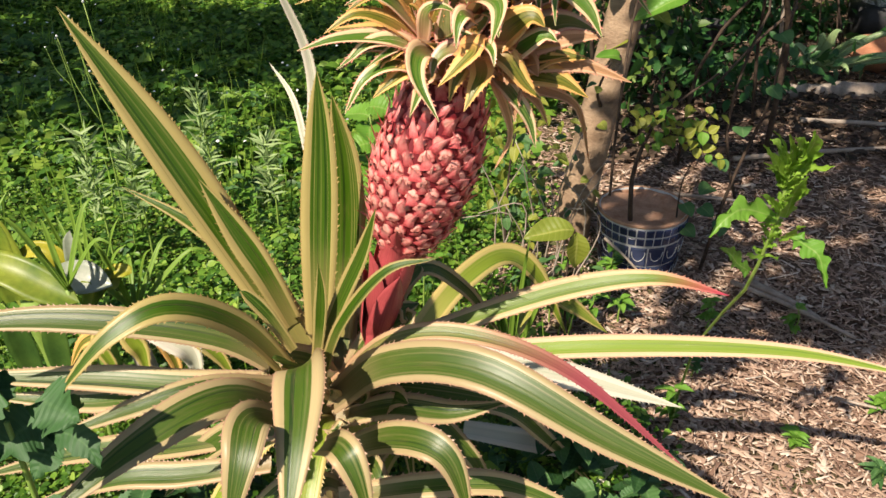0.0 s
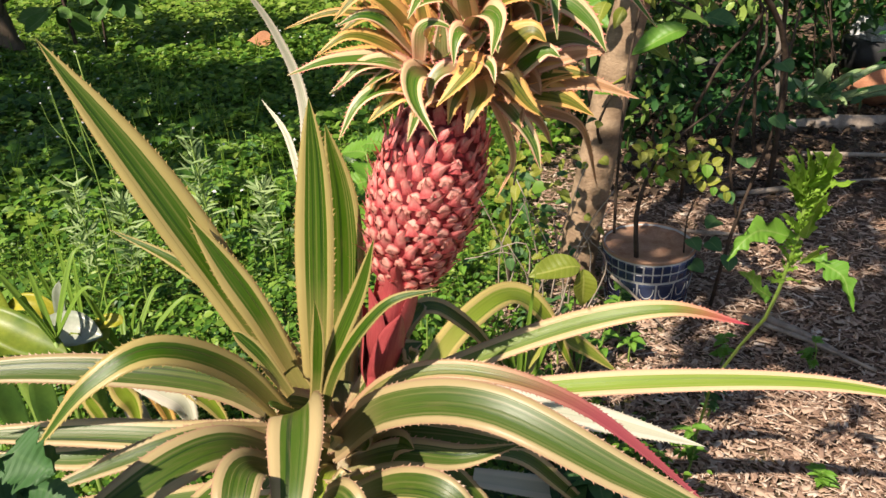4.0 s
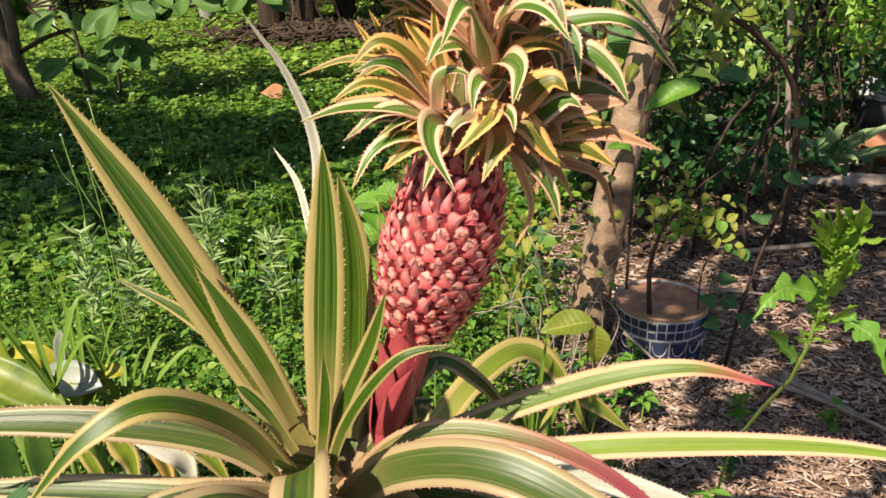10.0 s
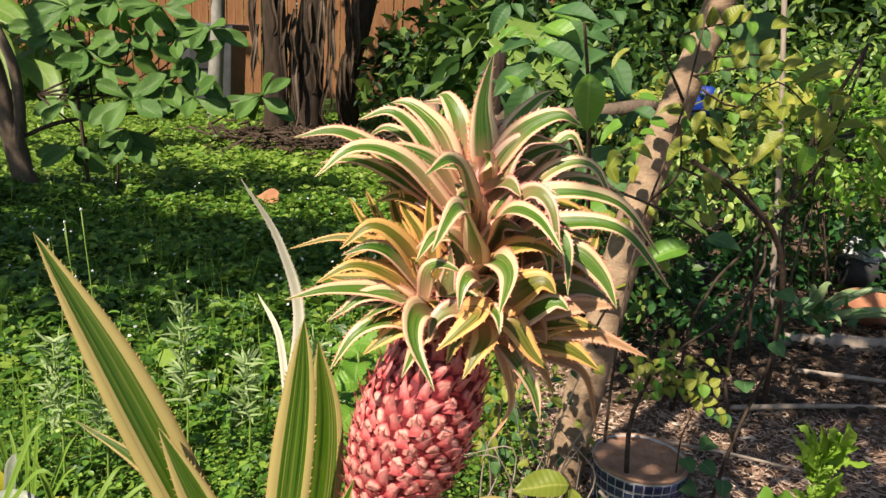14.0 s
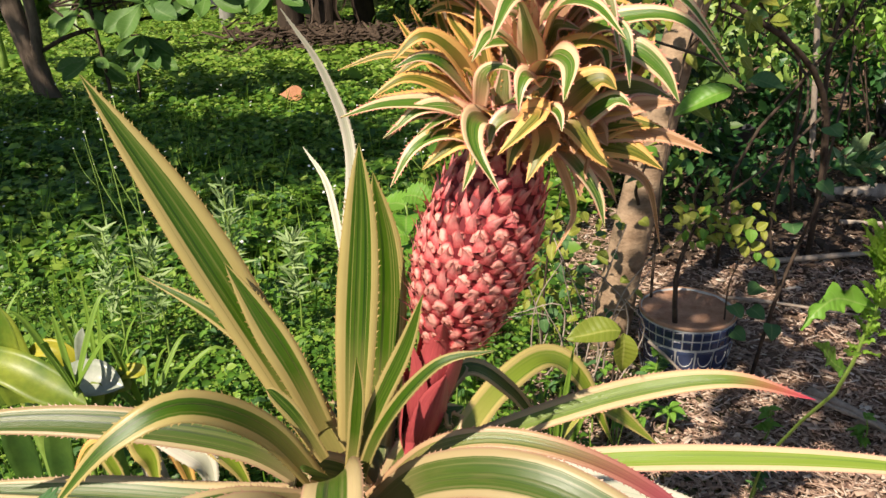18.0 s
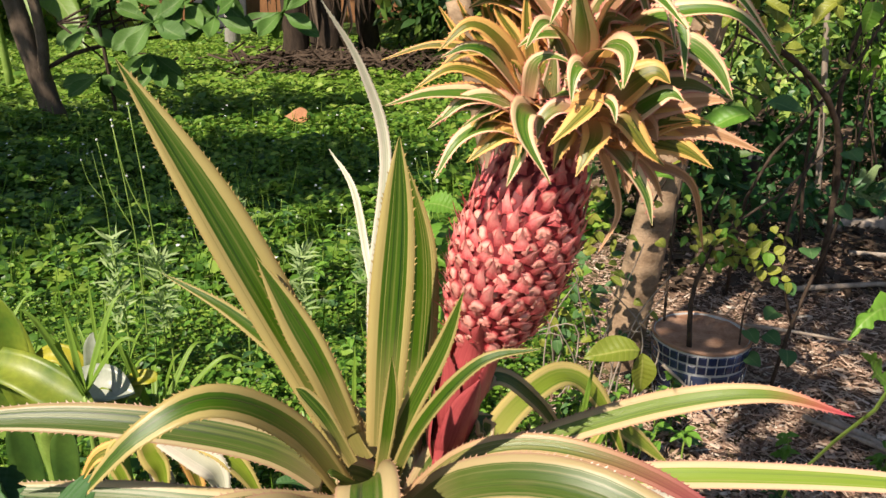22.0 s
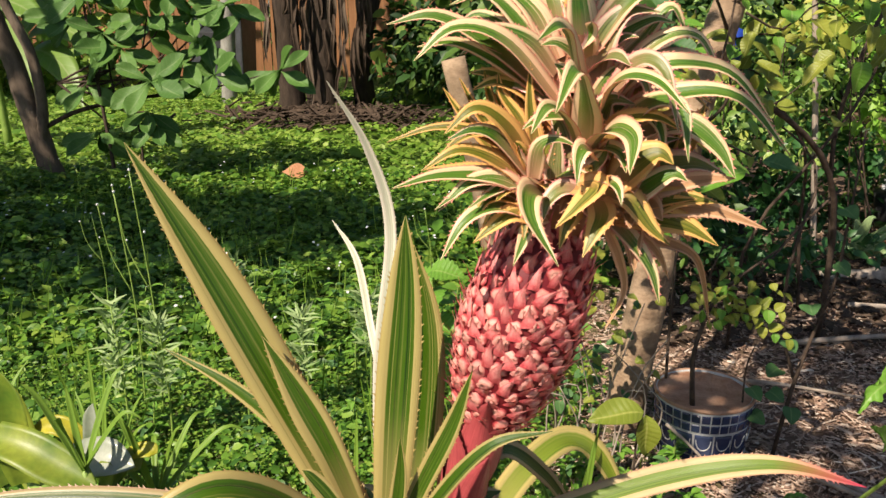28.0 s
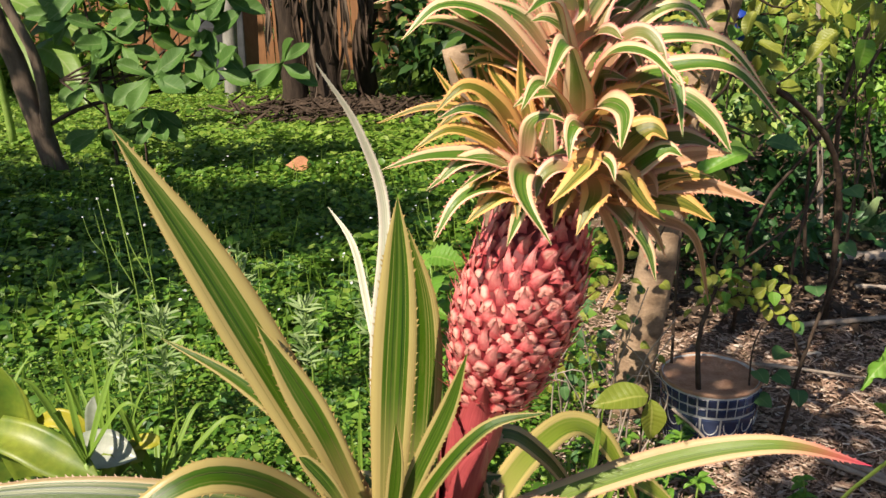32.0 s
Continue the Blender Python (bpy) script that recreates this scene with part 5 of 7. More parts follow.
def stems(name, mat, parent, lines, label=""):
    """Stems of one plant: rows of points, thick, thin."""
    for i, (p, a, b) in enumerate(lines):
        v, f = tube(p, a, b, 7, 10, 0.06, i)
        hang(part(name, mesh_of(name, v, f), mat, None, label), parent)


def ball_leaves(name, mat, parent, centre, radii, m, length, width, seed=0, hollow=0.35, down=0.3, ceiling=None):
    """A crown of m leaves in uneven clumps within an ellipsoid."""
    r = np.random.default_rng(seed)
    clumps = r.normal(0, 1, (max(5, m // 45), 3))
    clumps /= np.linalg.norm(clumps, axis=1, keepdims=True)
    clumps *= (hollow + (1 - hollow) * r.random((len(clumps), 1)) ** 0.6)
    own = r.integers(0, len(clumps), m)
    p = clumps[own] + r.normal(0, 0.17, (m, 3))
    q = np.array(centre) + p * np.array(radii)
    if ceiling is not None:
        q = q[q[:, 2] > ceiling]
    k = len(q)
    out = (q - np.array(centre)) / np.array(radii)
    a = r.normal(0, 1, (k, 3)) + out * 0.8
    a[:, 2] -= down
    nrm = np.stack([r.normal(0, 0.6, k), r.normal(-0.15, 0.6, k), np.ones(k)], 1)
    L = length * np.exp(r.normal(0, 0.3, k))
    return hang(part(name, leaf_cloud(name, q, a, nrm, L, L * width), mat), parent)


# ---- the tree with the pale smooth trunk ----
oval = broad_leaf_mesh("leaf", "oval")
spoon = broad_leaf_mesh("leaf", "spoon", 0.10, 0.10)
heart = broad_leaf_mesh("leaf", "heart", 0.2, 0.25, 10)
lobed = broad_leaf_mesh("leaf", "heart", 0.15, 0.2, 9, 6, 0.14)
jagged = broad_leaf_mesh("leaf", "lance", 0.3, 0.3, 14, 6, 0.22)

tree = thing("garden_tree", (0.40, 2.33, 0), "small tree with a smooth pale brown leaning trunk", "tree")
TR = [(0.385, 2.33, -0.03), (0.42, 2.36, 0.20), (0.49, 2.45, 0.52), (0.575, 2.56, 0.87), (0.70, 2.73, 1.20), (0.85, 2.91, 1.56), (1.05, 3.05, 2.2), (1.1, 3.0, 2.8)]
v, f = tube(TR, 0.064, 0.046, 20, 40, 0.03, 11)
hang(part("trunk", mesh_of("trunk", v, f), bark, None, "pale brown trunk with knots"), tree)
# limbs and crown added out of view; clumps sit where shade should fall
stems("limb", bark, tree, [([(1.05, 3.05, 2.2), (0.7, 2.3, 2.8), (0.5, 1.5, 3.1)], 0.035, 0.015), ([(1.1, 3.0, 2.6), (1.4, 3.4, 2.9), (1.7, 3.8, 3.2)], 0.03, 0.012), ([(1.08, 3.0, 2.4), (0.5, 1.8, 2.9), (-0.2, 0.6, 3.0), (-0.35, 0.0, 3.05)], 0.03, 0.012)])
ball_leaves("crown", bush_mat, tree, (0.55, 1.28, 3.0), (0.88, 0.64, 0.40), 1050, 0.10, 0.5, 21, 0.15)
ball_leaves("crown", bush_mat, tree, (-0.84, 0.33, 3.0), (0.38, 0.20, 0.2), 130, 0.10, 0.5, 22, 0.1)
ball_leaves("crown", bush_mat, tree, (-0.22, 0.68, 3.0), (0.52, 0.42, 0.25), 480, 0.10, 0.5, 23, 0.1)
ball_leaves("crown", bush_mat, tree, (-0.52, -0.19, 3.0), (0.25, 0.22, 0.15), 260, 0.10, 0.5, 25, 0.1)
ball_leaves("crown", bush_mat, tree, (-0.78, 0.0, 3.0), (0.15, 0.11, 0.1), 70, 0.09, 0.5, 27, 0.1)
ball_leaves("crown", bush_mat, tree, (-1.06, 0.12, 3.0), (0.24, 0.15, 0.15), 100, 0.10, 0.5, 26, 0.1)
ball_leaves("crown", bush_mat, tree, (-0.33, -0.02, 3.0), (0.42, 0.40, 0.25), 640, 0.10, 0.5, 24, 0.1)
# knots and twigs on the trunk
stems("twig", twig_mat, tree, [([(0.46, 2.37, 0.45), (0.44, 2.32, 0.52), (0.47, 2.30, 0.62)], 0.006, 0.003), ([(0.60, 2.52, 0.9), (0.66, 2.45, 1.0), (0.64, 2.4, 1.12)], 0.006, 0.003), ([(0.70, 2.66, 1.2), (0.62, 2.5, 1.28), (0.55, 2.4, 1.36)], 0.006, 0.003)])

# creeper with yellowing leaves round the trunk
creeper = thing("climbing_creeper", (0.62, 2.25, 0), "creeper with yellow-green leaves climbing round the trunk", "climbing plant")
stems("vine_stem", twig_mat, creeper, [
    ([(0.50, 2.25, -0.02), (0.50, 2.27, 0.4), (0.55, 2.40, 0.8), (0.66, 2.52, 1.15), (0.72, 2.6, 1.5)], 0.005, 0.003),
    ([(0.66, 2.45, 1.02), (0.80, 2.5, 0.98), (0.95, 2.6, 1.05)], 0.004, 0.002),
    ([(0.72, 2.55, 1.25), (0.85, 2.6, 1.2), (1.0, 2.7, 1.28), (1.15, 2.8, 1.2)], 0.004, 0.002)])
rr = random.Random(5)
for k in range(70):
    cx, cz, sx, sz = ((0.76, 1.04, 0.11, 0.10), (0.95, 1.18, 0.16, 0.10), (0.52, 0.92, 0.06, 0.20), (1.10, 1.25, 0.18, 0.12))[k % 4]
    p = (rr.gauss(cx, sx), 2.42 + rr.uniform(-0.08, 0.25), rr.gauss(cz, sz))
    set_leaf(oval if k % 3 else heart, yellow_broad if k % 6 else bright_broad, creeper, p, (rr.uniform(-1, 1), rr.uniform(-1, 0.1), rr.uniform(-0.7, 0.25)), rr.uniform(0.045, 0.10), rr.uniform(0.03, 0.062), (rr.uniform(-0.6, 0.6), -0.5, 1))

# sprays of round yellow-green leaves on thin arching twigs
def leaf_spray(whose, pts, m, ln, mats, seed, mesh=None):
    """Leaves set by turns along a thin twig."""
    r = random.Random(seed)
    stems("twig", twig_mat, whose, [(pts, 0.004, 0.0015)])
    line = glide(pts, m + 2)
    for k in range(1, m + 2):
        t = (line[min(k + 1, m + 1)] - line[k - 1]).normalized()
        side = t.cross(Vector((0, -1, 0.3))).normalized() * (1 if k % 2 else -1)
        w = side * 0.9 + t * 0.5 + Vector((r.uniform(-0.2, 0.2), -0.35, r.uniform(-0.5, 0.1)))
        s = ln * r.uniform(0.7, 1.25)
        set_leaf(mesh or (oval if k % 3 else heart), mats[k % len(mats)], whose, line[k], w, s, s * r.uniform(0.62, 0.85), (r.uniform(-0.4, 0.4), -0.8, 1.0))


for k, (x, z, dx, dz) in enumerate(((0.72, 1.28, 0.30, 0.04), (0.74, 1.16, 0.24, -0.05), (0.80, 1.34, 0.36, -0.06), (0.78, 1.05, 0.16, -0.14), (0.66, 1.40, 0.20, 0.06))):
    y = 2.72 + 0.05 * (k % 4)
    leaf_spray(creeper, [(x, y, z), (x + dx * 0.5, y - 0.05, z + dz * 0.2 + 0.03), (x + dx, y - 0.10, z + dz)], 8, 0.060, (yellow_broad, bright_broad, yellow_broad, heart_mat), 300 + k)
# bare twigs that arch across the bed
stems("twig", twig_mat, creeper, [([(0.74, 2.6, 1.02), (0.95, 2.7, 0.90), (1.12, 2.8, 0.74), (1.22, 2.9, 0.50), (1.24, 2.95, 0.0)], 0.009, 0.012), ([(1.45, 3.1, 1.42), (1.28, 3.0, 1.10), (1.20, 2.95, 0.80), (1.24, 2.95, 0.40)], 0.007, 0.009), ([(1.25, 2.95, 0.62), (1.06, 2.8, 0.52), (0.86, 2.6, 0.40)], 0.006, 0.004)])

# ---- tiled pot ----
POT = Vector((0.590, 2.17, -0.035))
pot = thing("tiled_pot", POT, "round pot clad in navy blue mosaic tiles with pale grout", "plant pot")


def turned(profile, sides=48):
    verts, faces = [], []
    for r, z in profile:
        for k in range(sides):
            th = 2 * math.pi * k / sides
            verts.append((r * math.cos(th), r * math.sin(th), z))
    for i in range(len(profile) - 1):
        for k in range(sides):
            j = (k + 1) % sides
            faces.append((i * sides + k, i * sides + j, (i + 1) * sides + j, (i + 1) * sides + k))
    return verts, faces


def pot_radius(z):
    return 0.125 + 0.028 * min(1, max(0, z / 0.22))


v, f = turned([(0.0, 0.0), (0.122, 0.0), (pot_radius(0.1), 0.1), (0.150, 0.205), (0.151, 0.222), (0.149, 0.226), (0.144, 0.226), (0.142, 0.215), (0.138, 0.19)])
part("body", mesh_of("body", v, f), grout, pot, "pale grout body")
v, f = turned([(0.0, 0.216), (0.04, 0.219), (0.08, 0.214), (0.11, 0.222), (0.146, 0.221)], 36)
v = [(x, y, z + 0.004 * math.sin(60 * x) * math.cos(55 * y)) for x, y, z in v]
part("soil", mesh_of("soil", v, f), soil_mat, pot, "dry reddish soil")
v, f = turned([(0.146, 0.218), (0.147, 0.228), (0.150, 0.230), (0.1535, 0.228), (0.1535, 0.220), (0.150, 0.217)], 48)
part("rim", mesh_of("rim", v, f), soil_mat, pot, "clay-stained rim")


def tile_mesh(name, w, h, t):
    e = 0.18 * min(w, h)
    verts = [(-w, -t, -h), (w, -t, -h), (w, -t, h), (-w, -t, h), (-w + e, t, -h + e), (w - e, t, -h + e), (w - e, t, h - e), (-w + e, t, h - e), (-w, 0, -h), (w, 0, -h), (w, 0, h), (-w, 0, h)]
    faces = [(4, 5, 6, 7)[::-1], (0, 8, 9, 1)[::-1], (1, 9, 10, 2)[::-1], (2, 10, 11, 3)[::-1], (3, 11, 8, 0)[::-1], (8, 4, 5, 9), (9, 5, 6, 10), (10, 6, 7, 11), (11, 7, 4, 8)]
    return mesh_of(name, verts, faces, False)


small_tile, big_tile = tile_mesh("tile", 0.0122, 0.0125, 0.0022), tile_mesh("tile", 0.0265, 0.034, 0.0022)
for row, z in enumerate((0.199, 0.168)):
    for k in range(32):
        th = 2 * math.pi * k / 32
        r = pot_radius(z) + 0.0005
        o = part("tile", small_tile, tile_mat, pot)
        o.matrix_basis = pose(r * math.sin(th), -r * math.cos(th), z, 0, 0, math.degrees(th) + 180) @ pose(0, 0, 0, -7, 0, 0)
arc = mesh_of("arc", *join([tube([(0.022 * math.cos(a), 0.003, 0.02 - 0.034 * math.sin(a)) for a in [math.pi * q / 8 for q in range(9)]], 0.0016, 0.0016, 5, 14)]))
for row, z in enumerate((0.113, 0.040)):
    for k in range(15):
        th = 2 * math.pi * (k + 0.5) / 15
        r = pot_radius(z) + 0.0005
        o = part("tile", big_tile, tile_mat, pot)
        o.matrix_basis = pose(r * math.sin(th), -r * math.cos(th), z, 0, 0, math.degrees(th) + 180) @ pose(0, 0, 0, -7, 0, 0)
        o = part("arc", arc, grout, pot)
        o.matrix_basis = pose(r * math.sin(th), -r * math.cos(th), z, 0, 0, math.degrees(th) + 180) @ pose(0, 0, 0, -7, 0, 0)

pot.scale = (0.93, 0.93, 1.0)

# the sapling in the pot
sap = thing("potted_sapling", POT + Vector((-0.03, -0.03, 0.2)), "thin dark-stemmed sapling with yellow-green leaves in the pot", "sapling")
stems("stem", twig_mat, sap, [
    ([(0.535, 2.08, 0.18), (0.53, 2.10, 0.33), (0.57, 2.14, 0.44), (0.62, 2.18, 0.50), (0.80, 2.3, 0.58)], 0.008, 0.003),
    ([(0.68, 2.10, 0.17), (0.68, 2.10, 0.30), (0.71, 2.12, 0.37)], 0.003, 0.0015),
    ([(0.60, 2.17, 0.48), (0.57, 2.15, 0.55), (0.60, 2.15, 0.64)], 0.005, 0.002)])
for k in range(60):
    p = (rr.gauss(0.66, 0.075), 2.14 + rr.uniform(-0.06, 0.08), rr.gauss(0.49, 0.045))
    set_leaf(oval, yellow_broad if k % 3 else bright_broad, sap, p, (rr.uniform(-1, 1), rr.uniform(-1, 0.2), rr.uniform(-0.8, 0.2)), rr.uniform(0.022, 0.045), rr.uniform(0.014, 0.027), (rr.uniform(-0.4, 0.4), -0.4, 1))

for k, (x, z, dx, dz) in enumerate(((0.57, 0.42, 0.10, 0.05), (0.60, 0.45, 0.14, 0.03), (0.62, 0.44, 0.15, -0.04), (0.60, 0.49, -0.08, 0.04))):
    leaf_spray(sap, [(x, 2.12, z), (x + dx * 0.5, 2.09, z + dz * 0.6 + 0.015), (x + dx, 2.06, z + dz)], 8, 0.034, (yellow_broad, bright_broad, yellow_broad), 340 + k)

# grey tangle of dry stalks at the foot of the trunk
tangle = thing("dry_tangle", (0.22, 2.05, 0), "tangle of thin dry grey stalks at the foot of the trunk", "dead plant")
rt = random.Random(12)
stems("stalk", dead_wood, tangle, [([(0.10 + 0.02 * k, 2.02 + rt.uniform(-0.05, 0.05), 0.0), (0.14 + 0.02 * k + rt.uniform(-0.08, 0.08), 2.0, rt.uniform(0.12, 0.3)), (0.12 + 0.02 * k + rt.uniform(-0.14, 0.14), 1.97, rt.uniform(0.25, 0.55))], 0.0028, 0.0014) for k in range(14)])

# long bare arching stems
brier = thing("bare_brier", (0.66, 2.35, 0), "bare arching dark stems of a leafless shrub", "shrub")
stems("stem", twig_mat, brier, [
    ([(1.02, 2.55, 0.0), (0.95, 2.58, 0.25), (0.97, 2.6, 0.50), (1.10, 2.8, 0.69), (1.09, 3.0, 0.80), (0.93, 3.0, 0.90)], 0.006, 0.004),
    ([(0.88, 2.9, 0.0), (0.90, 2.85, 0.45), (1.12, 2.9, 0.75), (1.32, 3.0, 1.0), (1.4, 3.0, 1.4)], 0.007, 0.005),
    ([(1.3, 3.3, -0.02), (1.22, 3.2, 0.4), (1.16, 3.1, 0.75), (0.95, 3.0, 0.98)], 0.008, 0.005)])

# fine vine with round leaves
vine = thing("wild_vine", (0.80, 2.1, 0), "thin dark vine with round dull green leaves", "vine")
stems("vine_stem", twig_mat, vine, [([(0.78, 2.1, 0.0), (0.81, 2.1, 0.22), (0.85, 2.1, 0.40), (0.89, 2.1, 0.55), (0.90, 2.1, 0.70), (0.96, 2.2, 0.95)], 0.006, 0.003)])
for x, z in ((0.90, 0.58), (0.845, 0.46), (0.79, 0.355), (0.785, 0.27), (0.72, 0.13), (0.765, 0.20), (0.71, 0.21), (0.90, 0.73), (0.83, 0.15)):
    set_leaf(heart, heart_mat, vine, (x - 0.02, 2.09, z + 0.03), (rr.uniform(-0.9, 0.9), -0.7, rr.uniform(-0.5, 0)), 0.048, 0.055, (rr.uniform(-0.4, 0.4), -0.4, 1))

# ---- bright weed with jagged leaves ----
weed = thing("tall_weed", (0.536, 1.300, 0), "bright lime green weed with jagged leaves and leafy top", "weed")
W = [(0.536, 1.300 + 0.1, -0.02)] + [(0.536, 1.300, 0.320), (0.504, 1.080, 0.553)] + [(0.484, 0.960, 0.686), (0.483, 0.940, 0.750), (0.486, 0.920, 0.816), (0.487, 0.920, 0.859), (0.490, 0.920, 0.892), (0.494, 0.920, 0.937)]
stems("stem", green_stem, weed, [(W, 0.0030, 0.0024)])


def lobed_blade(pts, width, whose=None, mat=None, step=7, deep=0.30):
    """A soft leaf with deep uneven lobes along both edges."""
    count[0] += 1
    rg = random.Random(count[0])
    n = 26
    line = glide(pts, n)
    verts, faces, uvs = [], [], []
    lob = [0.96 - deep + deep * math.cos(6.283 * (i % n) / step + 2.4 + 1.3 * math.sin(0.45 * i + count[0])) + rg.uniform(-0.16, 0.1) for i in range(2 * n)]
    for i, p in enumerate(line):
        s = i / (n - 1)
        t = (line[min(i + 1, n - 1)] - line[max(i - 1, 0)]).normalized()
        side = t.cross(Vector((0.1, -0.8, 0.6))).normalized()
        nrm = side.cross(t)
        w = 0.55 * width * (0.10 + math.sin(math.pi * min(1.0, 0.05 + s ** 0.8)) ** 0.7)
        for k in range(5):
            x = k / 2 - 1
            ww = w * (lob[i + (n if k > 2 else 0)] if abs(x) > 0.6 else 0.9 * min(1.0, 0.55 + lob[i]))
            verts.append(p + side * (x * ww) + nrm * (0.25 * w * abs(x) + 0.06 * width * math.sin(7 * s + 3 * x + count[0])))
            uvs.append((k / 4, s))
    m = len(verts)
    for q in range(m):
        verts.append(verts[q] - Vector((0, -0.0006, 0.0006)))
        uvs.append(uvs[q])
    for i in range(n - 1):
        for k in range(4):
            a = i * 5 + k
            faces.append((a, a + 1, a + 6, a + 5))
            faces.append((m + a + 5, m + a + 6, m + a + 1, m + a))
    me = mesh_of("leaf", verts, faces)
    layer = me.uv_layers.new(name="blade")
    idx = np.empty(len(me.loops), np.int32)
    me.loops.foreach_get("vertex_index", idx)
    layer.data.foreach_set("uv", np.array(uvs, np.float32)[idx].ravel())
    hang(part("leaf", me, mat or lime_broad), whose or weed)


lobed_blade([(0.483, 0.920, 0.820), (0.432, 0.905, 0.840), (0.404, 0.890, 0.835), (0.378, 0.875, 0.812)], 0.034, None, bright_broad)
lobed_blade([(0.509, 0.920, 0.790), (0.528, 0.905, 0.781), (0.545, 0.890, 0.769), (0.557, 0.875, 0.728)], 0.034, None, bright_broad)
lobed_blade([(0.462, 0.920, 0.728), (0.436, 0.905, 0.750), (0.417, 0.890, 0.777), (0.396, 0.875, 0.795)], 0.028, None, bright_broad)
lobed_blade([(0.495, 0.920, 0.820), (0.492, 0.905, 0.854), (0.492, 0.890, 0.881), (0.494, 0.875, 0.905)], 0.031)
lobed_blade([(0.496, 0.920, 0.888), (0.499, 0.905, 0.916), (0.497, 0.890, 0.942), (0.489, 0.875, 0.970)], 0.034)
lobed_blade([(0.494, 0.920, 0.888), (0.508, 0.905, 0.903), (0.518, 0.890, 0.910), (0.525, 0.875, 0.920)], 0.013)
lobed_blade([(0.482, 0.920, 0.884), (0.460, 0.905, 0.912), (0.443, 0.890, 0.932), (0.427, 0.875, 0.950)], 0.015)
lobed_blade([(0.485, 0.920, 0.892), (0.469, 0.905, 0.932), (0.453, 0.890, 0.954), (0.436, 0.875, 0.970)], 0.005)
lobed_blade([(0.489, 0.920, 0.892), (0.481, 0.905, 0.920), (0.469, 0.890, 0.943), (0.458, 0.875, 0.965)], 0.017)
lobed_blade([(0.490, 0.920, 0.880), (0.465, 0.905, 0.900), (0.449, 0.890, 0.913), (0.432, 0.875, 0.925)], 0.006)
lobed_blade([(0.498, 0.920, 0.892), (0.495, 0.905, 0.924), (0.481, 0.890, 0.946), (0.466, 0.875, 0.961)], 0.020)
lobed_blade([(0.490, 0.920, 0.825), (0.469, 0.905, 0.850), (0.453, 0.890, 0.866), (0.437, 0.875, 0.878)], 0.011)
lobed_blade([(0.491, 0.920, 0.850), (0.499, 0.905, 0.863), (0.502, 0.890, 0.875), (0.502, 0.875, 0.886)], 0.012)
lobed_blade([(0.495, 0.920, 0.781), (0.501, 0.905, 0.799), (0.504, 0.890, 0.818), (0.507, 0.875, 0.829)], 0.012)
lobed_blade([(0.479, 0.920, 0.754), (0.457, 0.905, 0.762), (0.443, 0.890, 0.775), (0.433, 0.875, 0.782)], 0.009)
lobed_blade([(0.479, 0.920, 0.758), (0.484, 0.905, 0.762), (0.484, 0.890, 0.768), (0.480, 0.875, 0.781)], 0.009)
# tuft of narrow young leaves at the top
for k in range(16):
    a = k * 2.4
    p = Vector((0.488, 0.925, 0.855 + 0.0030 * k))
    w = Vector((0.85 * math.cos(a), 0.5 * math.sin(a) - 0.15, rr.uniform(0.7, 1.5))).normalized()
    ln = rr.uniform(0.030, 0.052)
    lobed_blade([p, p + w * ln * 0.4, p + w * ln * 0.75 + Vector((0, 0, 0.002)), p + w * ln + Vector((0.006 * math.cos(a), 0, -0.003))], ln * rr.uniform(0.22, 0.34))
# small leaves in the axils along the stem
for k in range(80):
    s = 0.50 + 0.50 * rr.random() ** 0.8
    p = Vector(glide(W, 60)[int(s * 59)])
    a = rr.uniform(0, 6.28)
    ln = rr.uniform(0.010, 0.026)
    w = Vector((math.cos(a), 0.5 * math.sin(a) - 0.2, rr.uniform(0.1, 0.9))).normalized()
    lobed_blade([p, p + w * ln * 0.4, p + w * ln * 0.75 + Vector((0, 0, 0.002)), p + w * ln], ln * rr.uniform(0.3, 0.55))

# small green weeds on the mulch
for k, (x, y, h) in enumerate(((0.62, 1.55, 0.12), (0.95, 1.75, 0.10), (0.80, 1.30, 0.05), (0.95, 1.20, 0.05), (1.05, 1.42, 0.06), (0.72, 1.78, 0.10), (1.9, 2.9, 0.16), (0.52, 1.35, 0.14), (1.75, 2.4, 0.1))):
    w = thing("small_weed", (x, y, float(rise(x, y))), "small green weed seedling growing through the mulch", "weed", "seedlings in the mulch")
    stems("stem", green_stem, w, [([(x, y, 0), (x + 0.01, y, h * 0.5), (x, y, h)], 0.003, 0.0015)])
    for q in range(16):
        a = rr.uniform(0, 6.28)
        set_leaf(jagged if k % 2 else heart, bright_broad if k % 3 else heart_mat, w, (x, y, h * rr.uniform(0.3, 1)), (math.cos(a), math.sin(a), 0.3), rr.uniform(0.02, 0.045), rr.uniform(0.012, 0.024))

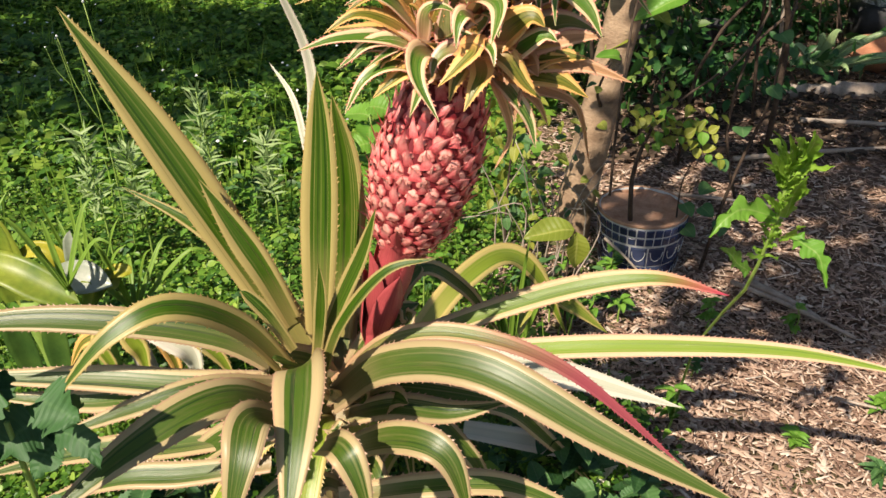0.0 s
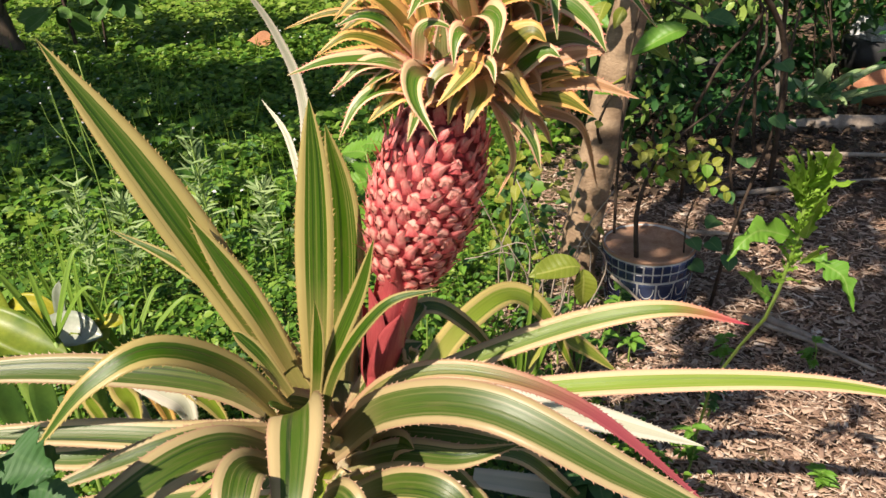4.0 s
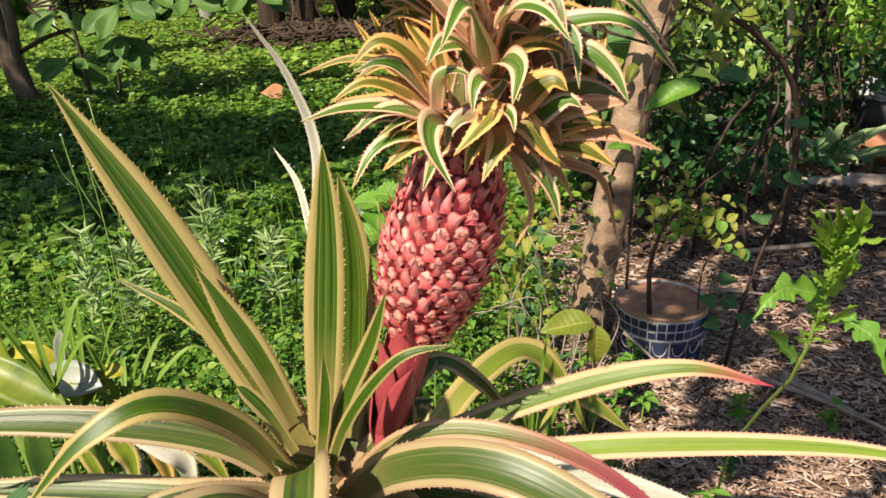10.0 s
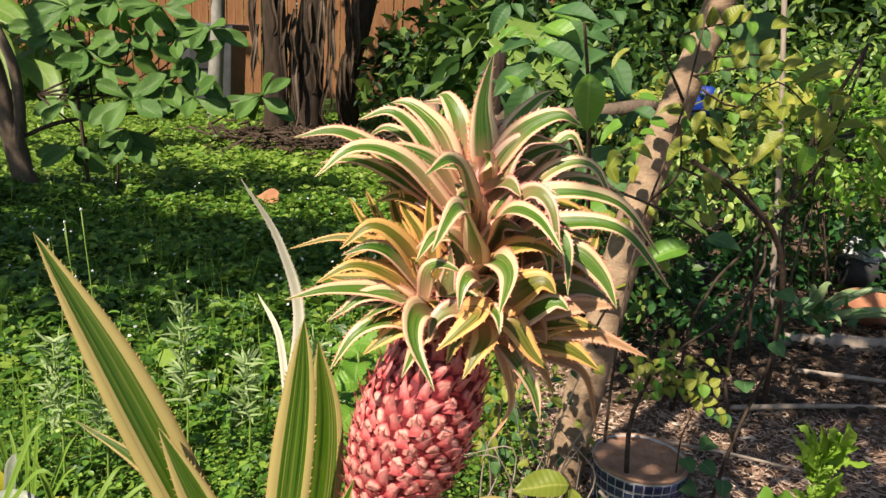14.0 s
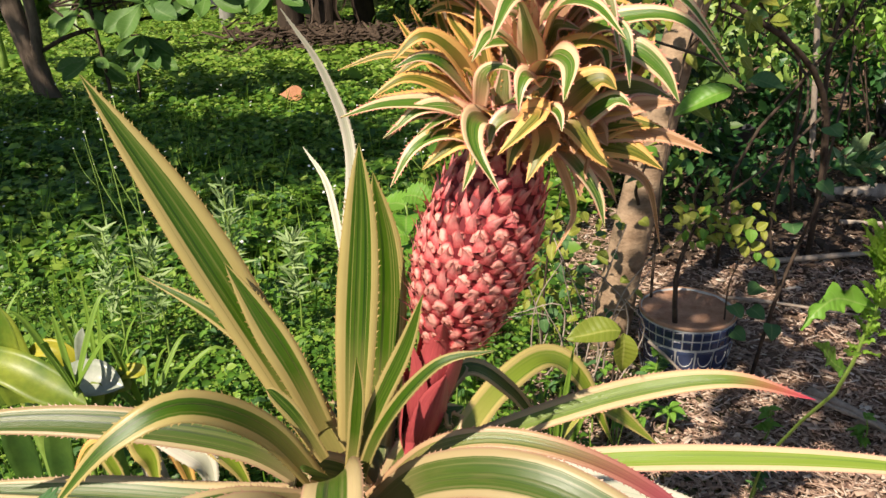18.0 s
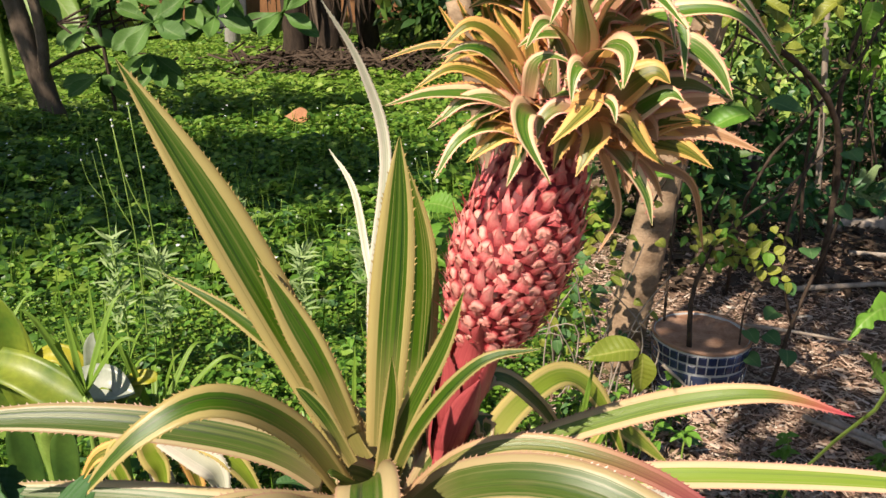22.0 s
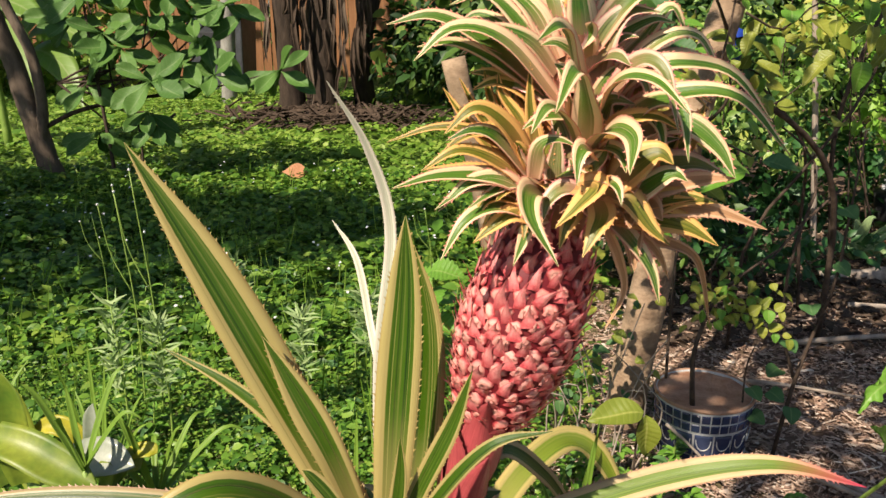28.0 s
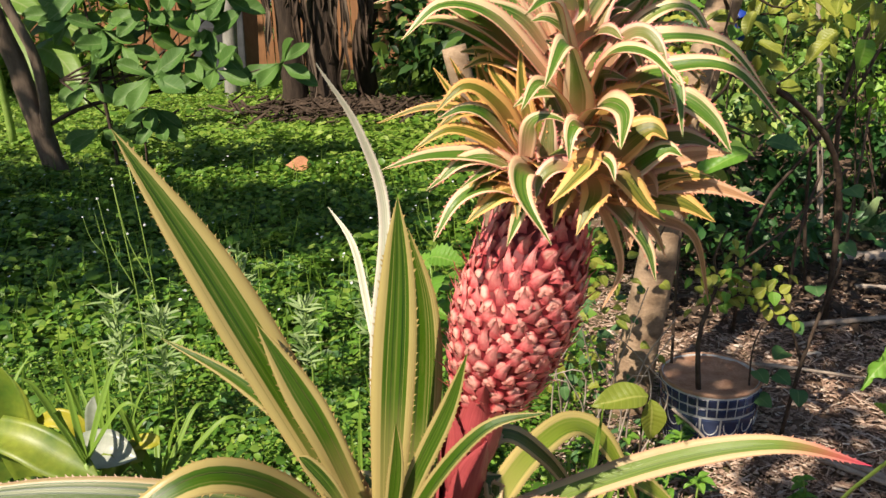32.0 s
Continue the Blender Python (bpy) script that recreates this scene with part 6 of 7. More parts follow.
# dry sticks and bark lying on the mulch
for k, (p, q, r) in enumerate((((0.84, 1.98, 0.03), (1.10, 1.70, 0.03), 0.008), ((0.90, 1.98, 0.025), (1.04, 1.80, 0.02), 0.016), ((0.95, 1.45, 0.03), (1.30, 1.28, 0.03), 0.004), ((1.1, 2.9, 0.03), (1.9, 3.0, 0.04), 0.012), ((0.7, 2.6, 0.03), (1.2, 2.45, 0.03), 0.008), ((0.45, 2.02, 0.16), (0.60, 1.95, 0.02), 0.005), ((1.5, 3.3, 0.04), (2.3, 3.1, 0.05), 0.012))):
    p, q = Vector(p), Vector(q)
    v, f = tube([p, p.lerp(q, 0.5) + Vector((0, 0, 0.008)), q], r, r * 0.6, 7, 8, 0.15, k)
    tagged(part("dry_stick", mesh_of("dry_stick", v, f), dead_wood), "dry grey stick lying on the mulch", "stick", "sticks on the mulch")

# yellow-green sapling beside the trunk
shrub = thing("yellow_sapling", (0.27, 1.75, 0), "low sapling with broad yellow-green leaves", "sapling")
stems("stem", twig_mat, shrub, [([(0.31, 1.72, 0), (0.30, 1.70, 0.2), (0.30, 1.67, 0.40)], 0.004, 0.002), ([(0.15, 2.1, 0), (0.16, 2.1, 0.35), (0.2, 2.1, 0.62)], 0.005, 0.002)])
set_leaf(oval, yellow_broad, shrub, (0.305, 1.66, 0.385), (-1, -0.25, 0.12), 0.125, 0.075, (0, -0.55, 1))
set_leaf(oval, yellow_broad, shrub, (0.31, 1.66, 0.38), (0.1, -0.3, -1), 0.10, 0.06, (0.3, -1, 0.3))
for k in range(120):
    p = (rr.gauss(0.20, 0.08), 2.08 + rr.uniform(-0.1, 0.15), abs(rr.gauss(0.36, 0.17)) + 0.04)
    set_leaf(oval if k % 2 else heart, yellow_broad if k % 3 else heart_mat, shrub, p, (rr.uniform(-1, 1), rr.uniform(-1, 0.2), rr.uniform(-0.8, 0.3)), rr.uniform(0.02, 0.048), rr.uniform(0.015, 0.034), (rr.uniform(-0.4, 0.4), -0.5, 1))

# large single leaves hanging by the trunk
canopy_plant = thing("broadleaf_shrub", (0.55, 2.9, 0), "shrub with large glossy green leaves near the trunk", "shrub")
stems("stem", twig_mat, canopy_plant, [([(0.55, 2.9, 0), (0.45, 2.7, 0.7), (0.36, 2.4, 1.2), (0.30, 2.2, 1.42)], 0.010, 0.004), ([(0.4, 2.55, 0.95), (0.6, 2.4, 0.9), (0.7, 2.3, 0.86)], 0.005, 0.003), ([(0.55, 2.9, 0), (0.7, 3.2, 0.8), (0.9, 3.2, 1.3), (0.98, 3.1, 1.5)], 0.01, 0.004)])
set_leaf(oval, bright_broad, canopy_plant, (0.30, 2.0, 1.30), (0.05, -0.25, -1), 0.135, 0.078, (0, -1, 0.1))
set_leaf(oval, bright_broad, canopy_plant, (0.66, 2.22, 0.83), (-1, -0.2, -0.2), 0.16, 0.075, (0, -0.7, 1))
set_leaf(oval, heart_mat, canopy_plant, (0.70, 2.22, 0.86), (0.8, -0.5, 0.0), 0.10, 0.06, (0, -0.7, 1))
set_leaf(heart, heart_mat, canopy_plant, (0.99, 3.0, 1.50), (0.1, -0.4, -1), 0.17, 0.15, (0, -1, 0.3))
set_leaf(oval, heart_mat, canopy_plant, (0.80, 2.8, 1.35), (-0.7, -0.4, -0.5), 0.2, 0.09, (0, -0.7, 1))
for k in range(70):
    p = (rr.uniform(0.05, 0.62), rr.uniform(2.6, 3.4), rr.uniform(0.75, 1.5))
    ln = rr.uniform(0.08, 0.20)
    set_leaf(oval, (heart_mat, heart_mat, bright_broad)[k % 3], canopy_plant, p, (rr.uniform(-1, 1), rr.uniform(-1, 0), rr.uniform(-0.9, 0.1)), ln, ln * 0.5, (rr.uniform(-0.3, 0.3), -0.6, 1))

# ---- cut tree behind the crown ----
cut = thing("cut_tree", (0.05, 4.0, 0), "dead cut tree stump with a sawn side branch", "tree stump")
v, f = join([tube([(0.02, 4.0, -0.05), (0.09, 4.0, 0.6), (0.11, 4.0, 0.95), (0.125, 4.0, 1.30)], 0.07, 0.045, 12, 14, 0.08, 2)])
hang(part("trunk", mesh_of("trunk", v, f), dark_bark), cut)
v, f = tube([(0.08, 3.99, 0.96), (0.30, 3.98, 0.99), (0.52, 3.95, 1.02), (0.9, 3.9, 1.10)], 0.042, 0.034, 10, 10, 0.08, 3)
hang(part("branch", mesh_of("branch", v, f), almond_bark, None, "dry brown side branch"), cut)
stump = thing("wooden_post", (0.0, 4.0, 0), "weathered leaning grey-brown sawn wooden post", "post")
v, f = tube([(0.02, 4.0, -0.05), (-0.06, 4.0, 0.4), (-0.215, 4.0, 1.03)], 0.068, 0.06, 12, 12, 0.07, 8)
hang(part("post", mesh_of("post", v, f), bark), stump)

# bamboo stake
st = part("garden_stake", mesh_of("garden_stake", *tube([(1.72, 4.2, -0.1), (1.61, 4.2, 0.885), (1.49, 4.2, 1.75)], 0.016, 0.013, 8, 10, 0.05, 4)), dead_wood)
tagged(st, "upright weathered bamboo stake among the bushes", "stake")

# ---- aloe, bowl and log on the far bed ----
aloe = thing("aloe_plant", (1.80, 3.95, 0), "large grey-green aloe with thick pointed leaves", "aloe")
for k, (dx, dy, dz, ln) in enumerate(((-0.08, -0.1, 1.0, 0.22), (0.75, -0.2, 0.55, 0.42), (1.0, -0.3, 0.28, 0.46), (1.0, -0.1, 0.12, 0.5), (-0.8, -0.4, 0.35, 0.20), (-0.5, -0.8, 0.5, 0.18), (0.3, -0.9, 0.35, 0.24), (0.5, -0.5, 0.8, 0.28), (0.9, 0.3, 0.5, 0.36), (-0.6, 0.2, 0.6, 0.2), (0.2, -0.2, 0.9, 0.26))):
    w = Vector((dx, dy, dz)).normalized()
    b = Vector((1.80, 3.95, 0.05))
    me = blade_mesh("leaf", [b, b + w * ln * 0.4 + Vector((0, 0, 0.02)), b + w * ln * 0.75 + Vector((0, 0, 0.02)), b + w * ln - Vector((0, 0, 0.08 * ln))], 0.055, b + Vector((0, -0.3, 0.9)), True, 0.5, 0.25, 14, 0.012, 0.0, k)
    hang(part("leaf", me, aloe_mat), aloe)
v, f = turned([(0.0, 0.0), (0.09, 0.0), (0.15, 0.10), (0.155, 0.13), (0.145, 0.13), (0.13, 0.09), (0.0, 0.08)], 28)
bowl = tagged(part("terracotta_bowl", mesh_of("terracotta_bowl", v, f), terracotta), "orange terracotta bowl standing behind the aloe", "bowl")
bowl.matrix_basis = pose(2.2, 4.15, 0.0, 8, -6, 0)
v, f = tube([(1.55, 3.72, 0.02), (1.85, 3.70, 0.035), (2.5, 3.66, 0.03)], 0.035, 0.045, 10, 14, 0.18, 9)
tagged(part("fallen_log", mesh_of("fallen_log", v, f), dead_wood), "pale weathered log lying along the bed edge", "log")
v, f = turned([(0.0, 0.0), (0.08, 0.0), (0.105, 0.19), (0.112, 0.20), (0.104, 0.20), (0.095, 0.16), (0.0, 0.15)], 28)
for k, (x, y) in enumerate(((1.33, 4.35), (1.02, 4.2), (2.55, 4.5))):
    o = part("nursery_pot", mesh_of("nursery_pot", v, f), black_mat)
    o.matrix_basis = pose(x, y, 0, rr.uniform(-4, 4), 0, 0)
    tagged(o, "black plastic nursery pot under the bushes", "plant pot", "nursery pots")
sack_mat = plain("sack", (0.36, 0.37, 0.39), (0.74, 0.75, 0.76), 14.0, 0.5, 0.6, 0.02)
# crumpled white sack
bm = bmesh.new()
bmesh.ops.create_icosphere(bm, subdivisions=3, radius=0.095)
for q in bm.verts:
    k = 1 + 0.7 * noise.noise(q.co * 9) + 0.3 * noise.noise(q.co * 26)
    q.co = Vector((q.co.x * 1.2 * k, q.co.y * k, max(-0.1, q.co.z * 0.9 * k)))
o = part("plastic_sack", bm, sack_mat)
o.location = (2.42, 4.75, 0.24)
tagged(o, "crumpled white plastic sack among the bushes", "sack")
v, f = turned([(0.0, 0.0), (0.13, 0.0), (0.16, 0.2), (0.0, 0.2)], 20)
o = part("plastic_drum", mesh_of("plastic_drum", v, f), black_mat)
o.location = (2.42, 4.75, 0.0)
tagged(o, "dark plastic tub under the white sack", "tub")
v, f = turned([(0.0, 0.0), (0.06, 0.0), (0.07, 0.18), (0.0, 0.2)], 16)
o = part("blue_bottle", mesh_of("blue_bottle", v, f), blue_mat)
o.matrix_basis = pose(1.40, 5.0, 0.95, 0, 12, 0)
tagged(o, "blue plastic bottle hanging in the bushes", "bottle")

# ---- bushes at the back ----


def bush(name, label, at, radii, m, length, mat, width=0.5, seed=0, category="bush"):
    b = thing(name, (at[0], at[1], float(rise(at[0], at[1]))), label, category)
    r = random.Random(seed)
    base = Vector((at[0], at[1], float(rise(at[0], at[1])) - 0.03))
    lines = []
    for q in range(7 if m > 1000 else 4):
        e = Vector((at[0] + r.uniform(-0.8, 0.8) * radii[0], at[1] + r.uniform(-0.8, 0.8) * radii[1], at[2] + r.uniform(-0.1, 0.8) * radii[2]))
        lines.append(([base + Vector((r.uniform(-0.1, 0.1), r.uniform(-0.1, 0.1), 0)), base.lerp(e, 0.5) + Vector((r.uniform(-0.1, 0.1), 0, 0.1)), e], 0.005, 0.002))
    stems("stem", twig_mat, b, lines)
    ball_leaves("crown", mat, b, at, radii, m, length, width, seed, 0.45)
    return b


bush("leafy_bush", "dense green bush with small leaves behind the aloe", (2.6, 5.3, 0.75), (0.9, 0.6, 0.75), 1900, 0.060, shrub_mat, 0.55, 1)
bush("leafy_bush", "dense green bush with pale leaf tips", (1.75, 5.0, 0.95), (0.55, 0.5, 0.60), 950, 0.055, shrub_mat, 0.55, 2)
bush("leafy_bush", "tangled bush with yellowish leaves", (1.25, 4.4, 1.15), (0.5, 0.4, 0.42), 260, 0.065, yellow_leaf_mat, 0.6, 3)
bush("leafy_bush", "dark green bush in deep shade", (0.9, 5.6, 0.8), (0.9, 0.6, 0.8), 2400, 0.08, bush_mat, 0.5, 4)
bush("leafy_bush", "bush with bright sunlit leaves", (3.4, 5.0, 0.8), (0.8, 0.6, 0.8), 2600, 0.065, shrub_mat, 0.55, 5)
bush("leafy_bush", "tall dark bush against the fence", (-0.1, 9.4, 0.9), (1.0, 0.7, 0.9), 2400, 0.14, bush_mat, 0.5, 6)
bush("leafy_bush", "bush with large light leaves near the banana plants", (0.6, 7.8, 1.0), (0.9, 0.7, 0.9), 1300, 0.20, bush_mat, 0.5, 7)
bush("leafy_bush", "dark bush behind the lawn", (2.2, 7.6, 1.1), (1.4, 0.9, 1.1), 2000, 0.12, bush_mat, 0.5, 8)
bush("leafy_bush", "dark tall hedge bush", (4.6, 7.0, 1.1), (1.5, 1.0, 1.2), 3000, 0.11, bush_mat, 0.5, 9)
bush("leafy_bush", "sunny bush at the far side of the lawn", (-6.6, 11.6, 0.9), (1.6, 0.9, 0.9), 1500, 0.20, lawn_mat, 0.5, 10)
# undergrowth: the shade beneath the bushes is put into its dark leaf colour
bush("leafy_bush", "low dark undergrowth beneath the bushes", (1.6, 4.75, 0.30), (1.1, 0.25, 0.32), 1500, 0.07, shaded_leaf_mat, 0.55, 14)
bush("leafy_bush", "dark undergrowth at the bed edge", (3.2, 4.5, 0.25), (0.8, 0.3, 0.3), 900, 0.07, shaded_leaf_mat, 0.55, 15)
bush("leafy_bush", "low plants on the mulch, coloured dark for shade", (1.12, 3.55, 0.18), (0.55, 0.30, 0.22), 520, 0.055, shaded_leaf_mat, 0.55, 18)
bush("leafy_bush", "tangle of leaves behind the trunk, coloured dark for shade", (0.75, 3.75, 0.42), (0.40, 0.30, 0.45), 620, 0.06, bush_mat, 0.55, 19)
# the next two bushes get a brighter leaf colour in place of full sun
bush("leafy_bush", "airy bush with small bright leaves", (2.10, 4.50, 0.95), (0.45, 0.25, 0.42), 900, 0.05, weed_leaf_mat, 0.6, 13)
bush("leafy_bush", "sunlit bush with pale green leaves", (2.95, 4.9, 1.2), (0.6, 0.3, 0.32), 800, 0.06, weed_leaf_mat, 0.6, 16)
bush("leafy_bush", "low shrub with light leaves over the pots", (1.15, 4.0, 0.75), (0.40, 0.3, 0.35), 560, 0.055, shrub_mat, 0.6, 12)

# ---- young almond tree on the lawn ----
alm = thing("almond_sapling", (-3.27, 5.8, 0), "young tropical almond tree with big spoon-shaped leaves", "tree")
v, f = tube([(-3.27, 5.8, -0.05), (-3.34, 5.8, 0.22), (-3.43, 5.8, 0.64), (-3.53, 5.8, 1.06), (-3.8, 5.5, 2.2), (-4.3, 3.6, 3.4)], 0.085, 0.06, 14, 26, 0.06, 3)
hang(part("trunk", mesh_of("trunk", v, f), almond_bark), alm)
v, f = tube([(-3.35, 5.78, 0.30), (-3.29, 5.76, 0.60), (-3.31, 5.75, 0.96), (-3.46, 5.75, 1.36), (-3.6, 5.7, 2.0)], 0.045, 0.03, 10, 18, 0.06, 5)
hang(part("limb", mesh_of("limb", v, f), almond_bark), alm)
TIPS = [(-1.95, 5.65, 0.82), (-2.39, 5.60, 0.78), (-2.64, 5.75, 1.0), (-2.45, 5.8, 1.22), (-2.79, 5.8, 1.1), (-2.12, 5.8, 1.22), (-2.95, 5.8, 0.74), (-2.88, 5.75, 0.40), (-2.48, 5.7, 0.56), (-2.40, 5.65, 0.46), (-3.05, 5.9, 1.2), (-2.04, 5.8, 1.02), (-1.52, 5.8, 0.84), (-2.93, 5.9, 1.38), (-2.25, 5.85, 1.42), (-2.6, 5.9, 1.45), (-1.9, 5.85, 1.30), (-2.2, 5.75, 0.92)]
HEAD = Vector((-2.75, 5.8, 0.62))
stems("branch", twig_mat, alm, [([(-3.33, 5.78, 0.42), (-3.05, 5.8, 0.55), HEAD], 0.018, 0.014)] + [([HEAD.lerp(Vector((-3.30, 5.78, 0.8)), (k % 4) / 4), HEAD.lerp(Vector(p), 0.55) + Vector((0, 0, -0.03)), p], 0.009, 0.005) for k, p in enumerate(TIPS)])
stems("sucker", twig_mat, alm, [([(-2.80, 5.75, -0.03), (-2.82, 5.75, 0.4), (-2.86, 5.75, 0.95), (-2.9, 5.8, 1.3)], 0.016, 0.009), ([(-2.62, 5.8, -0.03), (-2.6, 5.8, 0.4), (-2.7, 5.8, 0.8)], 0.009, 0.006)])
for k, p in enumerate(TIPS):
    low = p[2] < 0.6
    for q in range(7 if not low else 5):
        a = q * 2.4 + k
        ln = rr.uniform(0.24, 0.34) * (0.85 if low else 1.0)
        rise_by = rr.uniform(-0.75, -0.1) if q < 5 else rr.uniform(0.1, 0.8)
        set_leaf(spoon, almond_mat, alm, p, (math.cos(a), 0.6 * math.sin(a) - 0.35, rise_by), ln, ln * rr.uniform(0.36, 0.44), (0.1, -1.0, 0.7))
# unseen canopy, added only to cast the shade band over weeds and lawn
ball_leaves("crown", bush_mat, alm, (-3.3, 2.25, 3.5), (1.1, 0.6, 0.4), 800, 0.16, 0.5, 33, 0.1)
ball_leaves("crown", bush_mat, alm, (-5.9, 3.1, 3.6), (1.1, 0.8, 0.5), 1300, 0.16, 0.5, 32, 0.1)
ball_leaves("crown", bush_mat, alm, (-4.2, 1.8, 3.5), (2.1, 1.10, 0.5), 2900, 0.16, 0.5, 31, 0.1)

litter_mat = plain("litter", (0.035, 0.024, 0.017), (0.11, 0.075, 0.052), 8.0, 0.9, 0.5, 0.01, 0.2)
# ---- banana plants, fence, bin at the far end ----
clump = thing("banana_clump", (-2.1, 9.3, float(rise(-2.1, 9.3))), "clump of dark banana stems with dead hanging leaves", "banana plant")
for k, (x, y, r) in enumerate(((-2.24, 9.2, 0.15), (-1.88, 9.35, 0.17), (-2.05, 9.7, 0.14), (-1.5, 9.9, 0.13))):
    v, f = tube([(x, y, -0.05), (x - 0.03, y, 0.8), (x - 0.05 + 0.1 * k, y, 2.2), (x, y, 3.2)], r, r * 0.75, 14, 18, 0.10, k)
    hang(part("stem", mesh_of("stem", v, f), dark_bark), clump)
for k in range(40):
    x, y = rr.uniform(-2.5, -1.3), 9.15 + rr.uniform(-0.1, 0.3)
    z = rr.uniform(0.9, 2.2)
    ln = rr.uniform(0.5, 1.0)
    me = blade_mesh("dead_leaf", [(x, y, z), (x + rr.uniform(-0.03, 0.03), y - 0.12, z - ln * 0.3), (x + rr.uniform(-0.05, 0.05), y - 0.1, z - ln * 0.7), (x + rr.uniform(-0.09, 0.09), y - 0.05, z - ln)], rr.uniform(0.03, 0.065), (x, y - 2, z), False, 0.9, 0.4, 10, 0.004, 0, k)
    hang(part("dead_leaf", me, litter_mat if k % 6 else almond_bark, None, "brown dead leaf"), clump)
for k in range(12):
    a = k * 1.9
    me = blade_mesh("leaf", [(-2.0, 9.4, 2.6), (-2.0 + 0.6 * math.cos(a), 9.4 + 0.6 * math.sin(a), 3.2), (-2.0 + 1.4 * math.cos(a), 9.4 + 1.4 * math.sin(a), 3.0), (-2.0 + 2.0 * math.cos(a), 9.4 + 2.0 * math.sin(a), 2.3)], 0.45, (-2.0, 9.4, 5), False, 0.3, 0.4, 14, 0.006, 0, k)
    hang(part("leaf", me, banana_mat), clump)
for k, (x, y, z, dx, dz, ln) in enumerate(((-4.15, 7.2, 1.10, 1.0, 0.75, 0.75), (-4.4, 7.0, 1.5, 0.9, 0.2, 0.8), (0.15, 6.6, 1.45, 0.9, -0.25, 0.7))):
    b = thing("young_banana", (x, y + 0.1, float(rise(x, y))), "young banana plant with a broad light green leaf", "banana plant", "young banana plants")
    stems("stem", green_stem, b, [([(x, y + 0.1, 0), (x, y + 0.05, z * 0.6), (x, y, z)], 0.04, 0.02)])
    for q in range(3):
        me = blade_mesh("leaf", [(x, y, z - 0.1 * q), (x + dx * ln * 0.35, y - 0.12 * q, z + dz * ln * 0.4 - 0.2 * q), (x + dx * ln * 0.7, y - 0.2 * q, z + dz * ln * 0.5 - 0.3 * q), (x + dx * ln, y - 0.3 * q, z + dz * ln * 0.45 - 0.45 * q)], 0.30, (x, y - 1.5, z + 2), False, 0.15, 0.4, 14, 0.004, 0, k * 5 + q)
        hang(part("leaf", me, banana_mat), b)

pale_tree = thing("pale_tree", (-3.2, 10.0, float(rise(-3.2, 10.0))), "slim tree with a smooth pale grey trunk", "tree")
v, f = tube([(-3.25, 10.0, -0.05), (-3.21, 10.0, 0.75), (-3.17, 10.0, 1.6), (-3.2, 10.0, 3.6)], 0.10, 0.075, 14, 16, 0.03, 5)
hang(part("trunk", mesh_of("trunk", v, f), grey_bark), pale_tree)
ball_leaves("crown", bush_mat, pale_tree, (-3.2, 10.0, 4.2), (1.6, 1.4, 0.9), 1800, 0.16, 0.5, 41)

fence = thing("wooden_fence", (-3.0, 13.5, float(rise(-3.0, 13.5))), "orange-brown wooden paling fence behind the garden", "fence", kind="structure")
paling = mesh_of("paling", *join([([(-0.065, 0, 0), (0.065, 0, 0), (0.065, 0.02, 0), (-0.065, 0.02, 0), (-0.065, 0, 1.95), (0.065, 0, 1.95), (0.065, 0.02, 1.95), (-0.065, 0.02, 1.95)], [(0, 1, 5, 4), (1, 2, 6, 5), (2, 3, 7, 6), (3, 0, 4, 7), (4, 5, 6, 7)])]), False)
for k in range(64):
    o = part("paling", paling, fence_mat, fence)
    o.matrix_basis = pose(-5.0 + 0.145 * k, 0.004 * (k % 3), rr.uniform(-0.02, 0.03), 0, rr.uniform(-0.5, 0.5), 0)
for z in (0.4, 1.5):
    v, f = join([([(-5.1, 0.03, z), (4.4, 0.03, z), (4.4, 0.07, z), (-5.1, 0.07, z), (-5.1, 0.03, z + 0.08), (4.4, 0.03, z + 0.08), (4.4, 0.07, z + 0.08), (-5.1, 0.07, z + 0.08)], [(0, 1, 5, 4), (1, 2, 6, 5), (2, 3, 7, 6), (3, 0, 4, 7), (4, 5, 6, 7), (0, 3, 2, 1)])])
    part("rail", mesh_of("rail", v, f, False), fence_mat, fence)

wbin = thing("garden_bin", (-3.9, 12.0, float(rise(-3.9, 12.0))), "large dark grey plastic garden bin by the fence", "bin")


def block(w, d, h, top=1.0):
    verts = [(-w, -d, 0), (w, -d, 0), (w, d, 0), (-w, d, 0), (-w * top, -d * top, h), (w * top, -d * top, h), (w * top, d * top, h), (-w * top, d * top, h)]
    return verts, [(3, 2, 1, 0), (0, 1, 5, 4), (1, 2, 6, 5), (2, 3, 7, 6), (3, 0, 4, 7), (4, 5, 6, 7)]


def bevelled(name, data, width=0.02):
    bm = bmesh.new()
    vs = [bm.verts.new(p) for p in data[0]]
    for q in data[1]:
        bm.faces.new([vs[i] for i in q])
    bmesh.ops.bevel(bm, geom=bm.edges[:], offset=width, segments=2, affect="EDGES", profile=0.6)
    return bm


part("body", bevelled("body", block(0.36, 0.35, 1.05, 1.12)), bin_mat, wbin)
part("lid", bevelled("lid", block(0.44, 0.42, 0.09, 0.96)), bin_mat, wbin, "paler grey lid").location = (0, 0, 1.06)
part("hatch", bevelled("hatch", block(0.16, 0.01, 0.30, 1.0), 0.005), black_mat, wbin, "dark front hatch").matrix_basis = pose(-0.05, -0.385, 0.52)

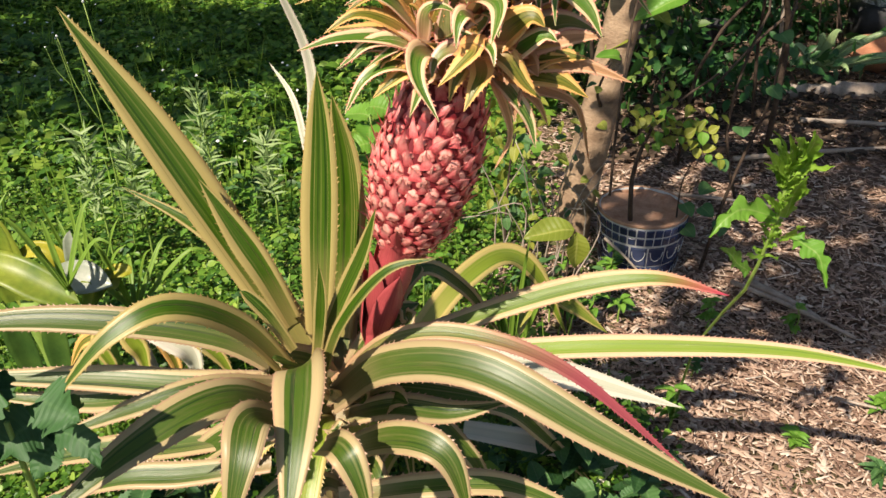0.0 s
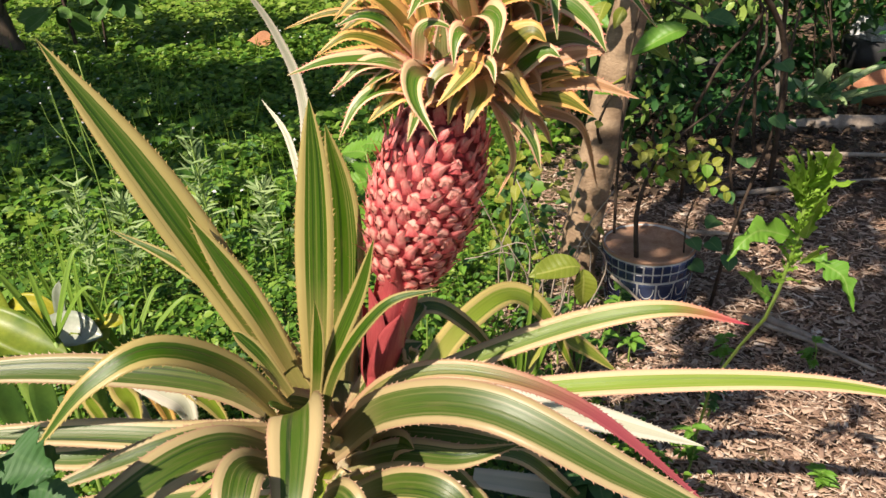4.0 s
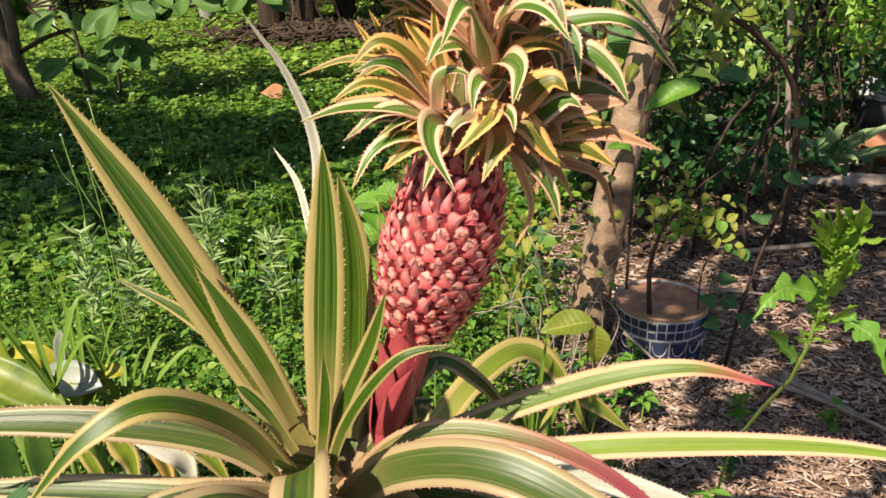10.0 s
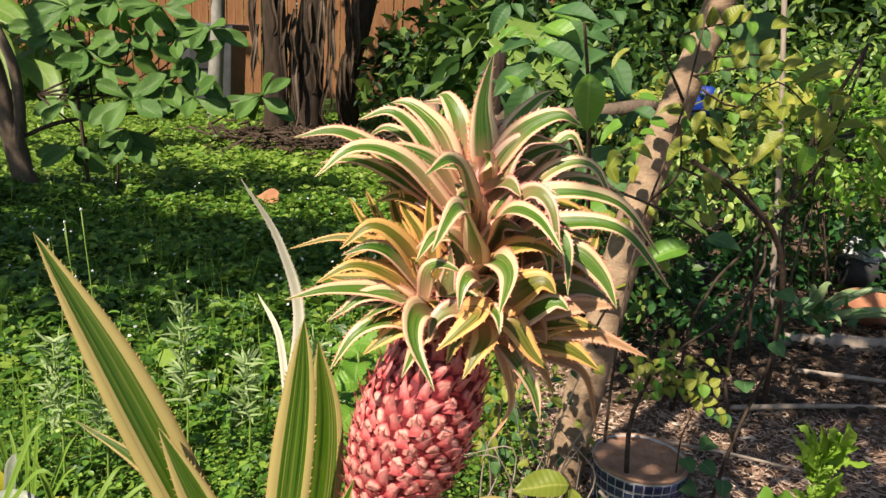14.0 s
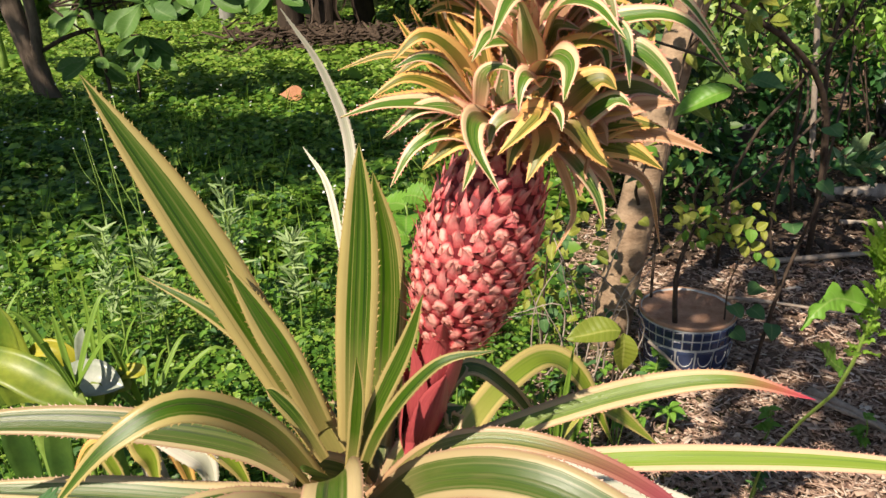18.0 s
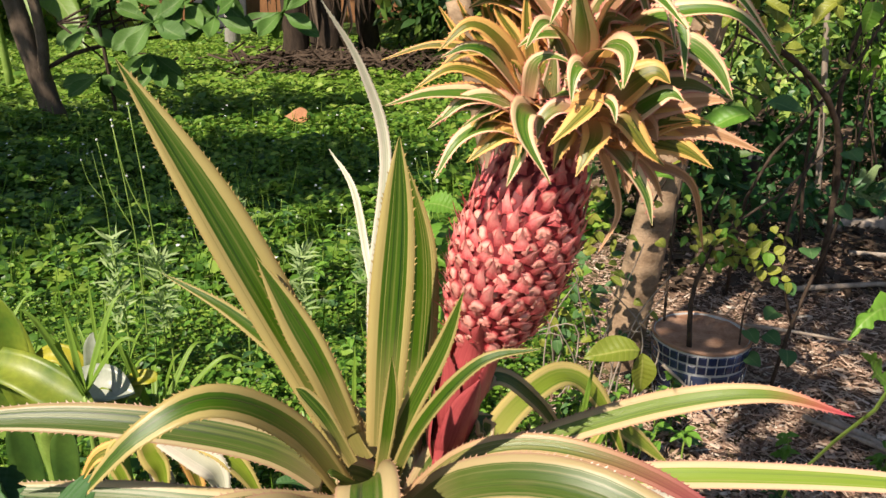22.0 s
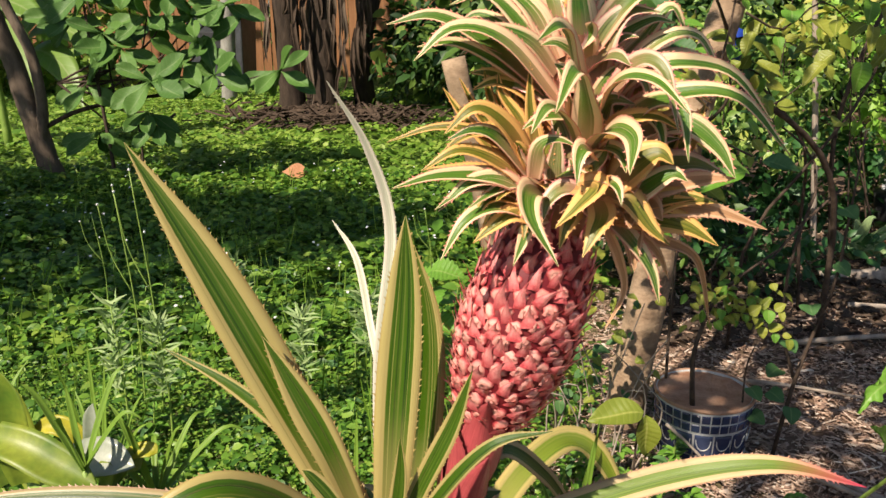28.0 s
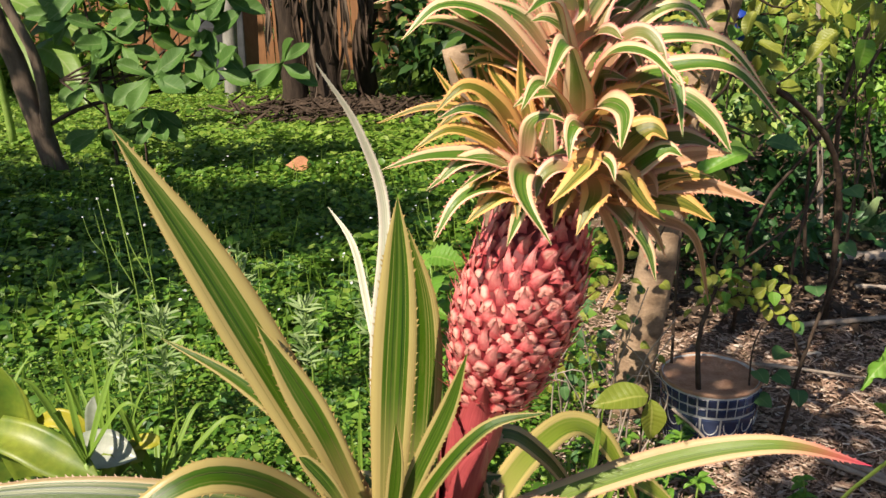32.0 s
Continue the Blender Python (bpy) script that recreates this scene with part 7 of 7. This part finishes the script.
# brown litter round the banana stems
m = 1100
x, y = rng.normal(-1.6, 0.55, m), rng.normal(8.6, 0.35, m)
a = rng.random(m) * 6.28
me = box_cloud("leaf_litter", np.stack([x, y, rise(x, y) + 0.02 + 0.14 * rng.random(m)], 1), np.stack([np.cos(a), np.sin(a), rng.normal(0, 0.3, m)], 1), np.stack([rng.normal(0, 0.5, m), rng.normal(0, 0.5, m), np.ones(m)], 1), np.stack([0.16 * np.exp(rng.normal(0, 0.4, m)), 0.04 * np.ones(m), 0.006 * np.ones(m)], 1))
tagged(part("leaf_litter", me, litter_mat), "heap of brown dead leaves and bark under the banana stems", "litter", kind="stuff")
m = 2600
x, y = 0.6 + 2.2 * rng.random(m), 2.9 + 1.7 * rng.random(m)
a = rng.random(m) * 6.28
me = leaf_cloud("dead_leaves", np.stack([x, y, rise(x, y) + 0.02 + 0.025 * rng.random(m)], 1), np.stack([np.cos(a), np.sin(a), rng.normal(0, 0.2, m)], 1), np.stack([rng.normal(0, 0.3, m), rng.normal(0, 0.3, m), np.ones(m)], 1), 0.055 * np.exp(rng.normal(0, 0.35, m)), 0.030)
tagged(part("dead_leaves", me, litter_mat), "dark brown dead leaves lying under the bushes", "litter", kind="stuff")
# fallen orange leaf on the lawn
flz = float(rise(-1.46, 5.8)) + 0.085
fl = thing("fallen_leaf", (-1.46, 5.8, flz), "fallen dry orange leaf on the lawn", "leaf")
set_leaf(spoon, dry_orange, fl, (-1.55, 5.75, flz + 0.02), (1, 0.1, 0.04), 0.19, 0.15, (0, -0.7, 1), name="blade")

# ---- bromeliads and grass beside the pineapple ----


brom_yellow = plain("yellow_strap", (0.40, 0.40, 0.03), (0.56, 0.50, 0.05), 14.0, 0.45, 0.2, 0.003, 0.5, 0.35)
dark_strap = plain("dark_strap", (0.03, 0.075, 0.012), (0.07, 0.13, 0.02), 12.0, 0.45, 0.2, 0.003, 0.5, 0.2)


def strap(whose, pts, width, mat):
    """A broad strap leaf with a blunt end, rooted at its plant's foot."""
    count[0] += 1
    striped_one = mat in (yellow_blade, pale_blade, crown_yellow, crown_tan)
    me = blade_mesh("leaf", pts, width, Vector(pts[1]) + Vector((0, -0.7, 0.8)), striped_one, 0.4, 0.5, 18, 0.0016, 0.1, count[0], 1.3 if striped_one else 3.2)
    hang(part("leaf", me, mat), whose)


brom = thing("bromeliad", (-0.90, 1.35, 0), "yellow-green bromeliad with broad overlapping strap leaves", "bromeliad", "bromeliads by the pineapple")
stems("stem", green_stem, brom, [([(-0.90, 1.35, -0.02), (-0.90, 1.33, 0.2), (-0.90, 1.30, 0.40)], 0.03, 0.03)])
pale_brom = thing("bromeliad", (-0.78, 1.32, 0), "bromeliad with one sun-bleached white leaf", "bromeliad", "bromeliads by the pineapple")
stems("stem", green_stem, pale_brom, [([(-0.78, 1.32, -0.02), (-0.78, 1.32, 0.2), (-0.78, 1.31, 0.38)], 0.025, 0.025)])
sucker = thing("pineapple_sucker", (-0.62, 1.2, 0), "withering yellow pineapple offshoot with drooping stripy leaves", "pineapple plant")
stems("stem", dead_wood, sucker, [([(-0.62, 1.2, -0.02), (-0.62, 1.2, 0.2), (-0.64, 1.2, 0.36)], 0.03, 0.02)])
strap(brom, [(-1.067, 1.270, 0.536), (-0.893, 1.220, 0.539), (-0.799, 1.200, 0.505), (-0.733, 1.190, 0.476)], 0.069, brom_mat)
strap(brom, [(-0.847, 1.400, 0.376), (-0.870, 1.400, 0.443), (-0.918, 1.400, 0.473), (-0.976, 1.400, 0.454)], 0.040, brom_yellow)
strap(brom, [(-0.841, 1.360, 0.402), (-0.865, 1.360, 0.427), (-0.898, 1.360, 0.440), (-0.939, 1.360, 0.435)], 0.020, brom_yellow)
strap(brom, [(-0.894, 1.250, 0.440), (-0.901, 1.250, 0.513), (-0.903, 1.250, 0.584), (-0.916, 1.250, 0.668)], 0.076, brom_mat)
strap(brom, [(-0.949, 1.280, 0.419), (-0.978, 1.280, 0.494), (-1.012, 1.280, 0.541), (-1.080, 1.280, 0.586)], 0.076, brom_mat)
strap(brom, [(-0.913, 1.350, 0.325), (-0.963, 1.380, 0.389), (-1.005, 1.400, 0.513), (-1.044, 1.400, 0.592)], 0.068, brom_mat)
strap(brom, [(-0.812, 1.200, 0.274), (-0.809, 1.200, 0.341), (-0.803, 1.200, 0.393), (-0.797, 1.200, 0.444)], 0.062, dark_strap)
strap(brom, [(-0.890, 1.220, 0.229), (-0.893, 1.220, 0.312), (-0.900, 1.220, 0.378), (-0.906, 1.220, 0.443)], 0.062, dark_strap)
strap(brom, [(-0.763, 1.250, 0.409), (-0.744, 1.250, 0.448), (-0.744, 1.250, 0.473), (-0.767, 1.250, 0.454)], 0.032, brom_mat)
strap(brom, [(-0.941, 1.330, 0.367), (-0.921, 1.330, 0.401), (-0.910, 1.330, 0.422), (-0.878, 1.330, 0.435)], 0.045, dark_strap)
strap(pale_brom, [(-0.850, 1.300, 0.415), (-0.812, 1.280, 0.462), (-0.755, 1.260, 0.487), (-0.690, 1.250, 0.478)], 0.078, brom_white)
# a small white glint, modelled as a pale upright strap
strap(pale_brom, [(-0.844, 1.380, 0.403), (-0.836, 1.380, 0.458), (-0.830, 1.380, 0.497), (-0.823, 1.380, 0.534)], 0.032, brom_white)
strap(pale_brom, [(-0.768, 1.280, 0.402), (-0.729, 1.280, 0.454), (-0.709, 1.280, 0.467), (-0.695, 1.280, 0.454)], 0.043, brom_mat)
strap(pale_brom, [(-0.752, 1.290, 0.447), (-0.705, 1.290, 0.483), (-0.676, 1.290, 0.488), (-0.664, 1.290, 0.483)], 0.030, brom_yellow)
strap(sucker, [(-0.647, 1.160, 0.460), (-0.686, 1.160, 0.423), (-0.733, 1.160, 0.398), (-0.774, 1.160, 0.334)], 0.030, crown_yellow)
strap(sucker, [(-0.634, 1.150, 0.455), (-0.625, 1.150, 0.418), (-0.611, 1.150, 0.381), (-0.610, 1.150, 0.304)], 0.040, yellow_blade)
strap(sucker, [(-0.597, 1.140, 0.462), (-0.542, 1.140, 0.426), (-0.506, 1.140, 0.389), (-0.499, 1.140, 0.300)], 0.051, pale_blade)
strap(sucker, [(-0.607, 1.140, 0.462), (-0.563, 1.140, 0.426), (-0.542, 1.140, 0.364), (-0.543, 1.140, 0.287)], 0.028, crown_yellow)
strap(sucker, [(-0.654, 1.150, 0.455), (-0.693, 1.150, 0.418), (-0.679, 1.150, 0.355), (-0.659, 1.150, 0.290)], 0.026, yellow_blade)
strap(sucker, [(-0.595, 1.160, 0.460), (-0.508, 1.160, 0.423), (-0.463, 1.160, 0.374), (-0.431, 1.160, 0.297)], 0.036, yellow_blade)

for k, (x, y, z, n_blades, spread, ln) in enumerate(((-0.755, 1.2, 0.50, 5, 0.7, 0.24), (-0.69, 1.32, 0.36, 7, 1.0, 0.26), (-1.0, 1.7, 0.10, 10, 0.8, 0.4), (-0.35, 1.55, 0.05, 10, 0.8, 0.35), (0.14, 1.5, 0.05, 9, 0.35, 0.38), (-1.2, 1.5, 0.2, 8, 0.7, 0.4))):
    gtuft = thing("grass_tuft", (x, y, 0), "tuft of bright green upright grass blades", "grass", "grass tufts")
    stems("stem", green_stem, gtuft, [([(x, y, -0.02), (x, y, z * 0.6), (x, y, z)], 0.006, 0.005)])
    for q in range(n_blades):
        a = q * 2.4 + k
        t = rr.uniform(0.2, 1.0) * spread
        l2 = ln * rr.uniform(0.7, 1.1)
        d = Vector((math.cos(a) * t, math.sin(a) * t, 1)).normalized()
        p = Vector((x, y, z))
        me = blade_mesh("blade", [p, p + d * l2 * 0.4, p + d * l2 * 0.75 + Vector((0, 0, -0.02 * t)), p + d * l2 + Vector((0, 0, -0.10 * t))], 0.012, p + Vector((0, -0.5, 1)), False, 0.4, 0.3, 12, 0.0008, 0, q)
        hang(part("blade", me, grass_mat), gtuft)

# silvery feathery weeds
for k, (x, y, h) in enumerate(((-0.755, 2.1, 0.60), (-1.05, 1.95, 0.52), (-0.95, 2.0, 0.46), (-0.60, 2.2, 0.40), (-0.42, 2.3, 0.44))):
    s = thing("silver_weed", (x, y, 0), "feathery grey-green weed standing in the ground cover", "weed", "silvery weeds")
    stems("stem", green_stem, s, [([(x, y, -0.02), (x + 0.01, y, h * 0.5), (x, y, h)], 0.004, 0.002)])
    m = 90
    zz = h * (0.5 + 0.5 * rng.random(m))
    aa = rng.random(m) * 6.28
    me = leaf_cloud("foliage", np.stack([x + rng.normal(0, .008, m), y + rng.normal(0, .008, m), zz], 1), np.stack([np.cos(aa), np.sin(aa), rng.uniform(.2, 1.2, m)], 1), np.stack([np.cos(aa), np.sin(aa) - .3, np.full(m, .9)], 1), 0.06, 0.009)
    hang(part("foliage", me, grey_leaf_mat), s)

# thin flowering stalks with tiny white heads
for k, (x, y, h) in enumerate(((-1.0, 2.07, 0.86), (-1.09, 2.15, 0.80), (-1.6, 3.0, 0.5), (-0.3, 3.3, 0.45))):
    s = thing("flower_stalk", (x, y, 0), "thin weed stalk with tiny white flower heads", "weed", "white-flowered stalks")
    stems("stem", green_stem, s, [([(x, y, -0.02), (x + 0.015, y, h * 0.5), (x - 0.01, y, h)], 0.0028, 0.0016), ([(x + 0.01, y, h * 0.6), (x - 0.04, y, h * 0.75), (x - 0.06, y, h * 0.93)], 0.002, 0.001)])
    for dx, z in ((-0.01, h), (-0.06, h * 0.93), (0.012, h * 0.8)):
        bm = bmesh.new()
        bmesh.ops.create_icosphere(bm, subdivisions=1, radius=0.0042)
        o = part("flower", bm, tin_white, None, "white flower head")
        hang(o, s)
        o.matrix_basis = Matrix.Translation((x + dx, y, z))

# tiny white flowers scattered in the shaded weeds
m = 130
x, y = -3.4 + 3.2 * rng.random(m), 2.6 + 3.4 * rng.random(m)
a = rng.random(m) * 6.28
me = leaf_cloud("white_flowers", np.stack([x, y, rise(x, y) + 0.13 + 0.06 * rng.random(m)], 1), np.stack([np.cos(a), np.sin(a), 0.4 * np.ones(m)], 1), np.stack([rng.normal(0, 0.3, m), -0.6 * np.ones(m), np.ones(m)], 1), 0.016, 0.015)
tagged(part("white_flowers", me, tin_white), "tiny white flowers scattered over the weeds", "flowers", kind="stuff")

# broad-leaved weeds in the ground cover and round the pot
for k in range(110):
    y = rr.uniform(1.5, 3.4)
    x = rr.uniform(-0.55 * y - 0.2, 0.12)
    if k > 89:
        x, y = rr.uniform(0.15, 0.52), rr.uniform(1.75, 2.05)
    h = rr.uniform(0.12, 0.25) if k < 90 else rr.uniform(0.05, 0.12)
    w = thing("broadleaf_weed", (x, y, float(rise(x, y))), "leafy green weed with oval leaves in the ground cover", "weed", "broadleaf weeds")
    stems("stem", green_stem, w, [([(x, y, -0.02), (x, y, h * 0.5), (x + 0.01, y, h)], 0.003, 0.002)])
    for q in range(9):
        a = q * 2.4
        ln = rr.uniform(0.026, 0.052)
        set_leaf(oval, (heart_mat, bright_broad, bright_broad)[(k + q) % 3], w, (x, y, h * rr.uniform(0.5, 1)), (math.cos(a), math.sin(a), rr.uniform(-0.2, 0.6)), ln, ln * 0.55)

# a lobed green leaf just behind the fruit
lob = thing("lobed_weed", (-0.12, 1.42, 0), "bright green lobed weed growing behind the fruit", "weed")
stems("stem", green_stem, lob, [([(-0.12, 1.42, -0.02), (-0.14, 1.42, 0.4), (-0.16, 1.42, 0.78)], 0.006, 0.003)])
for k in range(12):
    a = k * 2.4
    set_leaf(jagged, bright_broad, lob, (-0.16, 1.42, 0.80 - 0.02 * k), (math.cos(a), math.sin(a) - 0.3, 0.1), 0.065, 0.055, (0, -0.5, 1))

# dark lobed creeper close in front
creep = thing("dark_creeper", (-0.42, 0.52, 0), "dark green lobed creeper leaves beside the pineapple", "creeper")
stems("stem", green_stem, creep, [([(-0.42, 0.55, -0.02), (-0.44, 0.52, 0.45), (-0.43, 0.50, 0.80)], 0.005, 0.003)])
creeper_mat = vein_material("creeper_leaf", (0.035, 0.10, 0.028), (0.06, 0.15, 0.04), (0.085, 0.18, 0.055), 0.2, 0.6)
lobed_blade([(-0.432, 0.520, 0.851), (-0.430, 0.508, 0.842), (-0.429, 0.496, 0.834), (-0.428, 0.484, 0.824)], 0.040, creep, creeper_mat, 9, 0.14)
lobed_blade([(-0.362, 0.520, 0.800), (-0.373, 0.508, 0.814), (-0.382, 0.496, 0.823), (-0.393, 0.484, 0.837)], 0.036, creep, creeper_mat, 9, 0.14)
lobed_blade([(-0.409, 0.520, 0.785), (-0.423, 0.508, 0.782), (-0.435, 0.496, 0.776), (-0.456, 0.484, 0.761)], 0.061, creep, creeper_mat, 9, 0.14)
lobed_blade([(-0.474, 0.520, 0.854), (-0.452, 0.508, 0.863), (-0.433, 0.496, 0.875), (-0.415, 0.484, 0.887)], 0.034, creep, creeper_mat, 9, 0.14)
lobed_blade([(-0.445, 0.520, 0.792), (-0.457, 0.508, 0.801), (-0.469, 0.496, 0.804), (-0.481, 0.484, 0.801)], 0.041, creep, creeper_mat, 9, 0.14)
lobed_blade([(-0.389, 0.520, 0.765), (-0.401, 0.508, 0.756), (-0.406, 0.496, 0.747), (-0.413, 0.484, 0.733)], 0.041, creep, creeper_mat, 9, 0.14)
lobed_blade([(-0.404, 0.520, 0.770), (-0.372, 0.508, 0.776), (-0.348, 0.496, 0.769), (-0.336, 0.484, 0.751)], 0.031, creep, creeper_mat, 9, 0.14)
lobed_blade([(-0.472, 0.520, 0.832), (-0.471, 0.508, 0.823), (-0.461, 0.496, 0.816), (-0.443, 0.484, 0.820)], 0.031, creep, creeper_mat, 9, 0.14)
for x, z, dx, dz, ln in ((-0.43, 0.855, -0.4, -0.6, 0.06), (-0.385, 0.835, 0.8, -0.3, 0.05), (-0.46, 0.80, -0.6, -0.5, 0.06), (-0.42, 0.69, 0.4, -0.9, 0.06), (-0.44, 0.64, 0.2, -0.9, 0.065)):
    p = Vector((x, 0.50, z))
    w = Vector((dx, -0.35, dz)).normalized() * ln
    lobed_blade([p, p + w * 0.33, p + w * 0.7, p + w], ln * 1.1, creep, creeper_mat, 9, 0.14)
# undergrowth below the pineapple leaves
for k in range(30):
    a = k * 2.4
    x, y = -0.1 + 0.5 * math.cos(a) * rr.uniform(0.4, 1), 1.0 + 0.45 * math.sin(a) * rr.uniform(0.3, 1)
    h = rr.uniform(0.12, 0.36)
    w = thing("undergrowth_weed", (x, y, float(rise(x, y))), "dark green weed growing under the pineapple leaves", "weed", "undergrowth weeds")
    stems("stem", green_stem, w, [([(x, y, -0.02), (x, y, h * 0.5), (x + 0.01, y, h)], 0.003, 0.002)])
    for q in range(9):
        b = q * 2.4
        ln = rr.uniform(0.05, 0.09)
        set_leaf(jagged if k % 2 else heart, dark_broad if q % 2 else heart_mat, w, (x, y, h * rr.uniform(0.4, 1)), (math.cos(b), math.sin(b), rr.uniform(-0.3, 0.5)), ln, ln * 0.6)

# ---- trees that close the garden ----
for k, (x, y, w) in enumerate(((-7.5, 15.5, 2.6), (-3.5, 16.5, 2.8), (0.5, 15.5, 2.8), (4.5, 13.0, 2.8), (8.0, 9.5, 2.8), (-9.5, 9.5, 2.4), (1.5, 11.2, 1.9), (5.6, 9.2, 2.2), (3.2, 10.0, 2.0))):
    b = thing("background_tree", (x, y, float(rise(x, y))), "leafy tree closing the view behind the garden", "tree", "background trees")
    v, f = tube([(x, y, -0.1), (x + 0.1, y, 1.8), (x, y, 4)], 0.16, 0.1, 10, 10, 0.08, k)
    hang(part("trunk", mesh_of("trunk", v, f), dark_bark), b)
    ball_leaves("crown", bush_mat, b, (x, y, 2.6), (w, 1.6, 2.5), 4200, 0.24, 0.5, 60 + k, 0.4)
